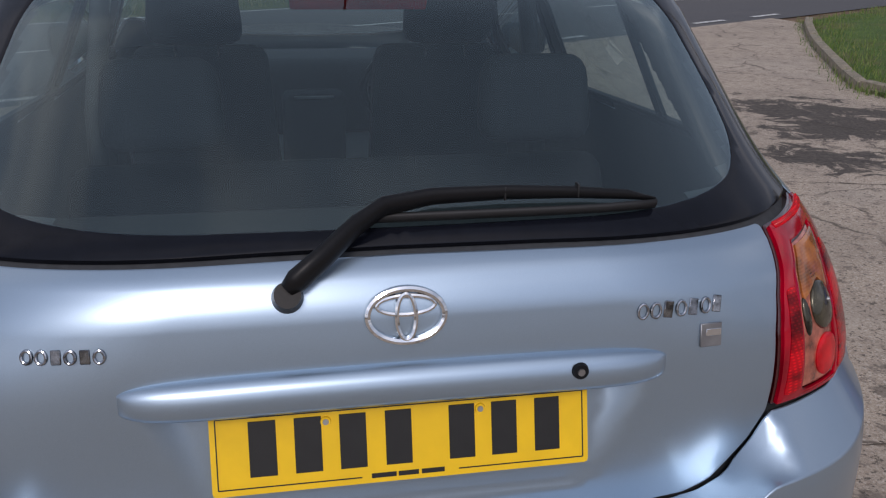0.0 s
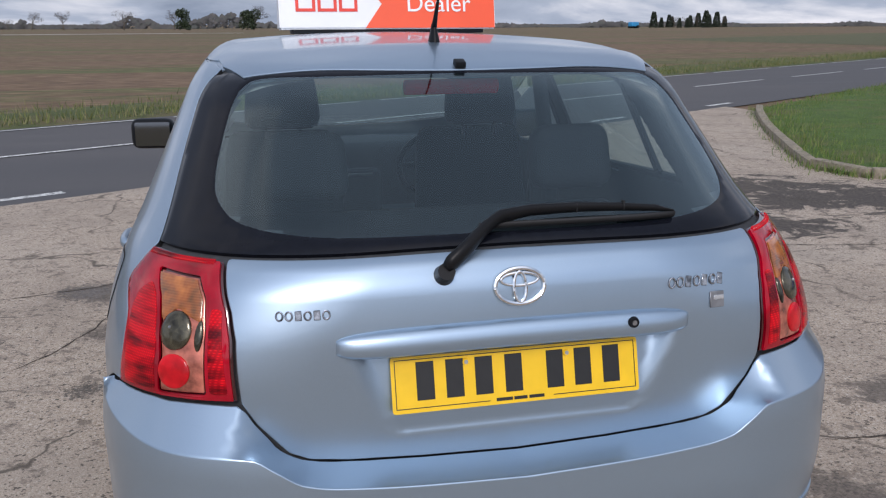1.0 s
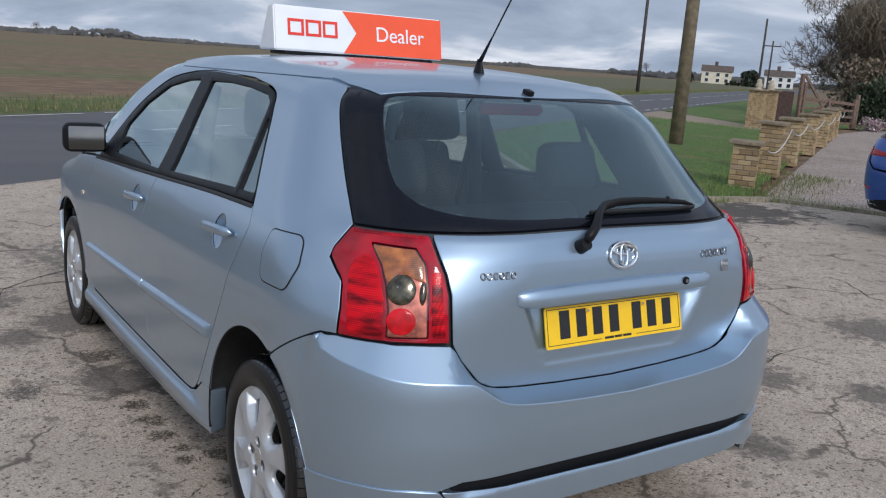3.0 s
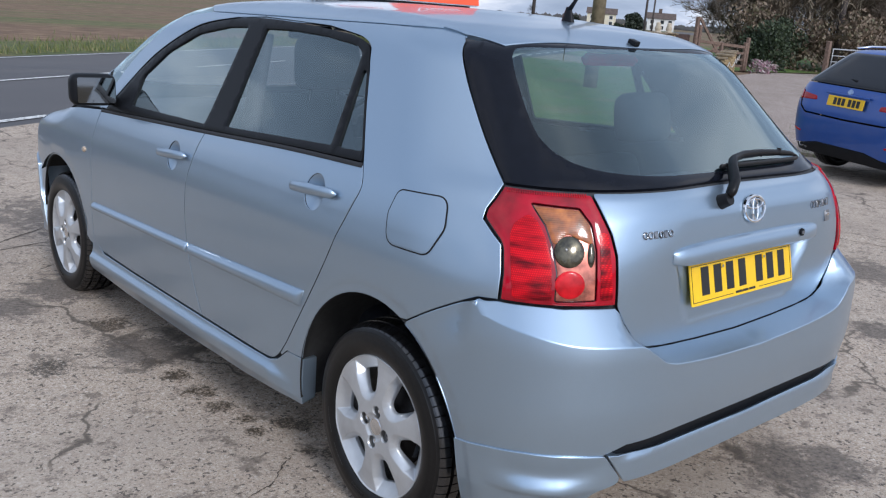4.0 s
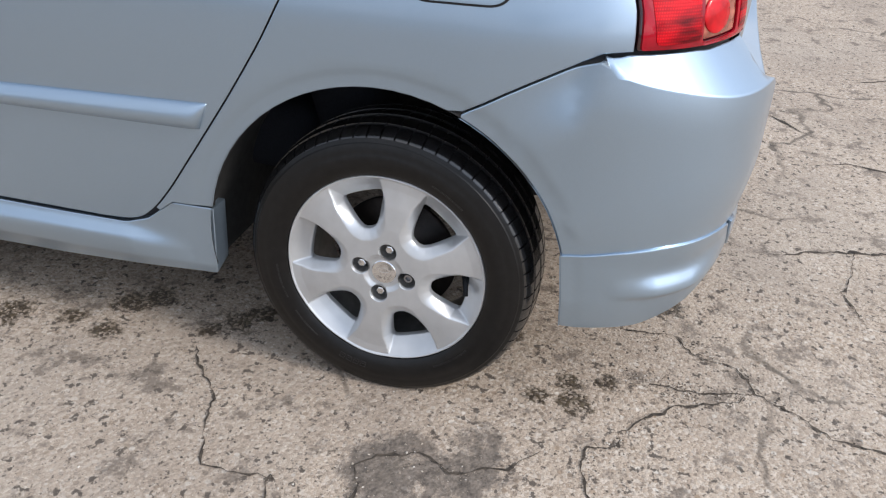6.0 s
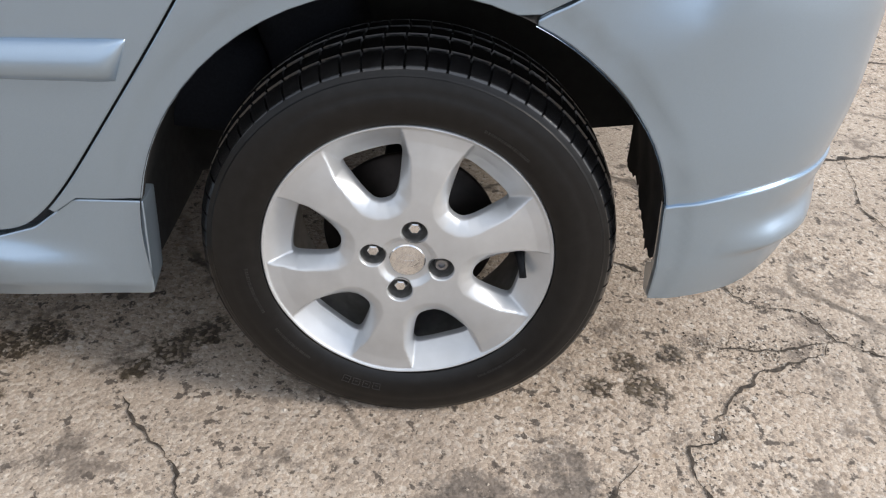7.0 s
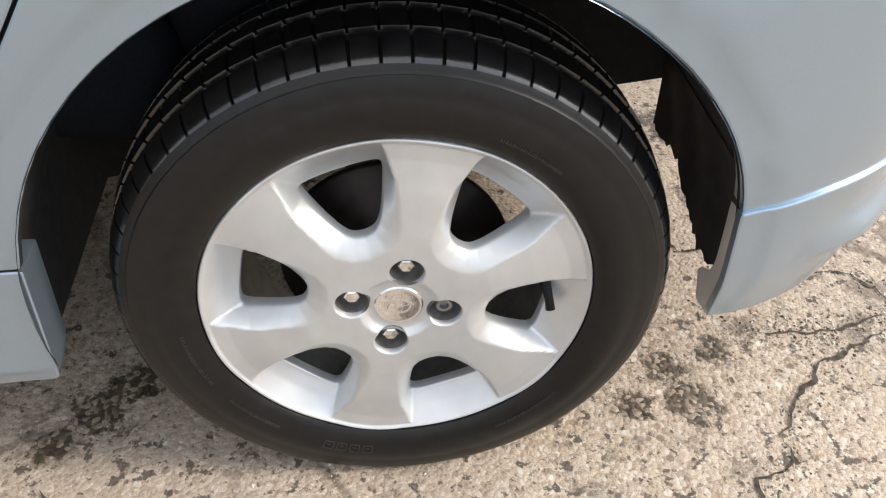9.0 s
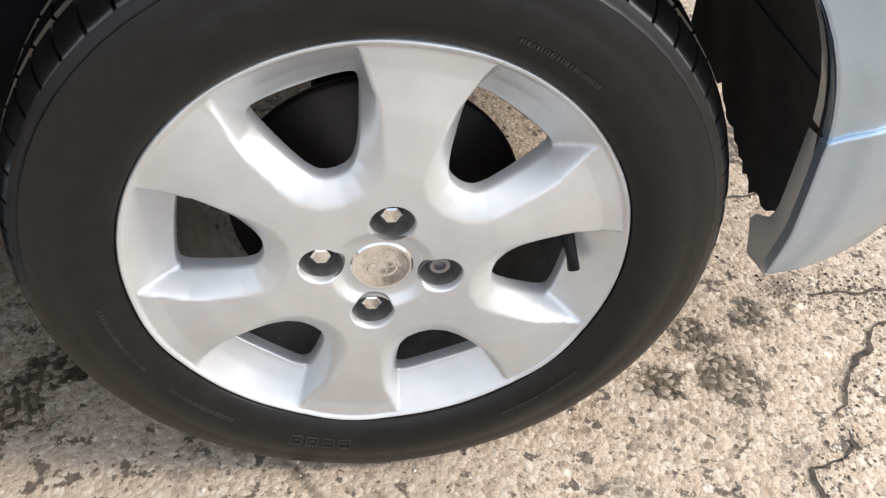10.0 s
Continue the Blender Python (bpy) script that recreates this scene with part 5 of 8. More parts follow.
# ---- door mirrors ----
MIRROR = Mat("mirror_glass", (.16, .17, .18), .03, 1.0)
MIRROR = MIRROR.m
for sgn in (-1, 1):
    root = part("door_mirror", block_bm(.185, .095, .134, .044, 5), BLACK_TRIM, car, "black door mirror housing", pose(sgn * .880, 1.975, 1.052, 0, 0, sgn * 8))
    part("mirror_glass", plate_bm(.150, .104, .004), MIRROR, root, "", pose(sgn * .880, 1.9255, 1.052, -2, 0, sgn * 8))
    v, f = sweep([(sgn * .745, 2.0, 1.000), (sgn * .79, 1.99, 1.004), (sgn * .84, 1.98, 1.012)], [.030, .022, .024], [.045, .032, .030], (0, 0, 1), 12)
    mesh_ob("mirror_arm", v, f, BLACK_TRIM, root)

# ---- front end: bonnet, windscreen, nose, lamps ----
ed = skin(np.array([2.08, 2.35, 2.6, 2.85, 3.05]), np.array([.955, .935, .905, .85, .77]))
bon = [(p[0], p[1]) for p in ed]
bon_loop = bon + [(-.55, 3.22), (-.25, 3.30), (0, 3.32), (.25, 3.30), (.55, 3.22)] + [(-x, y) for x, y in bon[::-1]] + [(.60, 2.30), (.3, 2.40), (0, 2.43), (-.3, 2.40), (-.60, 2.30)]
panel("bonnet", skin_top, divided(bon_loop, .04), PAINT, car, grid=.05, gap=.003)
wedge = skin(np.array([2.06, 2.0, 1.86, 1.68, 1.45]), np.array([.975, 1.14, 1.27, 1.37, ROOF_Z]))
ws = [(p[0], p[1]) for p in wedge]
ws_loop = ws + [(-.50, 1.62), (-.25, 1.70), (0, 1.72), (.25, 1.70), (.50, 1.62)] + [(-x, y) for x, y in ws[::-1]] + [(.60, 2.30), (.3, 2.40), (0, 2.43), (-.3, 2.40), (-.60, 2.30)]
panel("windscreen", skin_top, divided(ws_loop, .04), GLASS, car, grid=.06, depth=0, off=-.004).visible_shadow = False
nose_loop = rounded([(-.80, .20, .05), (.80, .20, .05), (.80, .60, .05), (.55, .66, .1), (-.55, .66, .1), (-.80, .60, .05)], .04)
panel("front_bumper", skin_nose, nose_loop, PAINT, car, grid=.04, depth=.03, off=.01, dark_edges=False)
panel("front_grille", skin_nose, rounded([(-.30, .67, .03), (.30, .67, .03), (.24, .77, .04), (-.24, .77, .04)], .03), BLACK_TRIM, car, grid=.03, depth=.02)
panel("air_intake", skin_nose, rounded([(-.45, .24, .03), (.45, .24, .03), (.40, .38, .04), (-.40, .38, .04)], .03), GAP, car, grid=.03, depth=.0, off=.013)
HEADLAMP = plain("headlamp_lens", (.55, .56, .58), .06, .5, 1.0, grain=30, vary=.3)
hl = rounded([(-.74, .64, .03), (-.36, .68, .03), (-.36, .76, .03), (-.70, .80, .04)], .03)
for lp in (hl, hl * np.array((-1, 1))):
    panel("headlamp", skin_nose, lp, HEADLAMP, car, grid=.03, depth=.02, off=.004)
sx = skin(np.full(4, 3.05), np.array([.36, .5, .62, .77]))
panel("wing_corner", skin, rounded([(2.99, .36, .01), (3.06, .62, .02), (3.06, .77, .01), (3.20, .70, .02), (3.22, .36, .02)], .03), PAINT, car, mirror=True, grid=.03, depth=.02)

# ---- cabin ----
def soft_block(w, d, h, bev=.04, pinch=.0):
    bm = block_bm(w, d, h, min(bev, .45 * min(w, d, h)), 4)
    for q in bm.verts:
        t = (q.co.z / h + .5)
        q.co.x *= 1 - pinch * t
    return bm


def seat(x, y, steer=False):
    back = part("front_seat", soft_block(.50, .14, .66, .06, .22), FABRIC, car, "charcoal cloth front seat", pose(x, y, .80, -14))
    part("seat_cushion", soft_block(.52, .52, .18, .07), FABRIC, back, "", pose(x, y + .30, .46, 4))
    part("headrest", soft_block(.27, .13, .20, .060, .14), FABRIC, back, "", pose(x, y - .115, 1.245, -10))
    for dx in (-.06, .06):
        v, f = sweep([(x + dx, y - .085, 1.08), (x + dx, y - .11, 1.22)], [.006, .006], [.006, .006], (1, 0, 0), 8)
        mesh_ob("headrest_post", v, f, CHROME, back)
    return back


seat(-.36, 1.10)
seat(.36, 1.10)
bench = part("rear_bench", soft_block(1.24, .16, .56, .06, .06), FABRIC, car, "charcoal cloth rear bench", pose(0, .22, .70, -18))
part("seat_cushion", soft_block(1.26, .46, .16, .06), FABRIC, bench, "", pose(0, .46, .46, 4))
for x in (-.36, .36):
    part("headrest", soft_block(.23, .12, .175, .055, .10), FABRIC, bench, "", pose(x, .075, 1.135, -10))
part("parcel_shelf", soft_block(1.20, .52, .03, .012), CABIN, car, "", pose(0, -.23, .915, 2))
part("cabin_floor", block_bm(1.40, 2.05, .04, .01), CABIN, car, "", pose(0, 1.475, .25))
part("boot_floor", block_bm(.94, .9, .04, .01), CABIN, car, "", pose(0, -.10, .47))
dash = part("dashboard", soft_block(1.44, .46, .30, .09), CABIN, car, "dark grey dashboard", pose(0, 2.06, .84))
part("centre_console", soft_block(.24, .30, .40, .04), CABIN, dash, "", pose(0, 1.90, .68))
part("silver_console_trim", block_bm(.15, .01, .012, .003), DULL_METAL, dash, "", pose(0, 1.745, .86))
v, f = revolve([(.175 + .015 * math.cos(a), .015 * math.sin(a)) for a in np.linspace(0, 2 * math.pi, 9)], 40, "z")
wm = pose(.36, 1.70, .90, -62)
sw = mesh_ob("steering_wheel", [tuple(wm @ Vector(q)) for q in v], f, BLACK_TRIM, car)
part("wheel_boss", soft_block(.15, .12, .05, .02), BLACK_TRIM, sw, "", wm)
for a in (0, 180, 270):
    part("wheel_spoke", block_bm(.10, .03, .015, .005), BLACK_TRIM, sw, "", wm @ pose(.11 * math.cos(radians(a)), .11 * math.sin(radians(a)), 0, 0, 0, a))
part("interior_mirror", soft_block(.22, .03, .06, .014), BLACK_TRIM, car, "", pose(.0, 1.68, 1.335, 8))
for sgn in (-1, 1):
    v, f = sweep([(sgn * .68, 1.06, .45), (sgn * .66, 1.04, .95), (sgn * .60, 1.02, 1.34)], [.05, .045, .04], [.03, .03, .025], (0, 1, 0), 10)
    mesh_ob("pillar_trim", v, f, CABIN, car)
    v, f = sweep([(sgn * .63, 1.03, 1.22), (sgn * .60, 1.06, 1.0), (sgn * .56, 1.12, .55)], [.022] * 3, [.002] * 3, (0, 1, 0), 8)
    mesh_ob("seat_belt", v, f, BLACK_TRIM, car)

# ---- underbody and exhaust ----
part("underbody", block_bm(1.30, 2.4, .05, .02), LINER, car, "", pose(0, 1.65, .205))
v, f = revolve([(.001, .02), (.022, .02), (.022, -.005), (.026, -.008), (.026, .14)], 24, "z")
em_ = pose(.52, -.47, .225, -86)
mesh_ob("exhaust_tip", [tuple(em_ @ Vector(q)) for q in v], f, DULL_METAL, car)
part("rear_axle", block_bm(1.2, .08, .07, .02), LINER, car, "", pose(0, 0.02, .28))

# ---- roof sign ----
TILTED = Matrix.Rotation(radians(-1.08), 4, "X")
sx0, sx1, sy, sz0, sz1 = -.350, .440, 1.045, 1.488, 1.664


def prism(x0, x1, y0, z0, z1, d0, d1, lean):
    bm = bmesh.new()
    pts = ((y0, z0), (y0 + lean, z1), (y0 + lean + d1, z1), (y0 + d0, z0))
    a = [bm.verts.new((x0, y, z)) for y, z in pts]
    b = [bm.verts.new((x1, y, z)) for y, z in pts]
    bm.faces.new(a)
    bm.faces.new(b[::-1])
    for i in range(4):
        j = (i + 1) % 4
        bm.faces.new((a[i], b[i], b[j], a[j]))
    bmesh.ops.recalc_face_normals(bm, faces=bm.faces)
    bmesh.ops.bevel(bm, geom=bm.edges[:], offset=.006, segments=2, affect="EDGES")
    return bm


LEAN_ = .03
sign = part("roof_sign", prism(sx0, sx1, sy, sz0, sz1, .17, .05, LEAN_), WHITE_PLASTIC, None, "", TILTED)
tagged(sign, "white and orange roof sign reading Dealer on the car roof", "sign")
part("sign_base", block_bm(.70, .15, .016, .004), BLACK_TRIM, sign, "", TILTED @ pose(.045, sy + .085, sz0 - .006))
FM = TILTED @ Matrix.Translation((0, sy, sz0)) @ pose(0, 0, 0, -math.degrees(math.atan2(LEAN_, sz1 - sz0)))


def decal(name, loop, mat, off=.0022):
    """A thin printed shape on the sign's face: (x, height up the face)."""
    bm = bmesh.new()
    a = [bm.verts.new((x, -off, z)) for x, z in loop]
    b = [bm.verts.new((x, -off + .0015, z)) for x, z in loop]
    bm.faces.new(a)
    for i in range(len(a)):
        j = (i + 1) % len(a)
        bm.faces.new((a[i], b[i], b[j], a[j]))
    bmesh.ops.recalc_face_normals(bm, faces=bm.faces)
    return part(name, bm, mat, sign, "", FM, smooth=False)


H_ = math.hypot(LEAN_, sz1 - sz0)
decal("orange_panel", [(-.046, .004), (sx1 - .004, .004), (sx1 - .004, H_ - .004), (-.046, H_ - .004), (.016, H_ / 2)], ORANGE)
for x0, x1 in ((-.292, -.222), (-.214, -.146), (-.138, -.072)):
    t_, z0_, z1_ = .011, .062, .128
    for q in ((x0, x0 + t_, z0_, z1_), (x1 - t_, x1, z0_, z1_), (x0 + t_, x1 - t_, z1_ - t_, z1_), (x0 + t_, x1 - t_, z0_, z0_ + t_)):
        decal("logo_shape", [(q[0], q[2]), (q[1], q[2]), (q[1], q[3]), (q[0], q[3])], RED_PRINT)
cv = bpy.data.curves.new("word", "FONT")
cv.body, cv.size, cv.extrude, cv.align_x = "Dealer", .088, .0008, "CENTER"
tmp = new("word_tmp", cv)
bpy.context.view_layer.update()
wme = bpy.data.meshes.new_from_object(tmp)
bpy.data.objects.remove(tmp)
wme.materials.clear()
wme.materials.append(WHITE_PRINT)
word = new("sign_word", wme)
word.parent = sign
word.matrix_basis = FM @ pose(.225, -.0040, .062, 90)

# ---- the blue estate car parked beyond ----
def body_b(x, y, z):
    ax = np.abs(x)
    w = lerp(z, (.15, .35, .55, .75, .88, .96, 1.02, 1.2, 1.36, 1.5), (.84, .875, .90, .90, .885, .86, .825, .735, .65, .58)) - .14 * np.maximum(y - 2.6, 0) ** 2
    b = lerp(z, (.15, .30, .50, .68, .80, .95, 1.02, 1.08, 1.2, 1.34, 1.5), (.66, .70, .735, .745, .735, .715, .695, .645, .53, .39, .25))
    roof = z - lerp(y, (-.6, -.35, 0, .6, 1.2, 1.6, 1.9, 2.5, 2.9, 3.4, 3.7), (1.37, 1.395, 1.42, 1.435, 1.425, 1.38, 1.28, 1.02, .95, .84, .70)) + .08 * ax ** 2
    front = y - 3.70 + .14 * ax ** 2 + .3 * np.maximum(z - .65, 0)
    f = smax(ax - w, (-y - b) * .92, lerp(z, (.5, .9, 1.3), (.36, .36, .40)))
    return smax(smax(f, roof, .07), front, .3)


def skin_b(s, z):
    return wrap(body_b, s, z)


def top_b(x, y):
    return top(body_b, x, y)


FLIPS[skin_b] = FLIPS[skin]
FLIPS[top_b] = 1
estate = new("estate_car")
tagged(estate, "blue estate car parked on the concrete by the gravel drive", "car")
PRIVACY = plain("dark_privacy_glass", (.008, .009, .012), .05, spec=.45)
ESTATE_RED = plain("dark_red_lamp", (.38, .006, .010), .12, coat=.3, spec=.3)
ARCB = [(float(to_s(-.9, .02 + .36 * math.cos(a))), .33 + .36 * math.sin(a)) for a in np.radians(np.linspace(-8, 188, 30))]
ARCBF = [(2.81 + .36 * math.cos(a), .33 + .36 * math.sin(a)) for a in np.radians(np.linspace(-8, 188, 30))]
BL = smooth_line([(.05, 1.0), (.8, .985), (1.6, .965), (2.3, .95)], 4)
side_b = [(-.30, .985)] + BL + [(2.7, .92), (3.1, .84), (3.35, .72), (3.35, .30)] + [(3.18, .27)] + ARCBF[1:-1] + [(2.3, .25), (.5, .25)] + ARCB[1:-1] + [(-.30, .30)]
panel("body_side", skin_b, divided(side_b, .04), BLUE, estate, mirror=True, grid=.05)
MB_ = lambda s: 2 * MID - s
tgb = [(-.50, .995), (-.52, .86), (-.52, .74), (-.60, .665), (MID, .655)]
panel("tailgate", skin_b, rounded([(s, z, .03) for s, z in tgb + [(MB_(s), z) for s, z in tgb[::-1][1:]]], .03), BLUE, estate, grid=.03)
panel("badge", skin_b, oval(MID, .945, .035, .035, 20), plain("round_badge", (.25, .35, .55), .2, .5, 1.0), estate, off=.004, grid=.02)
lampb = rounded([(-.305, .90, .02), (-.30, .80, .03), (-.515, .795, .01), (-.515, .885, .03), (-.40, .915, .04)], .02)
for lp in (lampb,):
    panel("tail_lamp", skin_b, lp, ESTATE_RED, estate, mirror=True, off=.006, grid=.02, label="dark red tail lamp")
innerb = rounded([(-.528, .80, .01), (-.528, .880, .02), (-.68, .855, .02), (-.69, .808, .01)], .02)
panel("lamp_inner", skin_b, innerb, ESTATE_RED, estate, mirror=True, off=.005, grid=.02)
cornb = [(-.302, .98), (-.302, .90), (-.40, .918), (-.515, .888), (-.515, .99)]
panel("quarter_corner", skin_b, rounded([(s, z, .01) for s, z in cornb], .02), BLUE, estate, mirror=True, grid=.03)
bmpb = [(-.302, .795), (-.515, .79), (-.53, .725), (-.605, .65), (MID, .64)]
low_b = [(MID, .355), (-.75, .355), (-.60, .315), (-.302, .27)]
full_b = bmpb + [(MB_(s), z) for s, z in bmpb[::-1][1:]] + [(MB_(s), z) for s, z in low_b[::-1]] + low_b[1:]
panel("rear_bumper", skin_b, divided(full_b, .03), BLUE, estate, grid=.035, off=.012, depth=.03)
difb = [(-.45, .285), (-.60, .310), (-.75, .350), (MID, .350), (MB_(-.75), .350), (MB_(-.60), .310), (MB_(-.45), .285), (MB_(-.50), .22), (-.50, .22)]
panel("rear_diffuser", skin_b, divided(difb, .03), BLACK_TRIM, estate, grid=.04, depth=.02)
panel("bumper_reflector", skin_b, rounded([(-.36, .47, .01), (-.36, .50, .01), (-.58, .455, .01), (-.58, .43, .01)], .02), ESTATE_RED, estate, mirror=True, off=.016, grid=.02)
winb = [(-.50, 1.005), (-.40, 1.02), (-.33, 1.10), (-.27, 1.22), (-.20, 1.33), (-.25, 1.352), (MID, 1.362)]
panel("rear_window", skin_b, rounded([(s, z, .02) for s, z in winb + [(MB_(s), z) for s, z in winb[::-1][1:]] + [(MB_(-.6), 1.003), (-.6, 1.003)]], .03), PRIVACY, estate, off=.002, grid=.035)
sideg = rounded([(-.18, 1.04, .03), (-.05, 1.30, .05), (.3, 1.345, .1), (1.1, 1.35, .1), (1.55, 1.29, .1), (2.1, 1.02, .04), (1.5, .985, .1), (.4, 1.005, .1)], .04)
panel("side_window_band", skin_b, sideg, PRIVACY, estate, mirror=True, off=.002, grid=.05)
pil = [(-.30, .99), (.05, 1.005), (.4, 1.003), (-.18, 1.035), (-.05, 1.302), (.3, 1.348), (.3, 1.362), (-.18, 1.352), (-.19, 1.33), (-.26, 1.22), (-.32, 1.10), (-.39, 1.02), (-.50, 1.0)]
panel("rear_pillar", skin_b, divided([pil[0], pil[1], pil[3], pil[4], pil[5], pil[6], pil[7], pil[8], pil[9], pil[10], pil[11], pil[12]], .03), BLUE, estate, mirror=True, grid=.03)
eb = skin_b(np.array([1.5, 1.0, .6, .3, .05, -.12]), np.full(6, 1.36))
lb = [(p[0], p[1]) for p in eb]
roofb = lb + [(-.45, -.44), (0, -.47), (.45, -.44)] + [(-x, y) for x, y in lb[::-1]] + [(.5, 1.68), (0, 1.74), (-.5, 1.68)]
panel("roof", top_b, divided(roofb, .05), BLUE, estate, grid=.06, depth=.03)
bonb = [(-.80, 2.35), (-.78, 2.9), (-.68, 3.35), (-.3, 3.6), (0, 3.64), (.3, 3.6), (.68, 3.35), (.78, 2.9), (.80, 2.35), (.5, 2.52), (0, 2.60), (-.5, 2.52)]
panel("bonnet", top_b, divided(bonb, .06), BLUE, estate, grid=.08)
scrb = [(-.64, 1.62), (-.78, 2.28), (-.5, 2.50), (0, 2.58), (.5, 2.50), (.78, 2.28), (.64, 1.62), (.5, 1.70), (0, 1.76), (-.5, 1.70)]
panel("windscreen", top_b, divided(scrb, .06), PRIVACY, estate, grid=.08)
for sgn in (-1, 1):
    pts = [tuple(top_b(np.array([sgn * .56]), np.array([y]))[0] + np.array((0, 0, .035))) for y in np.linspace(-.2, 1.4, 9)]
    v, f = sweep(pts, [.012] * 9, [.016] * 9, (0, 0, 1), 8)
    mesh_ob("roof_rail", v, f, CHROME if sgn < 0 else CHROME, estate)
    mesh_ob("wheel_arch_liner", *(lambda vf: (moved(vf[0], (0, .02, .33)), vf[1]))(revolve([(.362, sgn * .88), (.37, sgn * .80), (.37, sgn * .55), (.2, sgn * .55)], 30, "x", radians(-10), radians(190))), LINER, estate)
pm = pose(0, -.758, .835, -6)
bp = part("number_plate", plate_bm(.52, .111, .004), PLATE_YELLOW, estate, "yellow number plate with black bars", pm, smooth=False)
for x in (-.15, -.09, -.03, .06, .12, .18):
    part("plate_character", block_bm(.044, .0016, .076, .0004, 1), PLATE_BLACK, bp, "", pm @ pose(x, -.0048, 0), smooth=False)
part("tailgate_strip", block_bm(.62, .02, .022, .008, 2), BLUE, estate, "", pose(0, -.748, .912))
v, f = sweep([(.0, -.655, 1.06), (-.10, -.64, 1.075), (-.30, -.615, 1.085)], [.022, .012, .006], [.016, .010, .005], (0, 0, 1), 8)
mesh_ob("rear_wiper", v, f, BLACK_TRIM, estate)
for x in (-.60, -.52):
    v, f = revolve([(.001, .03), (.032, .03), (.034, 0), (.038, -.004), (.038, .12)], 20, "z")
    m_e = pose(x, -.69, .30, -90)
    mesh_ob("exhaust_tip", [tuple(m_e @ Vector(q)) for q in v], f, CHROME, estate)
part("underbody", block_bm(1.45, 3.6, .10, .03), LINER, estate, "", pose(0, 1.4, .26))
part("cabin_mass", block_bm(1.2, 2.6, .6, .2, 3), GAP, estate, "", pose(0, .95, .80))
bm = bmesh.new()
bmesh.ops.create_cone(bm, cap_ends=True, segments=12, radius1=.05, radius2=.01, depth=.09)
part("roof_fin", bm, BLUE, estate, "", pose(0, -.05, 1.45) @ Matrix.Diagonal((.5, 1.4, 1, 1)))
for sgn in (-1, 1):
    part("door_mirror", block_bm(.20, .10, .13, .04, 3), BLUE, estate, "", pose(sgn * .97, 2.05, 1.02))
for x, y in ((-.80, .02), (-.80, 2.81), (.80, .02), (.80, 2.81)):
    c = copy_thing(wheel, pose(x, y, .297, 0, 0, 0 if x < 0 else 180))
    c.parent = estate
E0 = (8.07, 2.38)
estate.matrix_basis = pose(E0[0], E0[1], -math.tan(radians(1.08)) * E0[1] - .004, -.45, .98, -110.8)

# ---- ground ----
SLOPE = math.tan(radians(1.08))
ROAD_A = math.atan(.625)
RU, RN = Vector((math.cos(ROAD_A), math.sin(ROAD_A))), Vector((-math.sin(ROAD_A), math.cos(ROAD_A)))


def gz(x, y):
    return -SLOPE * min(7.0, max(-6.0, y))


def along(out, vec):
    """A coordinate of a material turned to the road's direction."""
    mp = out.n.new("ShaderNodeMapping")
    mp.inputs["Rotation"].default_value = (0, 0, -ROAD_A)
    mp.inputs["Scale"].default_value = vec
    out.l.new(out.co, mp.inputs[0])
    return mp.outputs[0]


def spots(m, centres):
    """The largest of 1 - distance / radius over a few places on the ground."""
    total = None
    for x, y, r in centres:
        d = m.n.new("ShaderNodeVectorMath")
        d.operation = "DISTANCE"
        d.inputs[1].default_value = (x, y, gz(x, y))
        m.l.new(m.co, d.inputs[0])
        k = m.math("SUBTRACT", 1.0, m.math("DIVIDE", d.outputs["Value"], r))
        total = k if total is None else m.math("MAXIMUM", total, k)
    return total


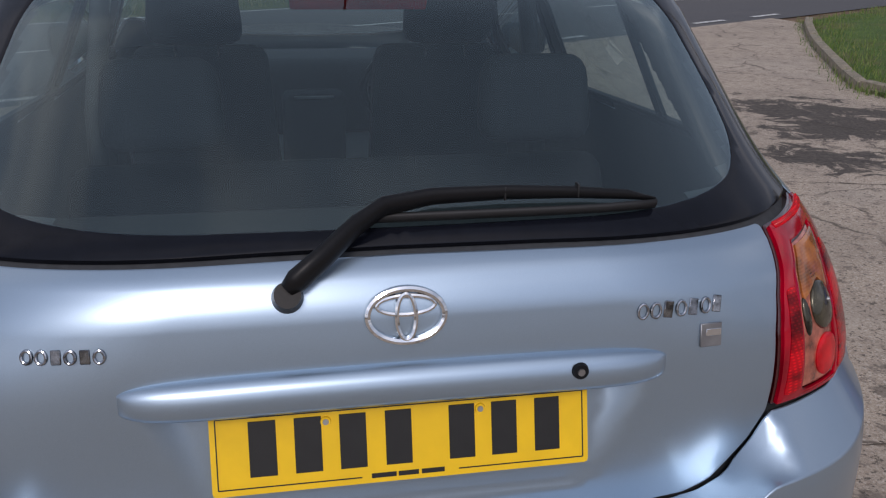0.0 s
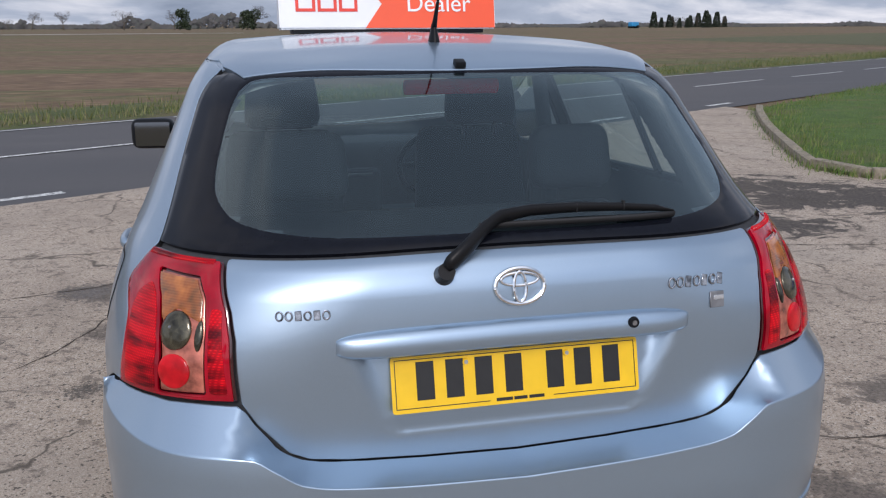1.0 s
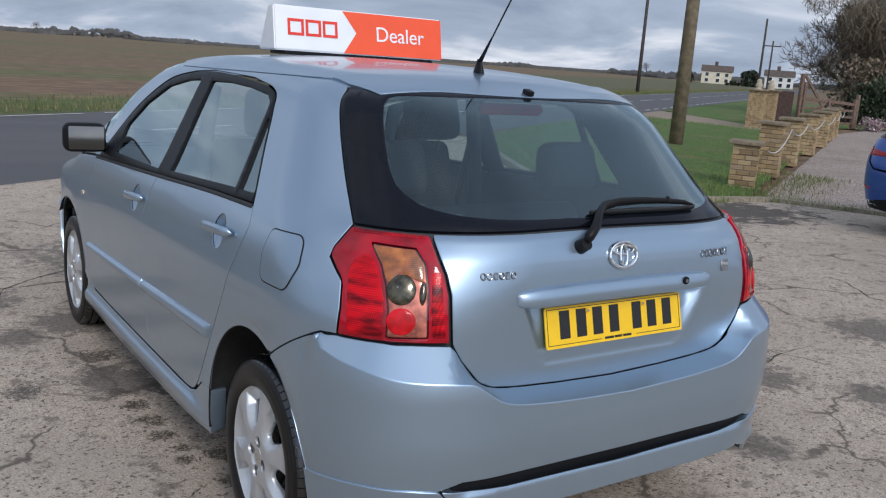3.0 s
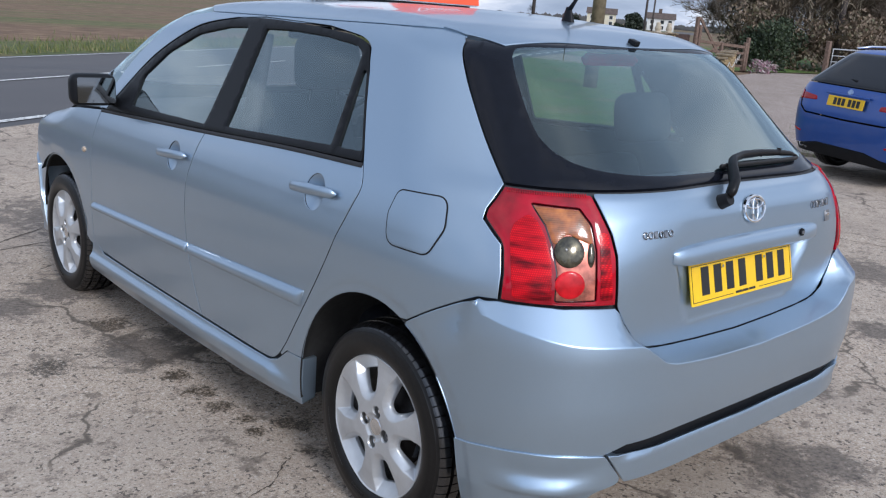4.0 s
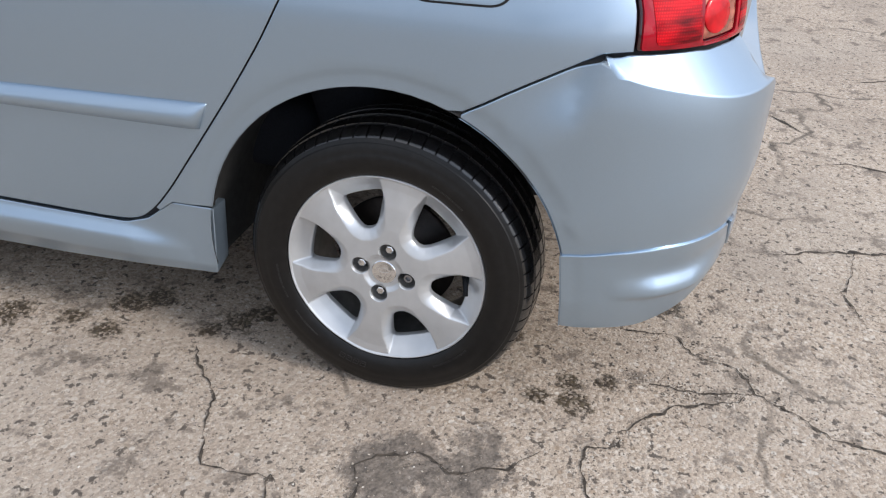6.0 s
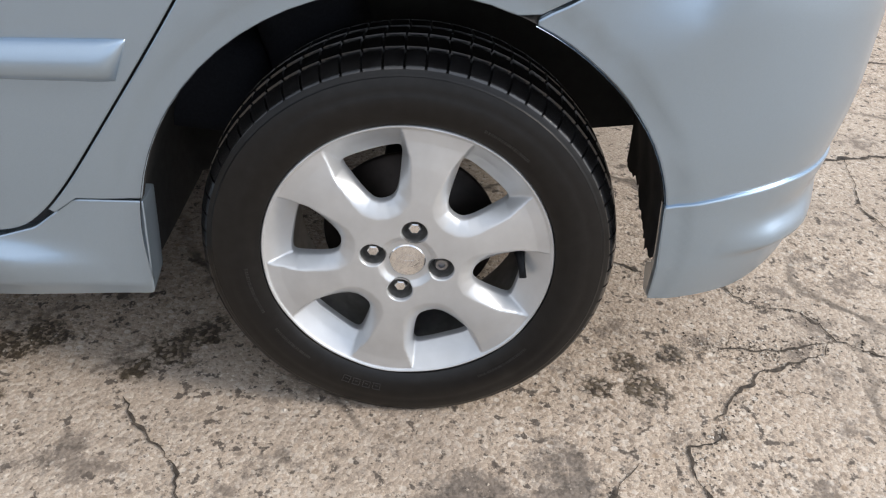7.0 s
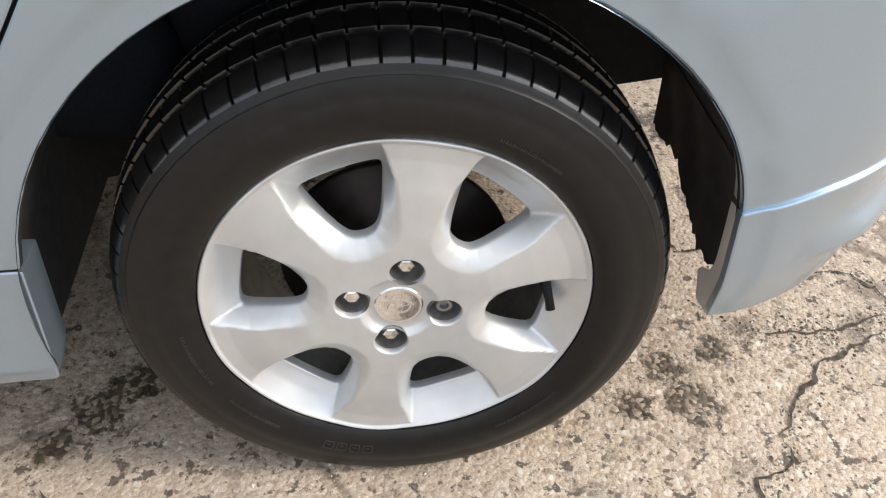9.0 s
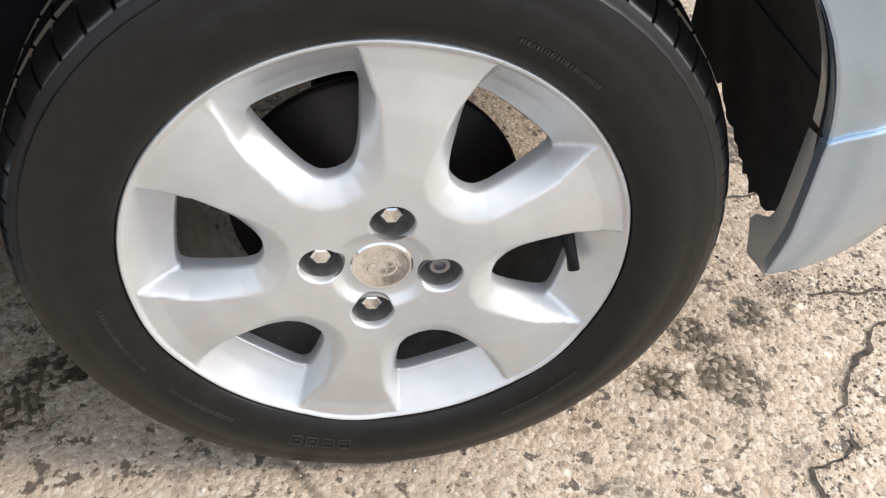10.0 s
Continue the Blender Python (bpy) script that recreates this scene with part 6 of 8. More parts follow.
def concrete():
    m = Mat("worn_aggregate_concrete", (.4, .33, .26), .85)
    v = m.n.new("ShaderNodeTexVoronoi")
    v.inputs["Scale"].default_value = 140
    m.l.new(m.co, v.inputs["Vector"])
    sepc = m.n.new("ShaderNodeSeparateColor")
    m.l.new(v.outputs["Color"], sepc.inputs[0])
    stone = m.ramp(sepc.outputs[0], (0.0, (.20, .155, .115)), (.18, (.36, .285, .215)), (.62, (.47, .385, .30)), (.93, (.60, .53, .45)), (1.0, (.10, .085, .07)))
    fine = m.noise(420, 3)
    v2 = m.n.new("ShaderNodeTexVoronoi")
    v2.inputs["Scale"].default_value = 62
    m.l.new(m.co, v2.inputs["Vector"])
    sep2 = m.n.new("ShaderNodeSeparateColor")
    m.l.new(v2.outputs["Color"], sep2.inputs[0])
    pebble = m.math("MULTIPLY", m.ramp(v2.outputs["Distance"], (.30, 1.0), (.42, 0.0)), m.ramp(sep2.outputs[1], (.55, 0.0), (.62, .85)))
    base = m.mix(.42, stone, m.ramp(fine, (.34, (.20, .15, .11)), (.66, (.68, .555, .435))))
    base = m.mix(pebble, base, m.ramp(sep2.outputs[0], (0.0, (.14, .11, .085)), (.3, (.30, .22, .15)), (.6, (.50, .42, .34)), (1.0, (.66, .60, .52))))
    patch = m.noise(1.1, 6, .62, distort=.6)
    base = m.mix(m.ramp(patch, (.46, 0.0), (.64, .50)), base, (.27, .220, .175))
    pale = m.noise(.55, 5, .6)
    base = m.mix(m.ramp(pale, (.52, 0.0), (.72, .35)), base, (.55, .48, .40))
    pits = m.noise(46, 4, .6)
    base = m.mix(m.ramp(pits, (.590, 0.0), (.635, .9)), base, (.075, .060, .048))
    chips = m.noise(115, 3, .6)
    base = m.mix(m.ramp(chips, (.62, 0.0), (.66, .8)), base, (.10, .08, .062))
    base = m.mix(m.ramp(chips, (.33, .6), (.37, 0.0)), base, (.64, .56, .46))
    grit = m.noise(9.0, 8, .75)
    base = m.mix(m.ramp(grit, (.545, 0.0), (.62, .75)), base, (.15, .12, .095))
    # damp oil drips beside and behind the wheel
    wet = spots(m, ((-.74, .45, .05), (-.69, .40, .07), (-.63, .36, .06), (-.73, -.32, .045), (-.66, -.385, .05), (-.64, -.46, .05), (-.73, -.40, .065), (-.70, .68, .06), (-.82, .67, .05), (-.80, .77, .055), (-.66, .63, .06), (-.86, 1.46, .09), (-.84, 1.27, .085), (-.83, 1.08, .09), (-.83, .92, .075), (-.53, -.23, .05), (-.28, -.57, .07), (-.04, -.57, .10), (-1.37, .15, .07), (-1.31, .29, .06), (-1.46, 3.24, .26), (-.89, 1.68, .11), (-.85, 1.97, .15), (-1.22, 1.60, .13)))
    rag = m.noise(34, 8, .74)
    mask = m.ramp(m.math("ADD", m.math("MULTIPLY", wet, .85), m.math("MULTIPLY", m.math("SUBTRACT", rag, .5), 2.1)), (.22, 0.0), (.42, .9))
    mask = m.math("MULTIPLY", mask, m.ramp(sepc.outputs[2], (.60, 1.0), (.80, .35)))
    base = m.mix(mask, base, m.ramp(m.noise(90, 3), (.40, (.022, .014, .007)), (.68, (.090, .066, .036))))
    big = spots(m, ((.62, -.52, .26), (.50, -.60, .22), (1.33, .05, .24), (.72, -.62, .24), (-1.06, -.10, .17), (-.98, -.24, .12), (-1.15, 2.4, .25), (2.1, .75, .26), (-.2, 4.2, 1.0), (2.1, .35, .30), (1.3, -.2, .22), (-.85, 2.6, .34), (-.83, 1.6, .30), (-1.25, 3.2, .4), (3.6, .6, .5), (2.4, -.1, .30), (-1.9, 2.2, .4), (-2.4, 3.4, .5)))
    rag2 = m.noise(11.0, 10, .78, distort=.4)
    mask2 = m.ramp(m.math("ADD", m.math("MULTIPLY", big, .6), m.math("MULTIPLY", m.math("SUBTRACT", rag2, .5), 1.7)), (.14, 0.0), (.34, .86))
    base = m.mix(mask2, base, m.ramp(m.noise(60, 4, .7), (.35, (.06, .05, .042)), (.65, (.20, .165, .135))))
    # wet black mud in the ruts of the lane's mouth
    mud = spots(m, ((5.2, 4.7, 1.3), (4.6, 5.6, 1.1), (7.2, 4.5, 1.5), (4.4, 4.8, 1.0), (4.7, 5.1, 1.3), (3.7, 3.9, .7), (6.3, 4.6, 1.3)))
    rut = m.noise(3.4, 10, .76, distort=.6)
    mask3 = m.ramp(m.math("ADD", m.math("MULTIPLY", mud, .75), m.math("MULTIPLY", m.math("SUBTRACT", rut, .5), 2.6)), (.27, 0.0), (.40, .92))
    base = m.mix(mask3, base, m.ramp(m.noise(34, 5, .7), (.38, (.018, .015, .013)), (.70, (.11, .09, .075))))
    # hairline crazing, wandering with the noise
    wob = m.n.new("ShaderNodeTexNoise")
    wob.inputs["Scale"].default_value, wob.inputs["Detail"].default_value = 3.0, 6
    m.l.new(m.co, wob.inputs["Vector"])
    shift = m.n.new("ShaderNodeVectorMath"); shift.operation = "MULTIPLY_ADD"
    shift.inputs[1].default_value = (.55, .55, 0)
    m.l.new(wob.outputs["Color"], shift.inputs[0]); m.l.new(m.co, shift.inputs[2])
    craze = m.n.new("ShaderNodeTexVoronoi"); craze.feature = "DISTANCE_TO_EDGE"
    craze.inputs["Scale"].default_value = .85
    m.l.new(shift.outputs[0], craze.inputs["Vector"])
    hair = m.math("MULTIPLY", m.ramp(craze.outputs["Distance"], (.004, 1.0), (.013, 0.0)), m.ramp(m.noise(1.7, 4, .6), (.42, 0.0), (.55, .85)))
    base = m.mix(hair, base, (.09, .072, .055))
    m.color(base)
    m.rough(m.ramp(mask, (.0, .88), (1.0, .45)))
    rel = m.math("ADD", m.math("MULTIPLY", v.outputs["Distance"], -.8), m.math("ADD", m.math("MULTIPLY", fine, .4), m.math("MULTIPLY", m.ramp(pits, (.60, 0.0), (.66, -1.0)), .8)))
    m.bump(rel, .42, .005)
    return m.m


def field():
    m = Mat("stubble_field", (.14, .1, .06), .95)
    a, b, c = (m.n.new("ShaderNodeTexNoise") for _ in range(3))
    for t, s, vec in ((a, 1.0, (.012, .16, 1)), (b, 1.0, (.08, .9, 1)), (c, 1.0, (1.1, 3.4, 1))):
        t.inputs["Scale"].default_value, t.inputs["Detail"].default_value, t.inputs["Roughness"].default_value = s, 6, .65
        m.l.new(along(m, vec), t.inputs["Vector"])
    soil = m.ramp(c.outputs["Fac"], (.30, (.070, .040, .023)), (.52, (.165, .100, .056)), (.72, (.30, .21, .125)))
    green = m.ramp(c.outputs["Fac"], (.3, (.040, .058, .014)), (.7, (.14, .155, .045)))
    k = m.math("ADD", m.math("MULTIPLY", a.outputs["Fac"], .55), m.math("MULTIPLY", b.outputs["Fac"], .45))
    m.color(m.mix(m.ramp(k, (.485, 0.0), (.57, .85)), soil, green))
    m.bump(c.outputs["Fac"], .8, .08)
    return m.m


def asphalt():
    m = Mat("road_asphalt", (.07, .07, .072), .8)
    t = m.n.new("ShaderNodeTexNoise")
    t.inputs["Scale"].default_value, t.inputs["Detail"].default_value = 1.0, 5
    m.l.new(along(m, (.05, .9, 1)), t.inputs["Vector"])
    f = m.noise(120, 3)
    w = m.ramp(t.outputs["Fac"], (.35, (.055, .052, .053)), (.65, (.095, .09, .09)))
    m.color(m.mix(m.ramp(f, (.35, 0.0), (.75, .5)), w, (.12, .115, .114)))
    m.rough(m.ramp(t.outputs["Fac"], (.3, .62), (.7, .85)))
    m.bump(f, .3, .004)
    return m.m


def turf(name, a, b, c):
    m = Mat(name, a, .9)
    f, g = m.noise(2.2, 6, .65), m.noise(55, 4, .7)
    m.color(m.mix(m.ramp(m.noise(.8, 4, .6), (.50, 0.0), (.66, .75)), m.ramp(m.math("ADD", m.math("MULTIPLY", f, .5), m.math("MULTIPLY", g, .5)), (.32, a), (.66, b)), c))
    m.bump(g, .8, .03)
    return m.m


CONCRETE = concrete()
FIELD = field()
ASPHALT = asphalt()
GRASS = turf("mown_turf", (.035, .075, .012), (.11, .185, .03), (.15, .13, .05))
VERGE = turf("rough_verge_turf", (.035, .055, .014), (.13, .15, .045), (.16, .12, .06))
GRAVEL = Mat("pinkish_gravel", (.3, .24, .2), .9)
gv = GRAVEL.n.new("ShaderNodeTexVoronoi")
gv.inputs["Scale"].default_value = 45
GRAVEL.l.new(GRAVEL.co, gv.inputs["Vector"])
gs_ = GRAVEL.n.new("ShaderNodeSeparateColor")
GRAVEL.l.new(gv.outputs["Color"], gs_.inputs[0])
GRAVEL.color(GRAVEL.mix(GRAVEL.ramp(GRAVEL.noise(.7, 5), (.45, 0.0), (.7, .6)), GRAVEL.ramp(gs_.outputs[0], (0, (.17, .13, .105)), (.5, (.33, .26, .22)), (1, (.50, .43, .38))), (.22, .18, .14)))
GRAVEL.bump(gv.outputs["Distance"], .7, .02)
GRAVEL = GRAVEL.m
ROAD_PAINT = Mat("worn_road_paint", (.7, .7, .68), .6)
ROAD_PAINT.color(ROAD_PAINT.ramp(ROAD_PAINT.noise(14, 6, .7), (.38, (.18, .175, .17)), (.52, (.66, .66, .63))))
ROAD_PAINT = ROAD_PAINT.m
KERB = plain("weathered_kerb_concrete", (.27, .23, .17), .9, grain=18, vary=.35, bump=.4)


def sheet(name, xs, ys, mat, lift=0.0):
    v = [(x, y, gz(x, y) + lift) for x in xs for y in ys]
    n = len(ys)
    f = [(i * n + j, (i + 1) * n + j, (i + 1) * n + j + 1, i * n + j + 1) for i in range(len(xs) - 1) for j in range(n - 1)]
    return tagged(mesh_ob(name, v, f, mat), kind="structure")


far = [-3000, -1000, -300, -100, -40, -20, -12, -8, -6, -4, -2, 0, 2, 4, 6, 7, 8, 12, 20, 40, 100, 300, 1000, 3000]
sheet("ground", far, far, FIELD, -.03)


def flat(name, loop, mat, lift, hump=0.0, step=1.0, kind="structure"):
    loop = np.asarray(loop, float)
    lo, hi = loop.min(0), loop.max(0)
    g = np.array([(x, y) for y in np.r_[np.arange(lo[1], hi[1], step), [v for v in (-6, 7) if lo[1] < v < hi[1]]] for x in np.arange(lo[0], hi[0], step)]).reshape(-1, 2)
    g = g[in_loop(g, inset(loop, step * .3))]
    pts = np.concatenate([loop, g])
    v2, _, tris, _, _, _ = delaunay_2d_cdt([Vector(p) for p in pts], [(i, (i + 1) % len(loop)) for i in range(len(loop))], [], 1, 1e-6)
    vv = np.array([tuple(p) for p in v2])
    edge_d = np.min(np.linalg.norm(vv[:, None] - loop[None], axis=2), axis=1)
    v = [(p[0], p[1], gz(*p) + lift + hump * min(1.0, e / 1.2) * (1 + .5 * noise.noise((p[0] * .8, p[1] * .8, 0)))) for p, e in zip(vv, edge_d)]
    return tagged(mesh_ob(name, v, tris, mat), kind=kind)


def road_pt(u, n):
    """A place u metres along the road and n across it from its middle."""
    p = Vector((0, 12.1)) + RU * u + RN * n
    return (p.x, p.y)


flat("yard", divided([(-16, -14), (18, -14), (18, -2), (9.6, 1.6), (9.1, 3.4), (8.4, 5.2), (7.6, 5.9), (9.2, 12.6), road_pt(8.6, -3.35), road_pt(-28, -3.35)], .8), CONCRETE, 0.0, step=1.2)
flat("road", divided([road_pt(-90, -3.42), road_pt(260, -3.42), road_pt(260, 3.3), road_pt(-90, 3.3)], 3.0), ASPHALT, -.012, step=3.0)
KERB_LINE = smooth_line([(9.3, 13.0), (8.72, 12.1), (7.6, 10.1), (6.45, 7.8), (5.93, 6.7), (5.85, 6.05), (6.12, 5.66), (6.7, 5.42), (7.45, 5.27), (8.3, 5.22), (8.75, 4.7), (9.1, 3.5), (9.5, 2.0), (9.9, .6)], 8)
island = [p for p in KERB_LINE if p[1] > 5.3 or p[0] < 8.2]
island = [tuple(p) for p in island] + [(8.9, 5.6), (9.6, 6.1), (22.8, 13.9), (23.2, 16.2), road_pt(24.0, -3.6), road_pt(16, -3.55)]
flat("grass_island", divided(island, .4), GRASS, .035, .06, .5)
flat("gravel_drive", divided([(8.5, 5.2), (9.15, 3.5), (9.9, .6), (12, -2), (32, -8), (52, 4), (40, 17), (31.5, 17.6), (25.5, 15.4), (22.9, 13.6), (9.6, 5.9)], 1.0), GRAVEL, .004, step=2.0)
flat("drive_apron", divided([(23.4, 15.9), (25.2, 16.6), road_pt(31.5, -3.5), road_pt(24.3, -3.5)], 1.0), plain("tan_gravel_apron", (.25, .20, .145), .95, grain=12, vary=.3), -.002, step=2.0)
flat("far_verge", divided([road_pt(-90, 3.2), road_pt(260, 3.2), road_pt(260, 6.4), road_pt(-90, 6.4)], 2.5), VERGE, -.015, .10, 2.0)
flat("near_verge", divided([(25.5, 18.4), (38, 17.8), (60, 30), road_pt(75, -3.5), road_pt(32.0, -3.5)], 2.0), GRASS, .0, .06, 2.0)
flat("far_green_field", divided([road_pt(60, 8), road_pt(260, 8), road_pt(260, 40), road_pt(75, 40)], 6.0), turf("green_crop", (.060, .066, .028), (.12, .122, .05), (.15, .105, .06)), -.02, step=12)

# road markings
def dash(u0, u1, n, w=.11):
    c = [road_pt(u0, n - w / 2), road_pt(u1, n - w / 2), road_pt(u1, n + w / 2), road_pt(u0, n + w / 2)]
    return tagged(mesh_ob("road_marking", [(x, y, gz(x, y) - .008 + .006) for x, y in c], [(0, 1, 2, 3)], ROAD_PAINT, smooth=False), kind="structure")


for k in range(-8, 24):
    dash(k * 6.0 - 4.6, k * 6.0 - .6, 0.02)
for k in range(-12, 40):
    if not (9.5 < k * 2.0 < 23):
        dash(k * 2.0 + .5, k * 2.0 + 1.5, -3.0, .13)
for k in range(-10, 30):
    dash(k * 5.0, k * 5.0 + 4.4, 3.0, .09)

# kerb: each edging stone its own piece
kerb = new("kerb")
tagged(kerb, kind="structure")
kp = divided(KERB_LINE, .05, closed=False)
acc, last, pieces = 0.0, 0, []
for i in range(1, len(kp)):
    acc += float(np.linalg.norm(kp[i] - kp[i - 1]))
    if acc > .88:
        pieces.append((kp[last], kp[i])); last, acc = i, 0.0
rnd = random.Random(7)
for a, b in pieces:
    c, d = (a + b) / 2, b - a
    L = float(np.linalg.norm(d)) - .012
    bm = block_bm(L, .13, .16, .018, 2)
    hgt = .05 if c[1] > 5.4 else .0
    o = part("kerb_stone", bm, KERB, kerb, "", None)
    o.matrix_basis = pose(c[0], c[1], gz(*c) - .025 + hgt + rnd.uniform(-.008, .008), rnd.uniform(-2, 2), 0, math.degrees(math.atan2(d[1], d[0])))

# cracks in the slab: narrow open joints filled with dark grit
GRIT = plain("crack_grit", (.062, .049, .037), .95, grain=70, vary=.75, bump=.5)
CRACKS = (
    ((-.30, -.33), (-.36, -.39), (-.43, -.47), (-.41, -.60), (-.47, -.665), (-.49, -.745), (-.56, -.795), (-.605, -.885), (-.66, -.94), (-.70, -1.1), (-.74, -1.3), (-.85, -1.6)),
    ((-.57, -.78), (-.64, -.68), (-.685, -.62), (-.75, -.57), (-.80, -.52), (-.85, -.515), (-.865, -.45), (-.94, -.45), (-1.0, -.47), (-1.08, -.53)),
    ((-.61, -.50), (-.61, -.58), (-.62, -.65), (-.58, -.77)),
    ((-.81, .45), (-.91, .37), (-.97, .33), (-1.05, .30), (-1.13, .25), (-1.11, .10), (-1.20, .08), (-1.26, .03), (-1.22, -.02), (-1.12, -.04), (-1.06, -.03), (-.99, -.13), (-1.02, -.20), (-.97, -.30), (-.90, -.36)),
    ((.10, -.84), (.16, -.94), (.18, -1.07), (.20, -1.18), (.23, -1.28), (.31, -1.44), (.33, -1.7)),
    ((.19, -1.08), (.06, -1.05), (-.05, -1.01), (-.12, -1.04), (-.20, -1.05)),
    ((.80, -1.0), (.87, -1.14), (.84, -1.28), (.92, -1.44), (.90, -1.7)),
    ((1.80, -1.2), (1.93, -1.47), (2.0, -1.6), (2.08, -1.81)),
    ((3.2, 2.32), (3.46, 2.30), (3.71, 2.23), (3.75, 1.96), (4.1, 1.7), (4.5, 1.2)),
    ((1.5, .42), (1.7, .39), (2.0, .35), (2.44, .56), (2.9, .62)),
    ((-1.6, 1.9), (-1.44, 2.12), (-1.3, 2.47), (-1.06, 3.4), (-.84, 3.65), (-.4, 4.0)),
    ((-2.2, 3.1), (-1.5, 3.32), (-1.22, 3.45), (-.85, 3.49), (-.3, 3.6)),
    ((4.75, 1.86), (4.76, 1.58), (4.43, 1.19), (4.5, .6), (4.1, -.2)),
    ((3.6, 5.9), (4.07, 5.57), (4.66, 4.52), (5.3, 4.1), (6.4, 3.9)),
    ((2.4, 3.1), (3.0, 3.3), (3.9, 3.1), (5.0, 3.2), (6.5, 2.7)),
    ((-2.4, .9), (-2.1, .5), (-1.9, .55), (-1.6, .35), (-1.45, -.1), (-1.5, -.5)),
    ((1.0, -1.1), (1.5, -.7), (2.2, -.6), (2.9, -.9)),
)
rnd = random.Random(3)
for line in CRACKS:
    pts = divided(line, .012 if min(abs(p[0]) + abs(p[1]) for p in line) < 1.6 else .04, closed=False)
    v, f = [], []
    wmax = .0034 if np.ptp(pts) < 1.9 else .007
    off = np.cumsum(np.array([rnd.gauss(0, .006) for _ in pts])) * .6
    off -= np.linspace(off[0], off[-1], len(off))
    for i, p in enumerate(pts):
        d = pts[min(i + 1, len(pts) - 1)] - pts[max(i - 1, 0)]
        nn = np.array((-d[1], d[0])) / max(1e-6, np.linalg.norm(d))
        w = wmax * (.12 + abs(noise.noise((p[0] * 17, p[1] * 17, 3))) * 1.5 + 1.6 * max(0, noise.noise((p[0] * 41, p[1] * 41, 8)))) * min(1, (min(i, len(pts) - 1 - i) + 1) / 8)
        c = p + nn * off[i]
        for sgn, k in ((-1, rnd.uniform(.7, 1.3)), (1, rnd.uniform(.7, 1.3))):
            q = c + nn * sgn * w * k
            v.append((q[0], q[1], gz(*q) + .0022))
    for i in range(len(pts) - 1):
        f.append((2 * i, 2 * i + 2, 2 * i + 3, 2 * i + 1))
    tagged(mesh_ob("slab_crack", v, f, GRIT, smooth=False), kind="structure")

# loose grit on the slab beside the wheel
STONE = Mat("loose_grit", (.3, .25, .2), .9)
geo = STONE.n.new("ShaderNodeNewGeometry")
STONE.color(STONE.ramp(geo.outputs["Random Per Island"], (0, (.05, .042, .035)), (.35, (.20, .16, .12)), (.8, (.42, .36, .29)), (1, (.60, .56, .50))))
STONE = STONE.m
rnd = random.Random(12)
v, f = [], []
for _ in range(5200):
    x, y = rnd.uniform(-2.6, .9), rnd.gauss(-.2, .9)
    if rnd.random() < .35:
        ln = CRACKS[rnd.randrange(4)]
        k = rnd.randrange(len(ln) - 1)
        t = rnd.random()
        x, y = (ln[k][j] * (1 - t) + ln[k + 1][j] * t + rnd.gauss(0, .018) for j in (0, 1))
    r = .0012 + .0022 * rnd.random() ** 3
    b0 = len(v)
    for k in range(5):
        a = k * 1.2566 + rnd.random()
        v.append((x + r * math.cos(a) * rnd.uniform(.7, 1.3), y + r * math.sin(a) * rnd.uniform(.7, 1.3), gz(x, y) + .0005))
    v.append((x, y, gz(x, y) + r * rnd.uniform(.7, 1.2)))
    f += [(b0 + k, b0 + (k + 1) % 5, b0 + 5) for k in range(5)]
tagged(mesh_ob("loose_grit", v, f, STONE, smooth=False), "fine loose grit scattered over the concrete", "gravel", kind="stuff")


# ---- grass blades ----
def blades(name, mat, n, place, h0, h1, label, width=.006):
    rnd = random.Random(len(name))
    v, f = [], []
    for _ in range(n):
        x, y, z = place(rnd)
        h = rnd.uniform(h0, h1)
        a = rnd.uniform(0, 6.28)
        lean = rnd.uniform(.1, .6) * h
        wx, wy = math.cos(a) * width, math.sin(a) * width
        b = rnd.uniform(0, 6.28)
        b0 = len(v)
        v += [(x - wx, y - wy, z - .01), (x + wx, y + wy, z - .01), (x + math.cos(b) * lean, y + math.sin(b) * lean, z + h)]
        f.append((b0, b0 + 1, b0 + 2))
    return tagged(mesh_ob(name, v, f, mat, smooth=False), label, "grass", kind="stuff")


def blade_mat(name, *cols):
    m = Mat(name, cols[0], .7)
    g = m.n.new("ShaderNodeNewGeometry")
    m.color(m.ramp(g.outputs["Random Per Island"], *[(i / (len(cols) - 1), c) for i, c in enumerate(cols)]))
    m.b.inputs["Subsurface Weight"].default_value = 0
    return m.m


BLADE = blade_mat("grass_blade", (.045, .09, .016), (.10, .175, .03), (.15, .225, .045), (.22, .21, .08))
BLADE_DRY = blade_mat("dry_grass_blade", (.06, .085, .02), (.11, .14, .035), (.17, .18, .06), (.24, .20, .10))
isl = np.array(island)


lawn_rng = np.random.default_rng(5)
cand = lawn_rng.uniform((5.7, 5.2), (24, 24), (160000, 2))
cand = cand[lawn_rng.random(160000) < 6.7 / (3 + np.hypot(cand[:, 0], cand[:, 1]) * .5)]
cand = cand[in_loop(cand, isl)]


def in_island(r):
    x, y = cand[r.randrange(len(cand))] + (r.gauss(0, .03), r.gauss(0, .03))
    return float(x), float(y), gz(x, y) + .06


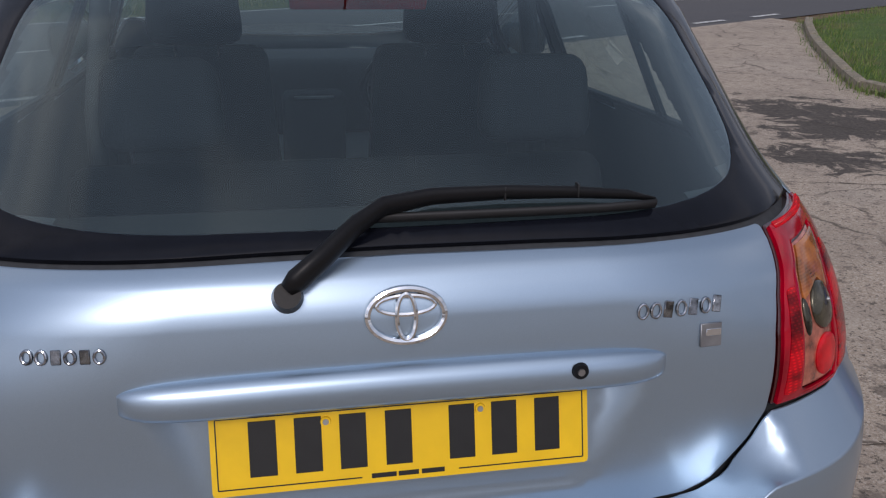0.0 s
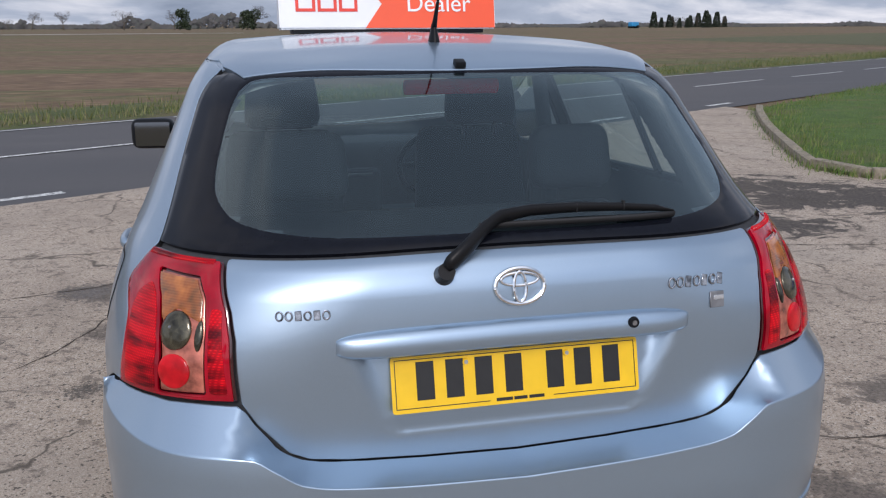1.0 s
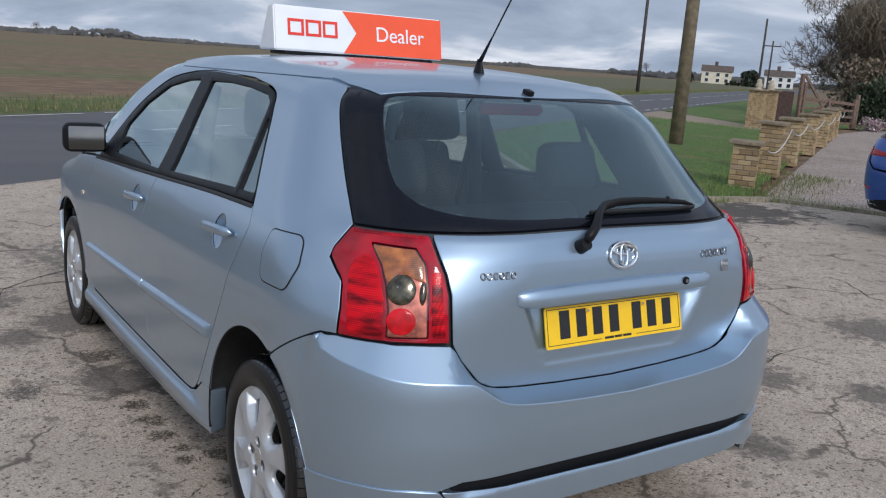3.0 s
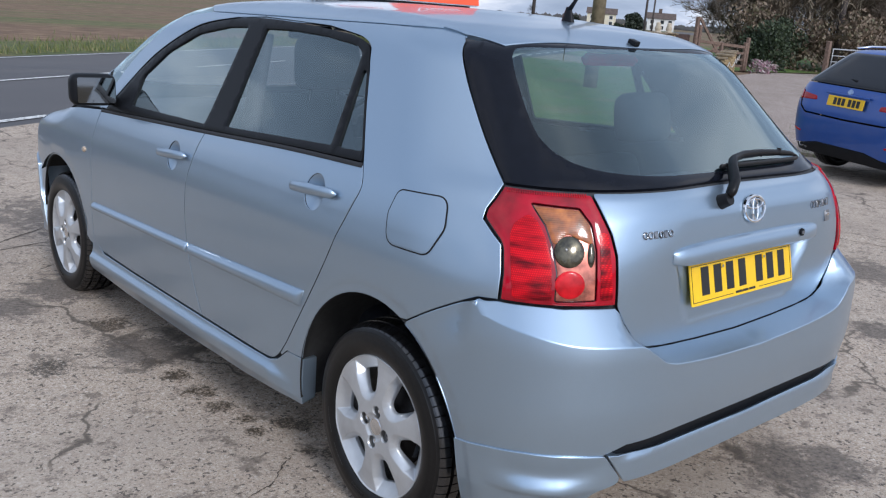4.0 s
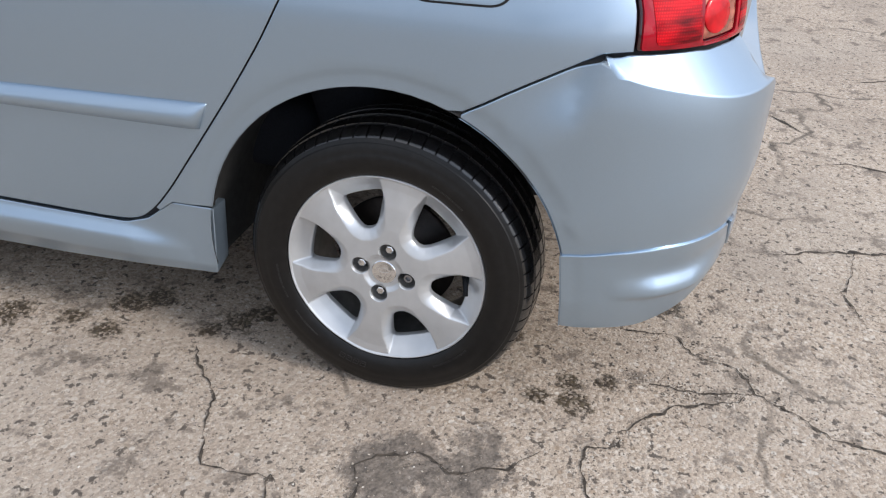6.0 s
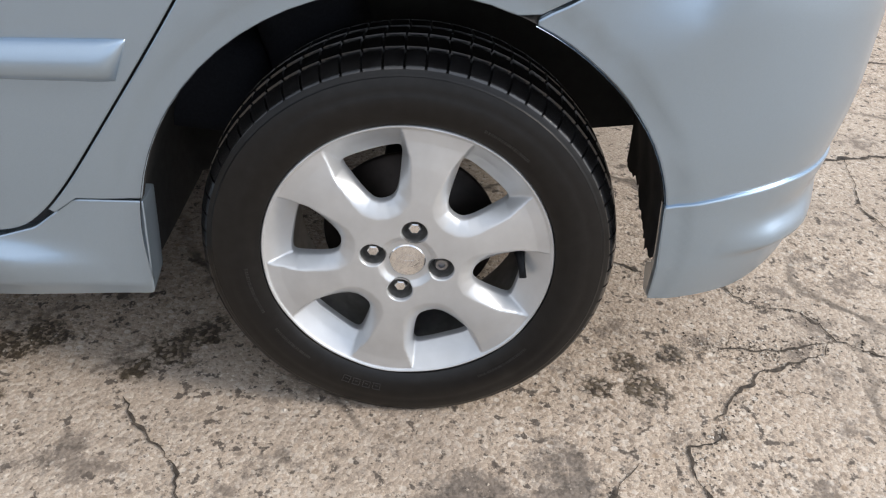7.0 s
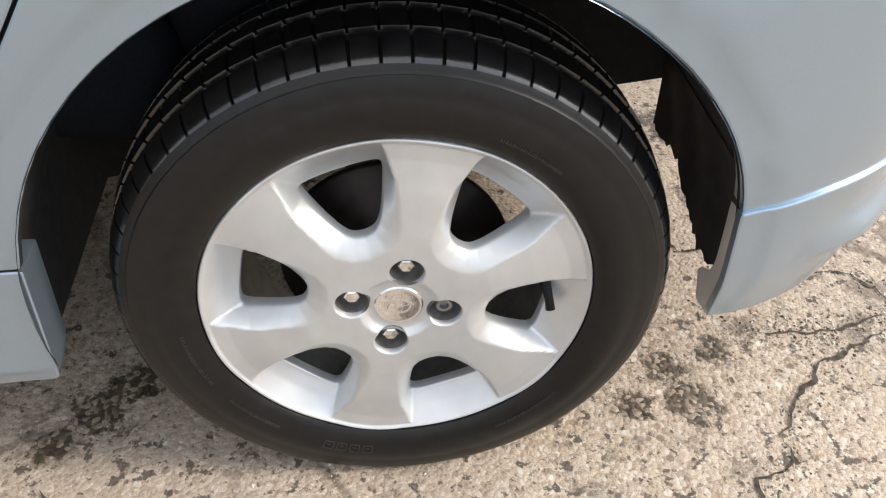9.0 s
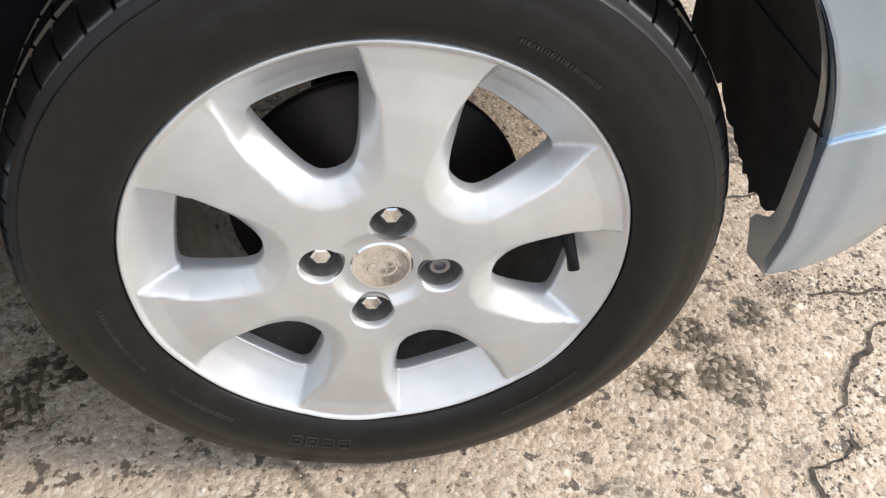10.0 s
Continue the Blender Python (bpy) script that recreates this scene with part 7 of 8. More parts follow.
blades("lawn_blades", BLADE, 26000, in_island, .03, .09, "short green grass on the island", .006)
blades("verge_blades", BLADE_DRY, 26000, lambda r: (*road_pt(r.uniform(-22, 75) if r.random() < .75 else r.uniform(75, 160), 3.4 + abs(r.gauss(0, 1.3))), gz(0, 9) + .02), .05, .19, "rough grass along the road verge", .013)
kerb_pts = np.array(KERB_LINE)
blades("kerb_tufts", BLADE, 2600, lambda r: (lambda p: (p[0] + r.gauss(0, .10), p[1] + r.gauss(0, .10), gz(*p) + .02))(kerb_pts[int(r.random() ** .8 * (len(kerb_pts) - 1))]), .03, .11, "grass tufts growing along the kerb", .005)
blades("drive_weeds", BLADE_DRY, 1300, lambda r: (lambda x, t: (x, 5.2 + (x - 8.4) * .45 + t, gz(0, 6)))(r.uniform(8.5, 12.5), r.gauss(0, .35)), .02, .09, "weeds beside the brick pillars", .008)

# ---- brick pillars with a white chain ----
BRICK = Mat("buff_brick", (.38, .27, .14), .9)
oi = BRICK.n.new("ShaderNodeObjectInfo")
BRICK.color(BRICK.mix(BRICK.ramp(BRICK.noise(30, 5, .65), (.4, 0.0), (.75, .5)), BRICK.ramp(oi.outputs["Random"], (0, (.22, .145, .075)), (.4, (.37, .255, .125)), (.8, (.46, .34, .19)), (1, (.30, .22, .14))), (.16, .13, .10)))
BRICK.bump(BRICK.noise(70, 5), .5, .006)
BRICK = BRICK.m
BRICK_FAR = plain("buff_brick_joined", (.36, .26, .14), .9, grain=9, vary=.4, bump=.4)
MORTAR = plain("grey_mortar", (.20, .17, .13), .95, grain=40, bump=.4)
CAP = plain("pillar_cap_stone", (.21, .165, .11), .9, grain=16, vary=.35, bump=.5)
CHAIN = plain("white_plastic_chain", (.50, .48, .43), .6)


def brick_mesh():
    bm = block_bm(.215, .1025, .065, .006, 1)
    me = bpy.data.meshes.new("brick")
    bm.to_mesh(me); bm.free()
    me.materials.append(BRICK)
    return me


BRICK_ME = brick_mesh()


def courses(n, ragged=0):
    """Places of the bricks of a square pillar, course by course."""
    out = []
    for k in range(n):
        base = 90 * (k % 2)
        for x, y, a in ((-.165, -.1125, 90), (-.165, .1125, 90), (.165, -.1125, 90), (.165, .1125, 90), (0, -.165, 0), (0, .165, 0)):
            q = Matrix.Rotation(radians(base), 3, "Z") @ Vector((x, y, 0))
            out.append((q.x, q.y, .0325 + k * .075, a + base))
    return out


def pillar(x, y, turn, n, fine, wide=1.0, label="buff brick pillar with a stone cap"):
    rnd = random.Random(int(x * 10))
    root = part("brick_pillar", block_bm(.405 * wide, .405 * wide, n * .075 - .01, .004, 1), MORTAR, None, label, None)
    tagged(root, label, "pillar", "brick pillars along the drive")
    root.matrix_basis = pose(x, y, gz(x, y) + n * .0375, 0, 0, turn)
    top_z = n * .0375
    if fine:
        for bx, by, bz, a in courses(n):
            b = new("brick", BRICK_ME)
            b.parent = root
            b.matrix_basis = pose(bx * wide + rnd.uniform(-.004, .004), by * wide + rnd.uniform(-.004, .004), bz - top_z, 0, 0, a + rnd.uniform(-1.5, 1.5)) @ Matrix.Diagonal((wide, wide, 1, 1))
    else:
        bm = bmesh.new()
        for bx, by, bz, a in courses(n):
            t = block_bm(.215 * wide, .1025 * wide, .065, .005, 1)
            bmesh.ops.transform(t, matrix=pose(bx * wide, by * wide, bz - top_z, 0, 0, a + rnd.uniform(-1.5, 1.5)), verts=t.verts)
            me = bpy.data.meshes.new("t"); t.to_mesh(me); t.free()
            bm.from_mesh(me); bpy.data.meshes.remove(me)
        tagged(part("brickwork", bm, BRICK_FAR, root), kind="stuff")
    part("cap_stone", block_bm(.56 * wide, .56 * wide, .055, .012, 2), CAP, root, "", pose(0, 0, top_z + .024, rnd.uniform(-1, 1), rnd.uniform(-1, 1), rnd.uniform(-3, 3)))
    return root


PILLARS = ((9.25, 6.15, 9), (11.45, 7.35, 12), (13.8, 8.65, 12), (16.9, 10.35, 12), (19.8, 11.95, 12), (22.6, 13.6, 12), (24.6, 14.75, 12))
for i, (x, y, n) in enumerate(PILLARS):
    pillar(x, y, 29 + (6 if i == 0 else 0), n, i < 3, .86)
pillar(24.9, 18.0, 29, 17, False, 1.2, "tall buff brick gate pillar")
pillar(26.4, 18.6, 29, 17, False, 1.2, "tall buff brick gate pillar")
v, f = [], []
for (x0, y0, n0), (x1, y1, n1) in zip(PILLARS[:-1], PILLARS[1:]):
    pts = []
    for t in np.linspace(0, 1, 15):
        z = (1 - t) * n0 * .075 + t * n1 * .075 - .06 - .16 * 4 * t * (1 - t)
        pts.append((x0 + (x1 - x0) * t + .16, y0 + (y1 - y0) * t - .26, gz(0, 7) + z))
    vv, ff = sweep(pts, [.008 + .004 * (k % 2) for k in range(15)], [.008 + .004 * ((k + 1) % 2) for k in range(15)], (0, 0, 1), 6)
    ob = mesh_ob("white_chain", vv, ff, CHAIN)
    tagged(ob, "white chain hung between brick pillars", "chain", "chains between the pillars")

# finials on the gate pillars
for x, y in ((24.9, 18.0), (26.4, 18.6)):
    v, f = revolve([(.001, .36), (.05, .35), (.09, .30), (.08, .24), (.12, .17), (.12, .10), (.08, .04), (.15, .02), (.15, 0)], 16, "z")
    ob = mesh_ob("stone_finial", moved(v, (x, y, gz(x, y) + 1.325)), f, plain("pale_stone", (.42, .36, .27), .9, grain=20))
    tagged(ob, "pale weathered stone ornament on a gate pillar", "ornament", "ornaments on the gate pillars")

# ---- old timber gate ----
TIMBER = plain("weathered_timber", (.15, .10, .075), .9, grain=14, vary=.4, bump=.4)


def beam(name, a, b, w, h, mat, parent=None):
    a, b = Vector(a), Vector(b)
    d = b - a
    bm = block_bm(d.length, w, h, min(w, h) * .15, 1)
    m = Matrix.Translation((a + b) / 2) @ d.to_track_quat("X", "Z").to_matrix().to_4x4()
    return part(name, bm, mat, parent, "", m)


g0, g1 = Vector((28.2, 18.6, -.13)), Vector((31.2, 18.1, -.13))
gate = beam("timber_gate", g0 + Vector((0, 0, 1.10)), g1 + Vector((0, 0, .95)), .07, .12, TIMBER)
tagged(gate, "old weathered timber field gate with braces", "gate")
gd = g1 - g0
for z in (.25, .50, .75):
    beam("rail", g0 + Vector((0, 0, z)), g1 + Vector((0, 0, z - .05)), .05, .09, TIMBER, gate)
for t, h in ((0, 2.0), (.06, 1.7), (.5, 1.1), (.96, 1.15), (1.0, 1.35)):
    beam("post", g0 + gd * t, g0 + gd * t + Vector((0, 0, h)), .14, .14, TIMBER, gate)
beam("brace", g0 + gd * .04 + Vector((0, 0, 1.95)), g0 + gd * .55 + Vector((0, 0, .35)), .06, .11, TIMBER, gate)
beam("brace", g0 + gd * .05 + Vector((0, 0, .2)), g0 + gd * .5 + Vector((0, 0, 1.1)), .05, .09, TIMBER, gate)
screen = beam("timber_screen", (26.9, 18.9, .5), (28.0, 18.75, .5), .06, 1.35, plain("dark_red_timber", (.055, .032, .026), .9, grain=12, vary=.4))
tagged(screen, "dark red timber screen beside the gate pillar", "screen")

# ---- metal field gate ----
GALV = plain("galvanised_steel", (.42, .44, .45), .45, .7, grain=30)
m0, m1 = Vector((33.6, 15.9, -.12)), Vector((37.4, 14.2, -.12))
mg = beam("wooden_gate_post", m0, m0 + Vector((0, 0, 1.45)), .18, .18, TIMBER)
tagged(mg, "round wooden post holding a metal gate", "gate post")
rail = beam("metal_gate", m0 + Vector((.2, -.08, 1.15)), m1 + Vector((0, 0, 1.15)), .05, .05, GALV)
tagged(rail, "galvanised metal field gate across the track", "gate")
for z in (.2, .42, .64, .88):
    beam("rail", m0 + Vector((.2, -.08, z)), m1 + Vector((0, 0, z)), .035, .035, GALV, rail)
for t in (.06, .5, .97):
    q = m0 + (m1 - m0) * t
    beam("stile", q + Vector((0, 0, .15)), q + Vector((0, 0, 1.17)), .04, .04, GALV, rail)

# ---- poles ----
POLE = plain("weathered_pole_wood", (.17, .135, .085), .9, grain=8, vary=.35, bump=.3)
POLE_DARK = plain("dark_pole_wood", (.06, .05, .045), .9, grain=8, vary=.3)


def pole(x, y, h, r, mat, label, group=""):
    z = gz(x, y)
    v, f = sweep([(x, y, z - .1), (x, y, z + h * .4), (x, y, z + h)], [r, r * .88, r * .72], [r, r * .88, r * .72], (1, 0, 0), 18)
    ob = mesh_ob("utility_pole", v, f, mat)
    return tagged(ob, label, "pole", group)


p1 = pole(13.6, 11.4, 8.5, .160, POLE, "thick weathered wooden utility pole on the grass")
part("warning_plate", block_bm(.19, .012, .22, .01, 1), plain("yellow_plate", (.72, .60, .06), .5), p1, "yellow warning plate", pose(13.47, 11.305, gz(0, 9) + 3.40, 0, 0, -47))
bm = bmesh.new()
bmesh.ops.create_cone(bm, cap_ends=True, segments=3, radius1=.06, radius2=.06, depth=.006)
part("warning_triangle", bm, PLATE_BLACK, p1, "", pose(13.462, 11.298, gz(0, 9) + 3.40, 0, 0, -47) @ pose(0, 0, 0, 90, 0, 0))
for x, y, h in ((49.8, 48.2, 9), (85.7, 64.4, 8.6), (38.6, 18.0, 8.5)):
    pole(x, y, h, .15, POLE_DARK, "dark wooden utility pole beside the field", "distant utility poles")
p3 = pole(102.3, 75.6, 7.0, .14, POLE_DARK, "dark wooden pole with a cross arm", "distant utility poles")
beam("cross_arm", (101.5, 76.4, 6.2), (103.1, 74.8, 6.2), .12, .14, POLE_DARK, p3)


# ---- trees ----
BARK = plain("grey_brown_bark", (.10, .082, .062), .95, grain=10, vary=.4)
TWIG = plain("fine_bare_twigs", (.12, .095, .072), .95, grain=2, vary=.3)
FAR_TWIG = plain("far_bare_twigs", (.10, .088, .082), .95, grain=.4, vary=.3)


def tube(v, f, a, b, r0, r1, n=4):
    d = (b - a).normalized()
    x = d.orthogonal().normalized()
    y = d.cross(x)
    b0 = len(v)
    for p, r in ((a, r0), (b, r1)):
        for k in range(n):
            t = 2 * math.pi * k / n
            v.append(tuple(p + x * (r * math.cos(t)) + y * (r * math.sin(t))))
    for k in range(n):
        j = (k + 1) % n
        f.append((b0 + k, b0 + j, b0 + n + j, b0 + n + k))


def bare_tree(seed, height, spread=.55, depth=6, trunk_r=.16, low=.22):
    """Verts and faces of trunk and limbs, and of the fine twigs."""
    rnd = random.Random(seed)
    tv, tf, wv_, wf = [], [], [], []

    def grow(p, d, length, r, level):
        q = p
        segs = 3 if level < 3 else 2
        for s_ in range(segs):
            d = (d + Vector((rnd.gauss(0, .13), rnd.gauss(0, .13), rnd.gauss(.03, .08)))).normalized()
            e_ = q + d * (length / segs)
            r2 = r * (.86 if s_ < segs - 1 else .72)
            if level >= depth - 1:
                tube(wv_, wf, q, e_, r, r2, 3)
            else:
                tube(tv, tf, q, e_, r, r2, 5 if level < 2 else 4)
            q, r = e_, r2
            if level and level < depth and rnd.random() < .55:
                side = (d + Vector((rnd.gauss(0, 1), rnd.gauss(0, 1), rnd.gauss(.1, .6))) * spread * 1.2).normalized()
                grow(q, side, length * rnd.uniform(.5, .75), max(.011, r * .55), level + 1)
        if level < depth:
            for _ in range(rnd.choice((2, 3, 3)) if level else 4):
                nd = (d + Vector((rnd.gauss(0, 1), rnd.gauss(0, 1), rnd.gauss(.15, .5))) * spread).normalized()
                grow(q, nd, length * rnd.uniform(.62, .86), max(.011, r * rnd.uniform(.58, .78)), level + 1)

    grow(Vector((0, 0, -.1)), Vector((0, 0, 1)), height * low, trunk_r, 0)
    return tv, tf, wv_, wf


def leaf_cloud(seed, n, shape, size, mat):
    """Small leaves through a lumpy volume: verts and faces."""
    rnd = random.Random(seed)
    v, f = [], []
    for _ in range(n):
        p = shape(rnd)
        a = Vector((rnd.gauss(0, 1), rnd.gauss(0, 1), rnd.gauss(0, 1))).normalized()
        b = a.orthogonal().normalized()
        c = a.cross(b)
        s_ = size * rnd.uniform(.6, 1.4)
        b0 = len(v)
        v += [tuple(p + b * s_), tuple(p + c * s_ * .5), tuple(p - b * s_), tuple(p - c * s_ * .5)]
        f.append((b0, b0 + 1, b0 + 2, b0 + 3))
    return v, f


def lumps(seed, n, rx, ry, h):
    r0 = random.Random(seed)
    cs = [(Vector((r0.uniform(-rx, rx), r0.uniform(-ry, ry), r0.uniform(.15, .85) * h)), r0.uniform(.22, .42) * min(h, rx * 2)) for _ in range(n)]

    def pick_(rnd):
        c, r = rnd.choice(cs)
        d = Vector((rnd.gauss(0, 1), rnd.gauss(0, 1), rnd.gauss(0, 1))).normalized()
        p = c + d * r * rnd.uniform(.6, 1.05)
        p.z = max(.02, p.z)
        return p
    return pick_


def leaf_mat(name, *cols):
    m = Mat(name, cols[0], .65)
    g = m.n.new("ShaderNodeNewGeometry")
    m.color(m.ramp(g.outputs["Random Per Island"], *[(i / (len(cols) - 1), c) for i, c in enumerate(cols)]))
    return m.m


IVY = leaf_mat("dark_ivy_leaf", (.012, .022, .010), (.028, .045, .018), (.05, .07, .03))
CONIFER = leaf_mat("dark_conifer", (.008, .014, .009), (.02, .03, .016), (.03, .04, .02))
BRUSH = leaf_mat("brown_brushwood", (.08, .056, .038), (.15, .108, .072), (.21, .16, .11), (.10, .10, .05))
PINK = leaf_mat("pink_blossom", (.26, .12, .17), (.40, .26, .29), (.50, .45, .42), (.06, .08, .03))


def tree_thing(name, seed, height, label, category="tree", depth=6, group="", twig=TWIG, **kw):
    tv, tf, wv_, wf = bare_tree(seed, height, depth=depth, **kw)
    trunk = mesh_ob(name, tv, tf, BARK)
    tagged(trunk, label, category, group)
    crown = mesh_ob("crown", wv_, wf, twig, trunk, smooth=False)
    tagged(crown, kind="stuff")
    return trunk


# the bare trees and brush behind the gate
proto = [tree_thing("bare_tree", s_, 8.5, "tall bare winter tree with dense twigs", group="bare trees by the gate", trunk_r=.17, spread=.62) for s_ in (5, 11, 23)]
spots_ = ((38.8, 23.2, 0, .95), (40.9, 19.4, 70, 1.1), (41.4, 22.8, 130, 1.15), (44.9, 19.6, 200, 1.05), (38.3, 21.8, 260, .80), (49.0, 22.6, 20, 1.2), (46.0, 15.5, 310, .75), (52.0, 17.0, 90, .85), (42.5, 17.2, 160, .85), (57.0, 21.0, 230, 1.0), (50.0, 10.0, 40, .6), (56.0, 9.0, 140, .7))
for i, (x, y, a, s_) in enumerate(spots_):
    m = Matrix.Translation((x, y, -.13)) @ Matrix.Rotation(radians(a), 4, "Z") @ Matrix.Scale(s_, 4)
    if i < 3:
        proto[i].matrix_basis = m
    else:
        c = copy_thing(proto[i % 3], Matrix.Identity(4))
        c.matrix_basis = m


def shrub(name, x, y, rx, ry, h, n, size, mat, seed, label, category="shrub", group=""):
    v, f = leaf_cloud(seed, n, lumps(seed, 14, rx, ry, h), size, mat)
    ob = mesh_ob(name, moved(v, (x, y, -.14)), f, mat, smooth=False)
    return tagged(ob, label, category, group)


def thicket(x, y, rx, ry, h, n, seed, mat, label, group):
    """A dense tangle of thin upright twigs through a lumpy volume."""
    rnd = random.Random(seed)
    pick_ = lumps(seed, 22, rx, ry, h)
    v, f = [], []
    for _ in range(n):
        p = pick_(rnd)
        d = Vector((rnd.gauss(0, .8), rnd.gauss(0, .8), rnd.uniform(-.1, 1.2))).normalized() * rnd.uniform(.3, 1.0)
        w = Vector((rnd.gauss(0, 1), rnd.gauss(0, 1), 0)).normalized() * rnd.uniform(.010, .024)
        b0 = len(v)
        v += [tuple(p - w), tuple(p + w), tuple(p + d)]
        f.append((b0, b0 + 1, b0 + 2))
    ob = mesh_ob("twig_thicket", moved(v, (x, y, -.14)), f, mat, smooth=False)
    return tagged(ob, label, "thicket", group, "stuff")


shrub("ivy_shrub", 34.4, 19.3, .75, .7, 2.1, 3500, .07, IVY, 3, "dark evergreen ivy-covered shrub by the gate", group="evergreen shrubs by the gate")
shrub("ivy_shrub", 36.0, 19.6, .8, .8, 2.3, 3500, .07, IVY, 4, "dark evergreen ivy-covered shrub by the gate", group="evergreen shrubs by the gate")
TWIGGY = leaf_mat("brown_twigs", (.075, .058, .042), (.145, .110, .078), (.21, .165, .115), (.29, .24, .17), (.13, .125, .075))
for k, (x, y, rx, ry, h) in enumerate(((38.2, 22.4, 1.8, 1.8, 6.8), (39.9, 20.2, 2.6, 2.0, 8.0), (44.5, 19.2, 3.2, 2.4, 8.6), (49.0, 18.0, 4.0, 2.6, 6.0), (55.0, 15.0, 4.2, 3.0, 4.6), (46.5, 21.0, 2.8, 2.2, 7.6), (58, 8, 4.2, 3, 4.2), (60, 0, 4.5, 3, 4.0))):
    thicket(x, y, rx, ry, h, 19000, 90 + k, TWIGGY, "dense bare brown thicket of winter trees", "winter thicket by the gate")
for k, (x, y, rx, h) in enumerate(((36.6, 20.6, 2.0, 2.6), (39.5, 18.3, 2.6, 2.4), (44.0, 15.6, 3.2, 2.2), (49.5, 13.5, 3.6, 2.4), (55, 10.5, 4.2, 2.6))):
    shrub("brushwood", x, y, rx, 1.4, h, 5000, .10, BRUSH, 20 + k, "tangled brown brushwood below the bare trees", "brushwood", "brushwood under the trees")
shrub("flower_clump", 31.3, 17.4, .55, .4, .55, 900, .055, PINK, 9, "clump of pink and white flowers at the drive edge", "flowers")

# trees on the far side of the fields
lite = [tree_thing("field_tree", s_, 10.0, "distant bare tree on the horizon", depth=5, group="distant field trees", twig=FAR_TWIG, trunk_r=.30, spread=.6, low=.25) for s_ in (31, 37)]
ivied = [mesh_ob("ivied_tree", *leaf_cloud(40 + k, 1700, lumps(50 + k, 9, 2.6, 2.6, 8.5), .40, IVY), IVY, smooth=False) for k in range(2)]
for o in ivied:
    tagged(o, "distant dark ivy-clad tree on the horizon", "tree", "distant ivy-clad trees")
cone = mesh_ob("dark_conifer", *leaf_cloud(61, 1500, lambda r: (lambda t, a: Vector((math.cos(a) * 2.4 * (1.15 - t) ** .55 * r.uniform(.6, 1), math.sin(a) * 2.4 * (1.15 - t) ** .55 * r.uniform(.6, 1), .4 + t * 8.5)))(r.random() ** 1.1, r.uniform(0, 6.28)), .42, CONIFER), CONIFER, smooth=False)
tagged(cone, "distant dark conifer in a clump", "tree", "distant conifers")


def put(proto_, first, x, y, s_, a):
    m = Matrix.Translation((x, y, -.2)) @ Matrix.Rotation(radians(a), 4, "Z") @ Matrix.Scale(s_, 4)
    if first:
        proto_.matrix_basis = m
        return
    c = copy_thing(proto_, Matrix.Identity(4))
    c.matrix_basis = m
    return c


used = set()
EYE0 = Vector((-.6, -2.2))


def bearing(deg, dist):
    """A place by its bearing (from the way ahead, to the right) as seen from the yard."""
    return EYE0.x + math.sin(radians(deg)) * dist, EYE0.y + math.cos(radians(deg)) * dist


for deg, dist, kind_, s_ in ((-13.9, 330, 1, .62), (-12.2, 360, 0, .55), (-11.0, 360, 0, .9), (-9.3, 350, 0, .95), (-7.5, 360, 0, .5), (-6.0, 330, 0, .95), (-3.1, 320, 0, .95), (-2.7, 300, 1, .75), (-.2, 380, 0, .5), (1.2, 300, 1, .9), (1.6, 305, 0, 1.1), (4.7, 280, 0, 1.05), (5.5, 285, 0, 1.1), (9.0, 330, 0, .6), (-16, 340, 0, .9), (-18, 330, 1, .8), (-21, 300, 0, .9), (4.0, 420, 0, .7), (46, 420, 0, .9)):
    pk = (ivied if kind_ else lite)[len(used) % 2]
    put(pk, id(pk) not in used, *bearing(deg, dist), s_, dist * 7 % 360)
    used.add(id(pk))
for k in range(12):
    put(cone, k == 0, *bearing(26.4 + k * .36 + .1 * (k % 3), 340 + 9 * (k % 4)), .68 * (.95, .62, .8, .7, .58, .6, .75, .9, 1.0, .8, .95, .7)[k], k * 50)
for k in range(5):
    put(lite[k % 2], False, *bearing(27.6 + k * .7, 365), .6, k * 71)

# low hedges and scrub along the horizon
rnd = random.Random(77)
v, f = [], []
HEDGE = leaf_mat("far_hedge", (.075, .075, .08), (.105, .10, .10), (.085, .092, .085), (.13, .12, .115))
for k in range(9000):
    deg = rnd.uniform(-40, 75)
    lump = max(0.0, noise.noise((deg * .33, 1.7, 0)) * 1.2 + .25 + .5 * max(0, noise.noise((deg * 1.7, 5, 0))))
    d_ = 430 + 120 * noise.noise((deg * .2, 9, 0)) + rnd.uniform(-8, 8)
    x, y = bearing(deg, d_)
    h = rnd.random() ** .7 * (1.2 + 5.5 * lump) * (1.0 if deg < 18 else .42)
    s_ = rnd.uniform(.5, 1.3)
    a = radians(deg)
    cx, cy = math.cos(a), -math.sin(a)
    b0 = len(v)
    v += [(x - cx * s_, y - cy * s_, h - .3), (x + cx * s_ * .2, y + cy * s_ * .2, h - s_ * .8), (x + cx * s_, y + cy * s_, h), (x, y, h + s_ * .8)]
    f.append((b0, b0 + 1, b0 + 2, b0 + 3))
tagged(mesh_ob("far_hedgerow", v, f, HEDGE, smooth=False), "low hazy hedgerows and scrub along the horizon", "hedge", kind="stuff")
PALE = plain("pale_crop_cover", (.55, .52, .48), .6, grain=.5)
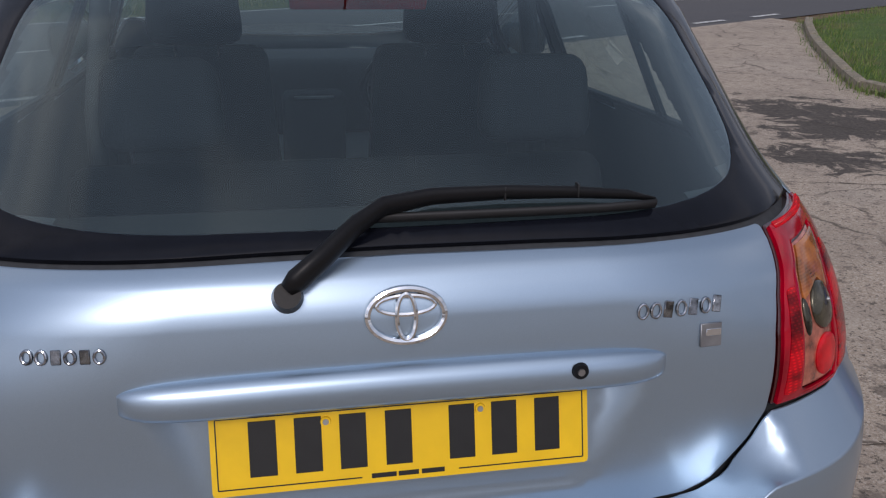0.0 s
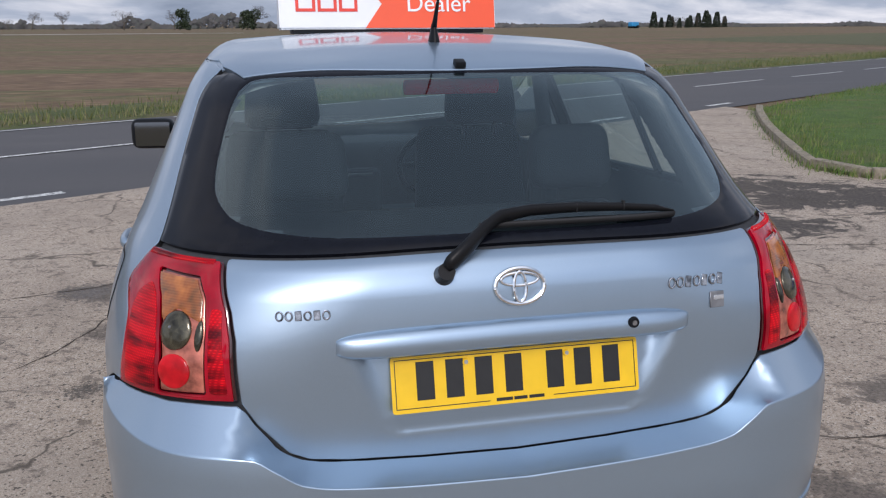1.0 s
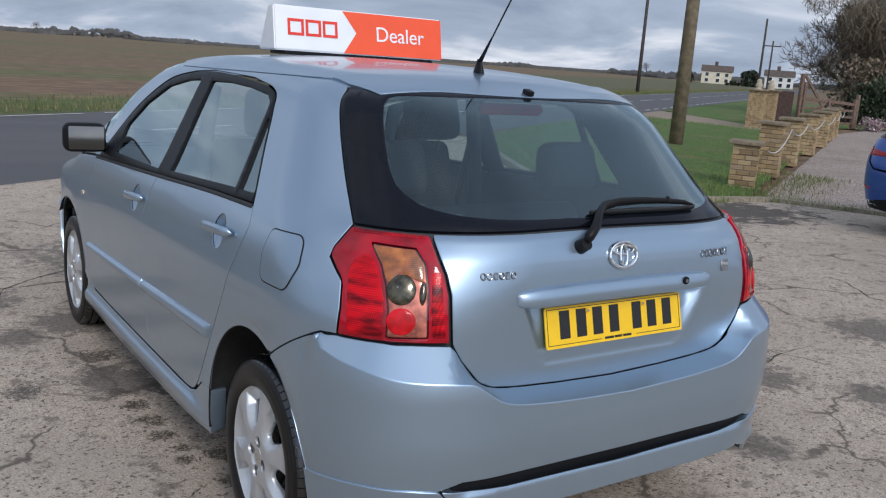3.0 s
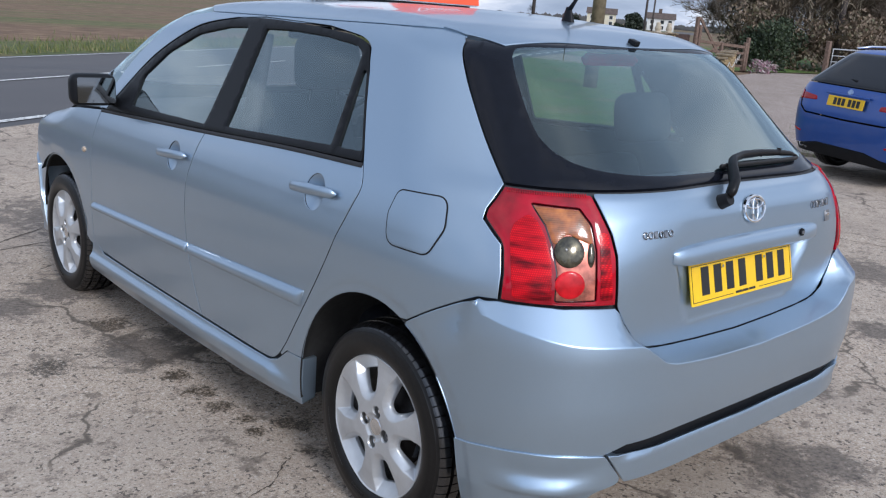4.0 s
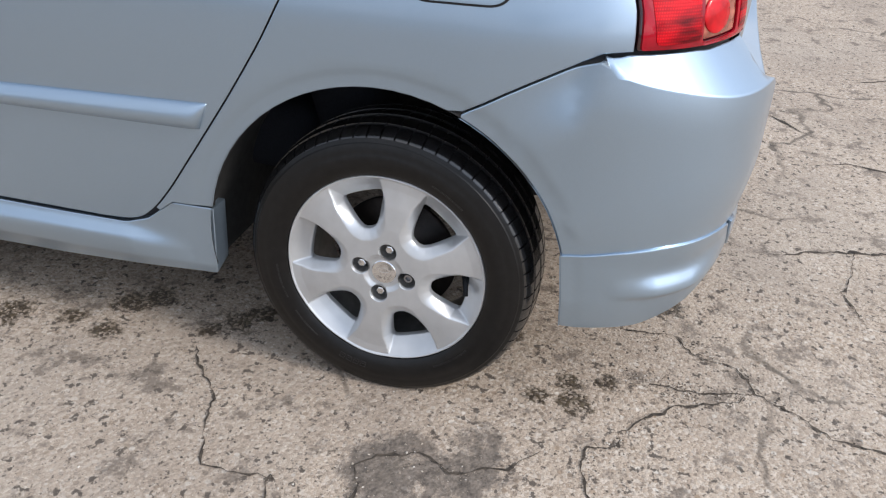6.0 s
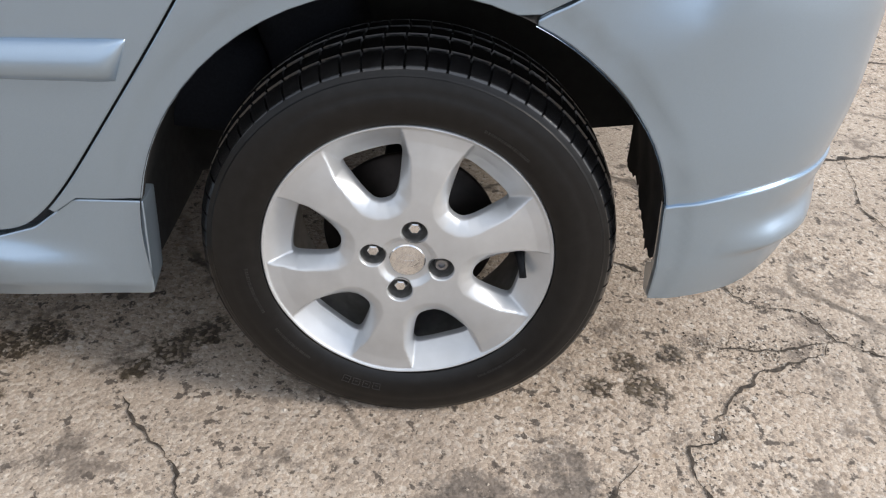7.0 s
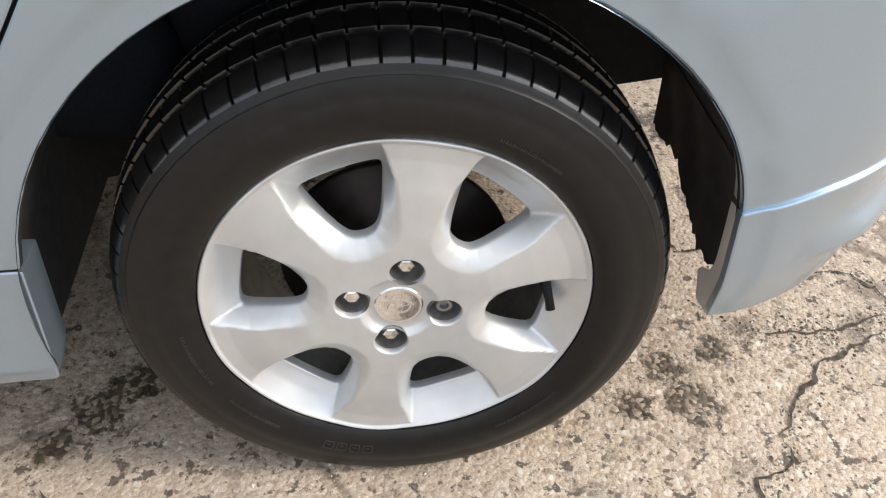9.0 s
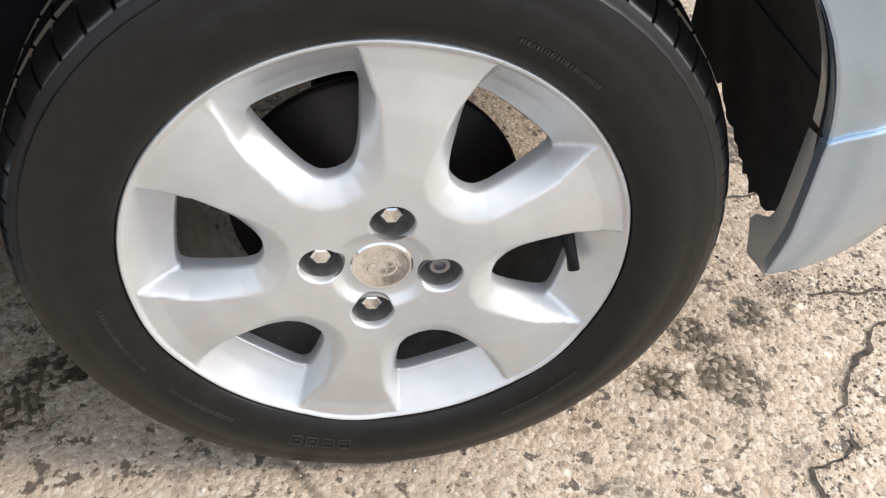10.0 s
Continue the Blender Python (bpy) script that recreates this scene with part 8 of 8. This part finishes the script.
for deg0, deg1, d0, d1 in ((-25, -13.2, 128, 131), (-25, -2.6, 178, 184), (-2.5, 1.0, 182, 186)):
    c = [bearing(deg0, d0), bearing(deg1, d0), bearing(deg1, d1), bearing(deg0, d1)]
    tagged(mesh_ob("crop_cover", [(x, y, -.10) for x, y in c], [(0, 3, 2, 1)], PALE, smooth=False), kind="structure")
bx, by = bearing(25.2, 330)
tr = part("blue_trailer", block_bm(3.4, 2.0, 1.5, .2, 2), plain("bright_blue_paint", (.03, .25, .50), .5), None, "", pose(bx, by, 1.2, 0, 0, 20))
tagged(tr, "small bright blue trailer far out in the field", "trailer")
for dx in (-1, 1):
    bm = bmesh.new()
    bmesh.ops.create_cone(bm, cap_ends=True, segments=16, radius1=.5, radius2=.5, depth=2.2)
    part("wheel", bm, RUBBER, tr, "", pose(bx + dx, by, .35, 90, 0, 20))

# ---- cream houses down the road ----
RENDER_ = plain("cream_render", (.66, .60, .46), .9, grain=.8, vary=.08)
WHITE_W = plain("white_render", (.70, .69, .66), .9, grain=.8, vary=.08)
SLATE = plain("brown_roof_tile", (.10, .075, .062), .9, grain=1.5, vary=.3)
PANE = plain("dark_window_pane", (.03, .035, .04), .1, coat=1.0)
FRAME_W = plain("white_window_frame", (.75, .75, .73), .6)


def house(x, y, turn, w, d, h, roof, mat, label):
    m = pose(x, y, -.2, 0, 0, turn)
    root = part("house", block_bm(w, d, h, .03, 1), mat, None, "", m @ pose(0, 0, h / 2))
    tagged(root, label, "house", "houses beside the road")
    bm = bmesh.new()
    o = .35
    pts = [(-w / 2 - o, -d / 2 - o, h), (w / 2 + o, -d / 2 - o, h), (w / 2 + o, d / 2 + o, h), (-w / 2 - o, d / 2 + o, h), (-w / 2 - o, 0, h + roof), (w / 2 + o, 0, h + roof)]
    vs = [bm.verts.new(p) for p in pts]
    for q in ((0, 1, 5, 4), (2, 3, 4, 5), (0, 4, 3), (1, 2, 5), (0, 3, 2, 1)):
        bm.faces.new([vs[i] for i in q])
    part("roof", bm, SLATE, root, "", m, smooth=False)
    part("chimney", block_bm(.9, .6, 1.5, .03, 1), SLATE, root, "", m @ pose(-w * .05, 0, h + roof + .3))
    for sx_ in (-.32, 0.05, .34):
        for sz_ in (.28, .74):
            wnd = part("window", block_bm(1.1, .10, 1.15, .02, 1), FRAME_W, root, "", m @ pose(w * sx_, -d / 2 - .02, h * sz_))
            part("pane", block_bm(.92, .04, .96, .01, 1), PANE, wnd, "", m @ pose(w * sx_, -d / 2 - .06, h * sz_))
    return root


HOUSE1, HOUSE2 = (205.7, 170.4), (205.0, 149.0)
house(*HOUSE1, -52, 8.2, 5.8, 3.5, 1.7, RENDER_, "cream rendered house with a brown tiled roof")
house(*HOUSE2, -52, 7.2, 5.4, 3.2, 1.6, WHITE_W, "white rendered house with a brown tiled roof")
shrub("garden_conifer", 189, 145.0, 4.4, 2.4, 3.9, 2600, .35, CONIFER, 71, "dark clipped conifer hedge between the houses", "hedge")
shrub("garden_shrub", 186, 165, 1.6, 1.6, 2.6, 900, .30, CONIFER, 72, "dark rounded garden shrub beside the house", "shrub")
shrub("garden_shrub", 184.0, 146.8, 2.0, 1.2, 1.3, 900, .25, IVY, 73, "low green garden hedge before the house", "shrub")

# trees behind the camera, seen in the glass and paint
for i, (x, y, s_, a) in enumerate(((-12, -22, 1.0, 30), (-19, -12, 1.0, 75), (-24, -3, 1.0, 10))):
    c = copy_thing(proto[i % 3], Matrix.Identity(4))
    c.matrix_basis = Matrix.Translation((x, y, .1)) @ Matrix.Rotation(radians(a), 4, "Z") @ Matrix.Scale(s_, 4)
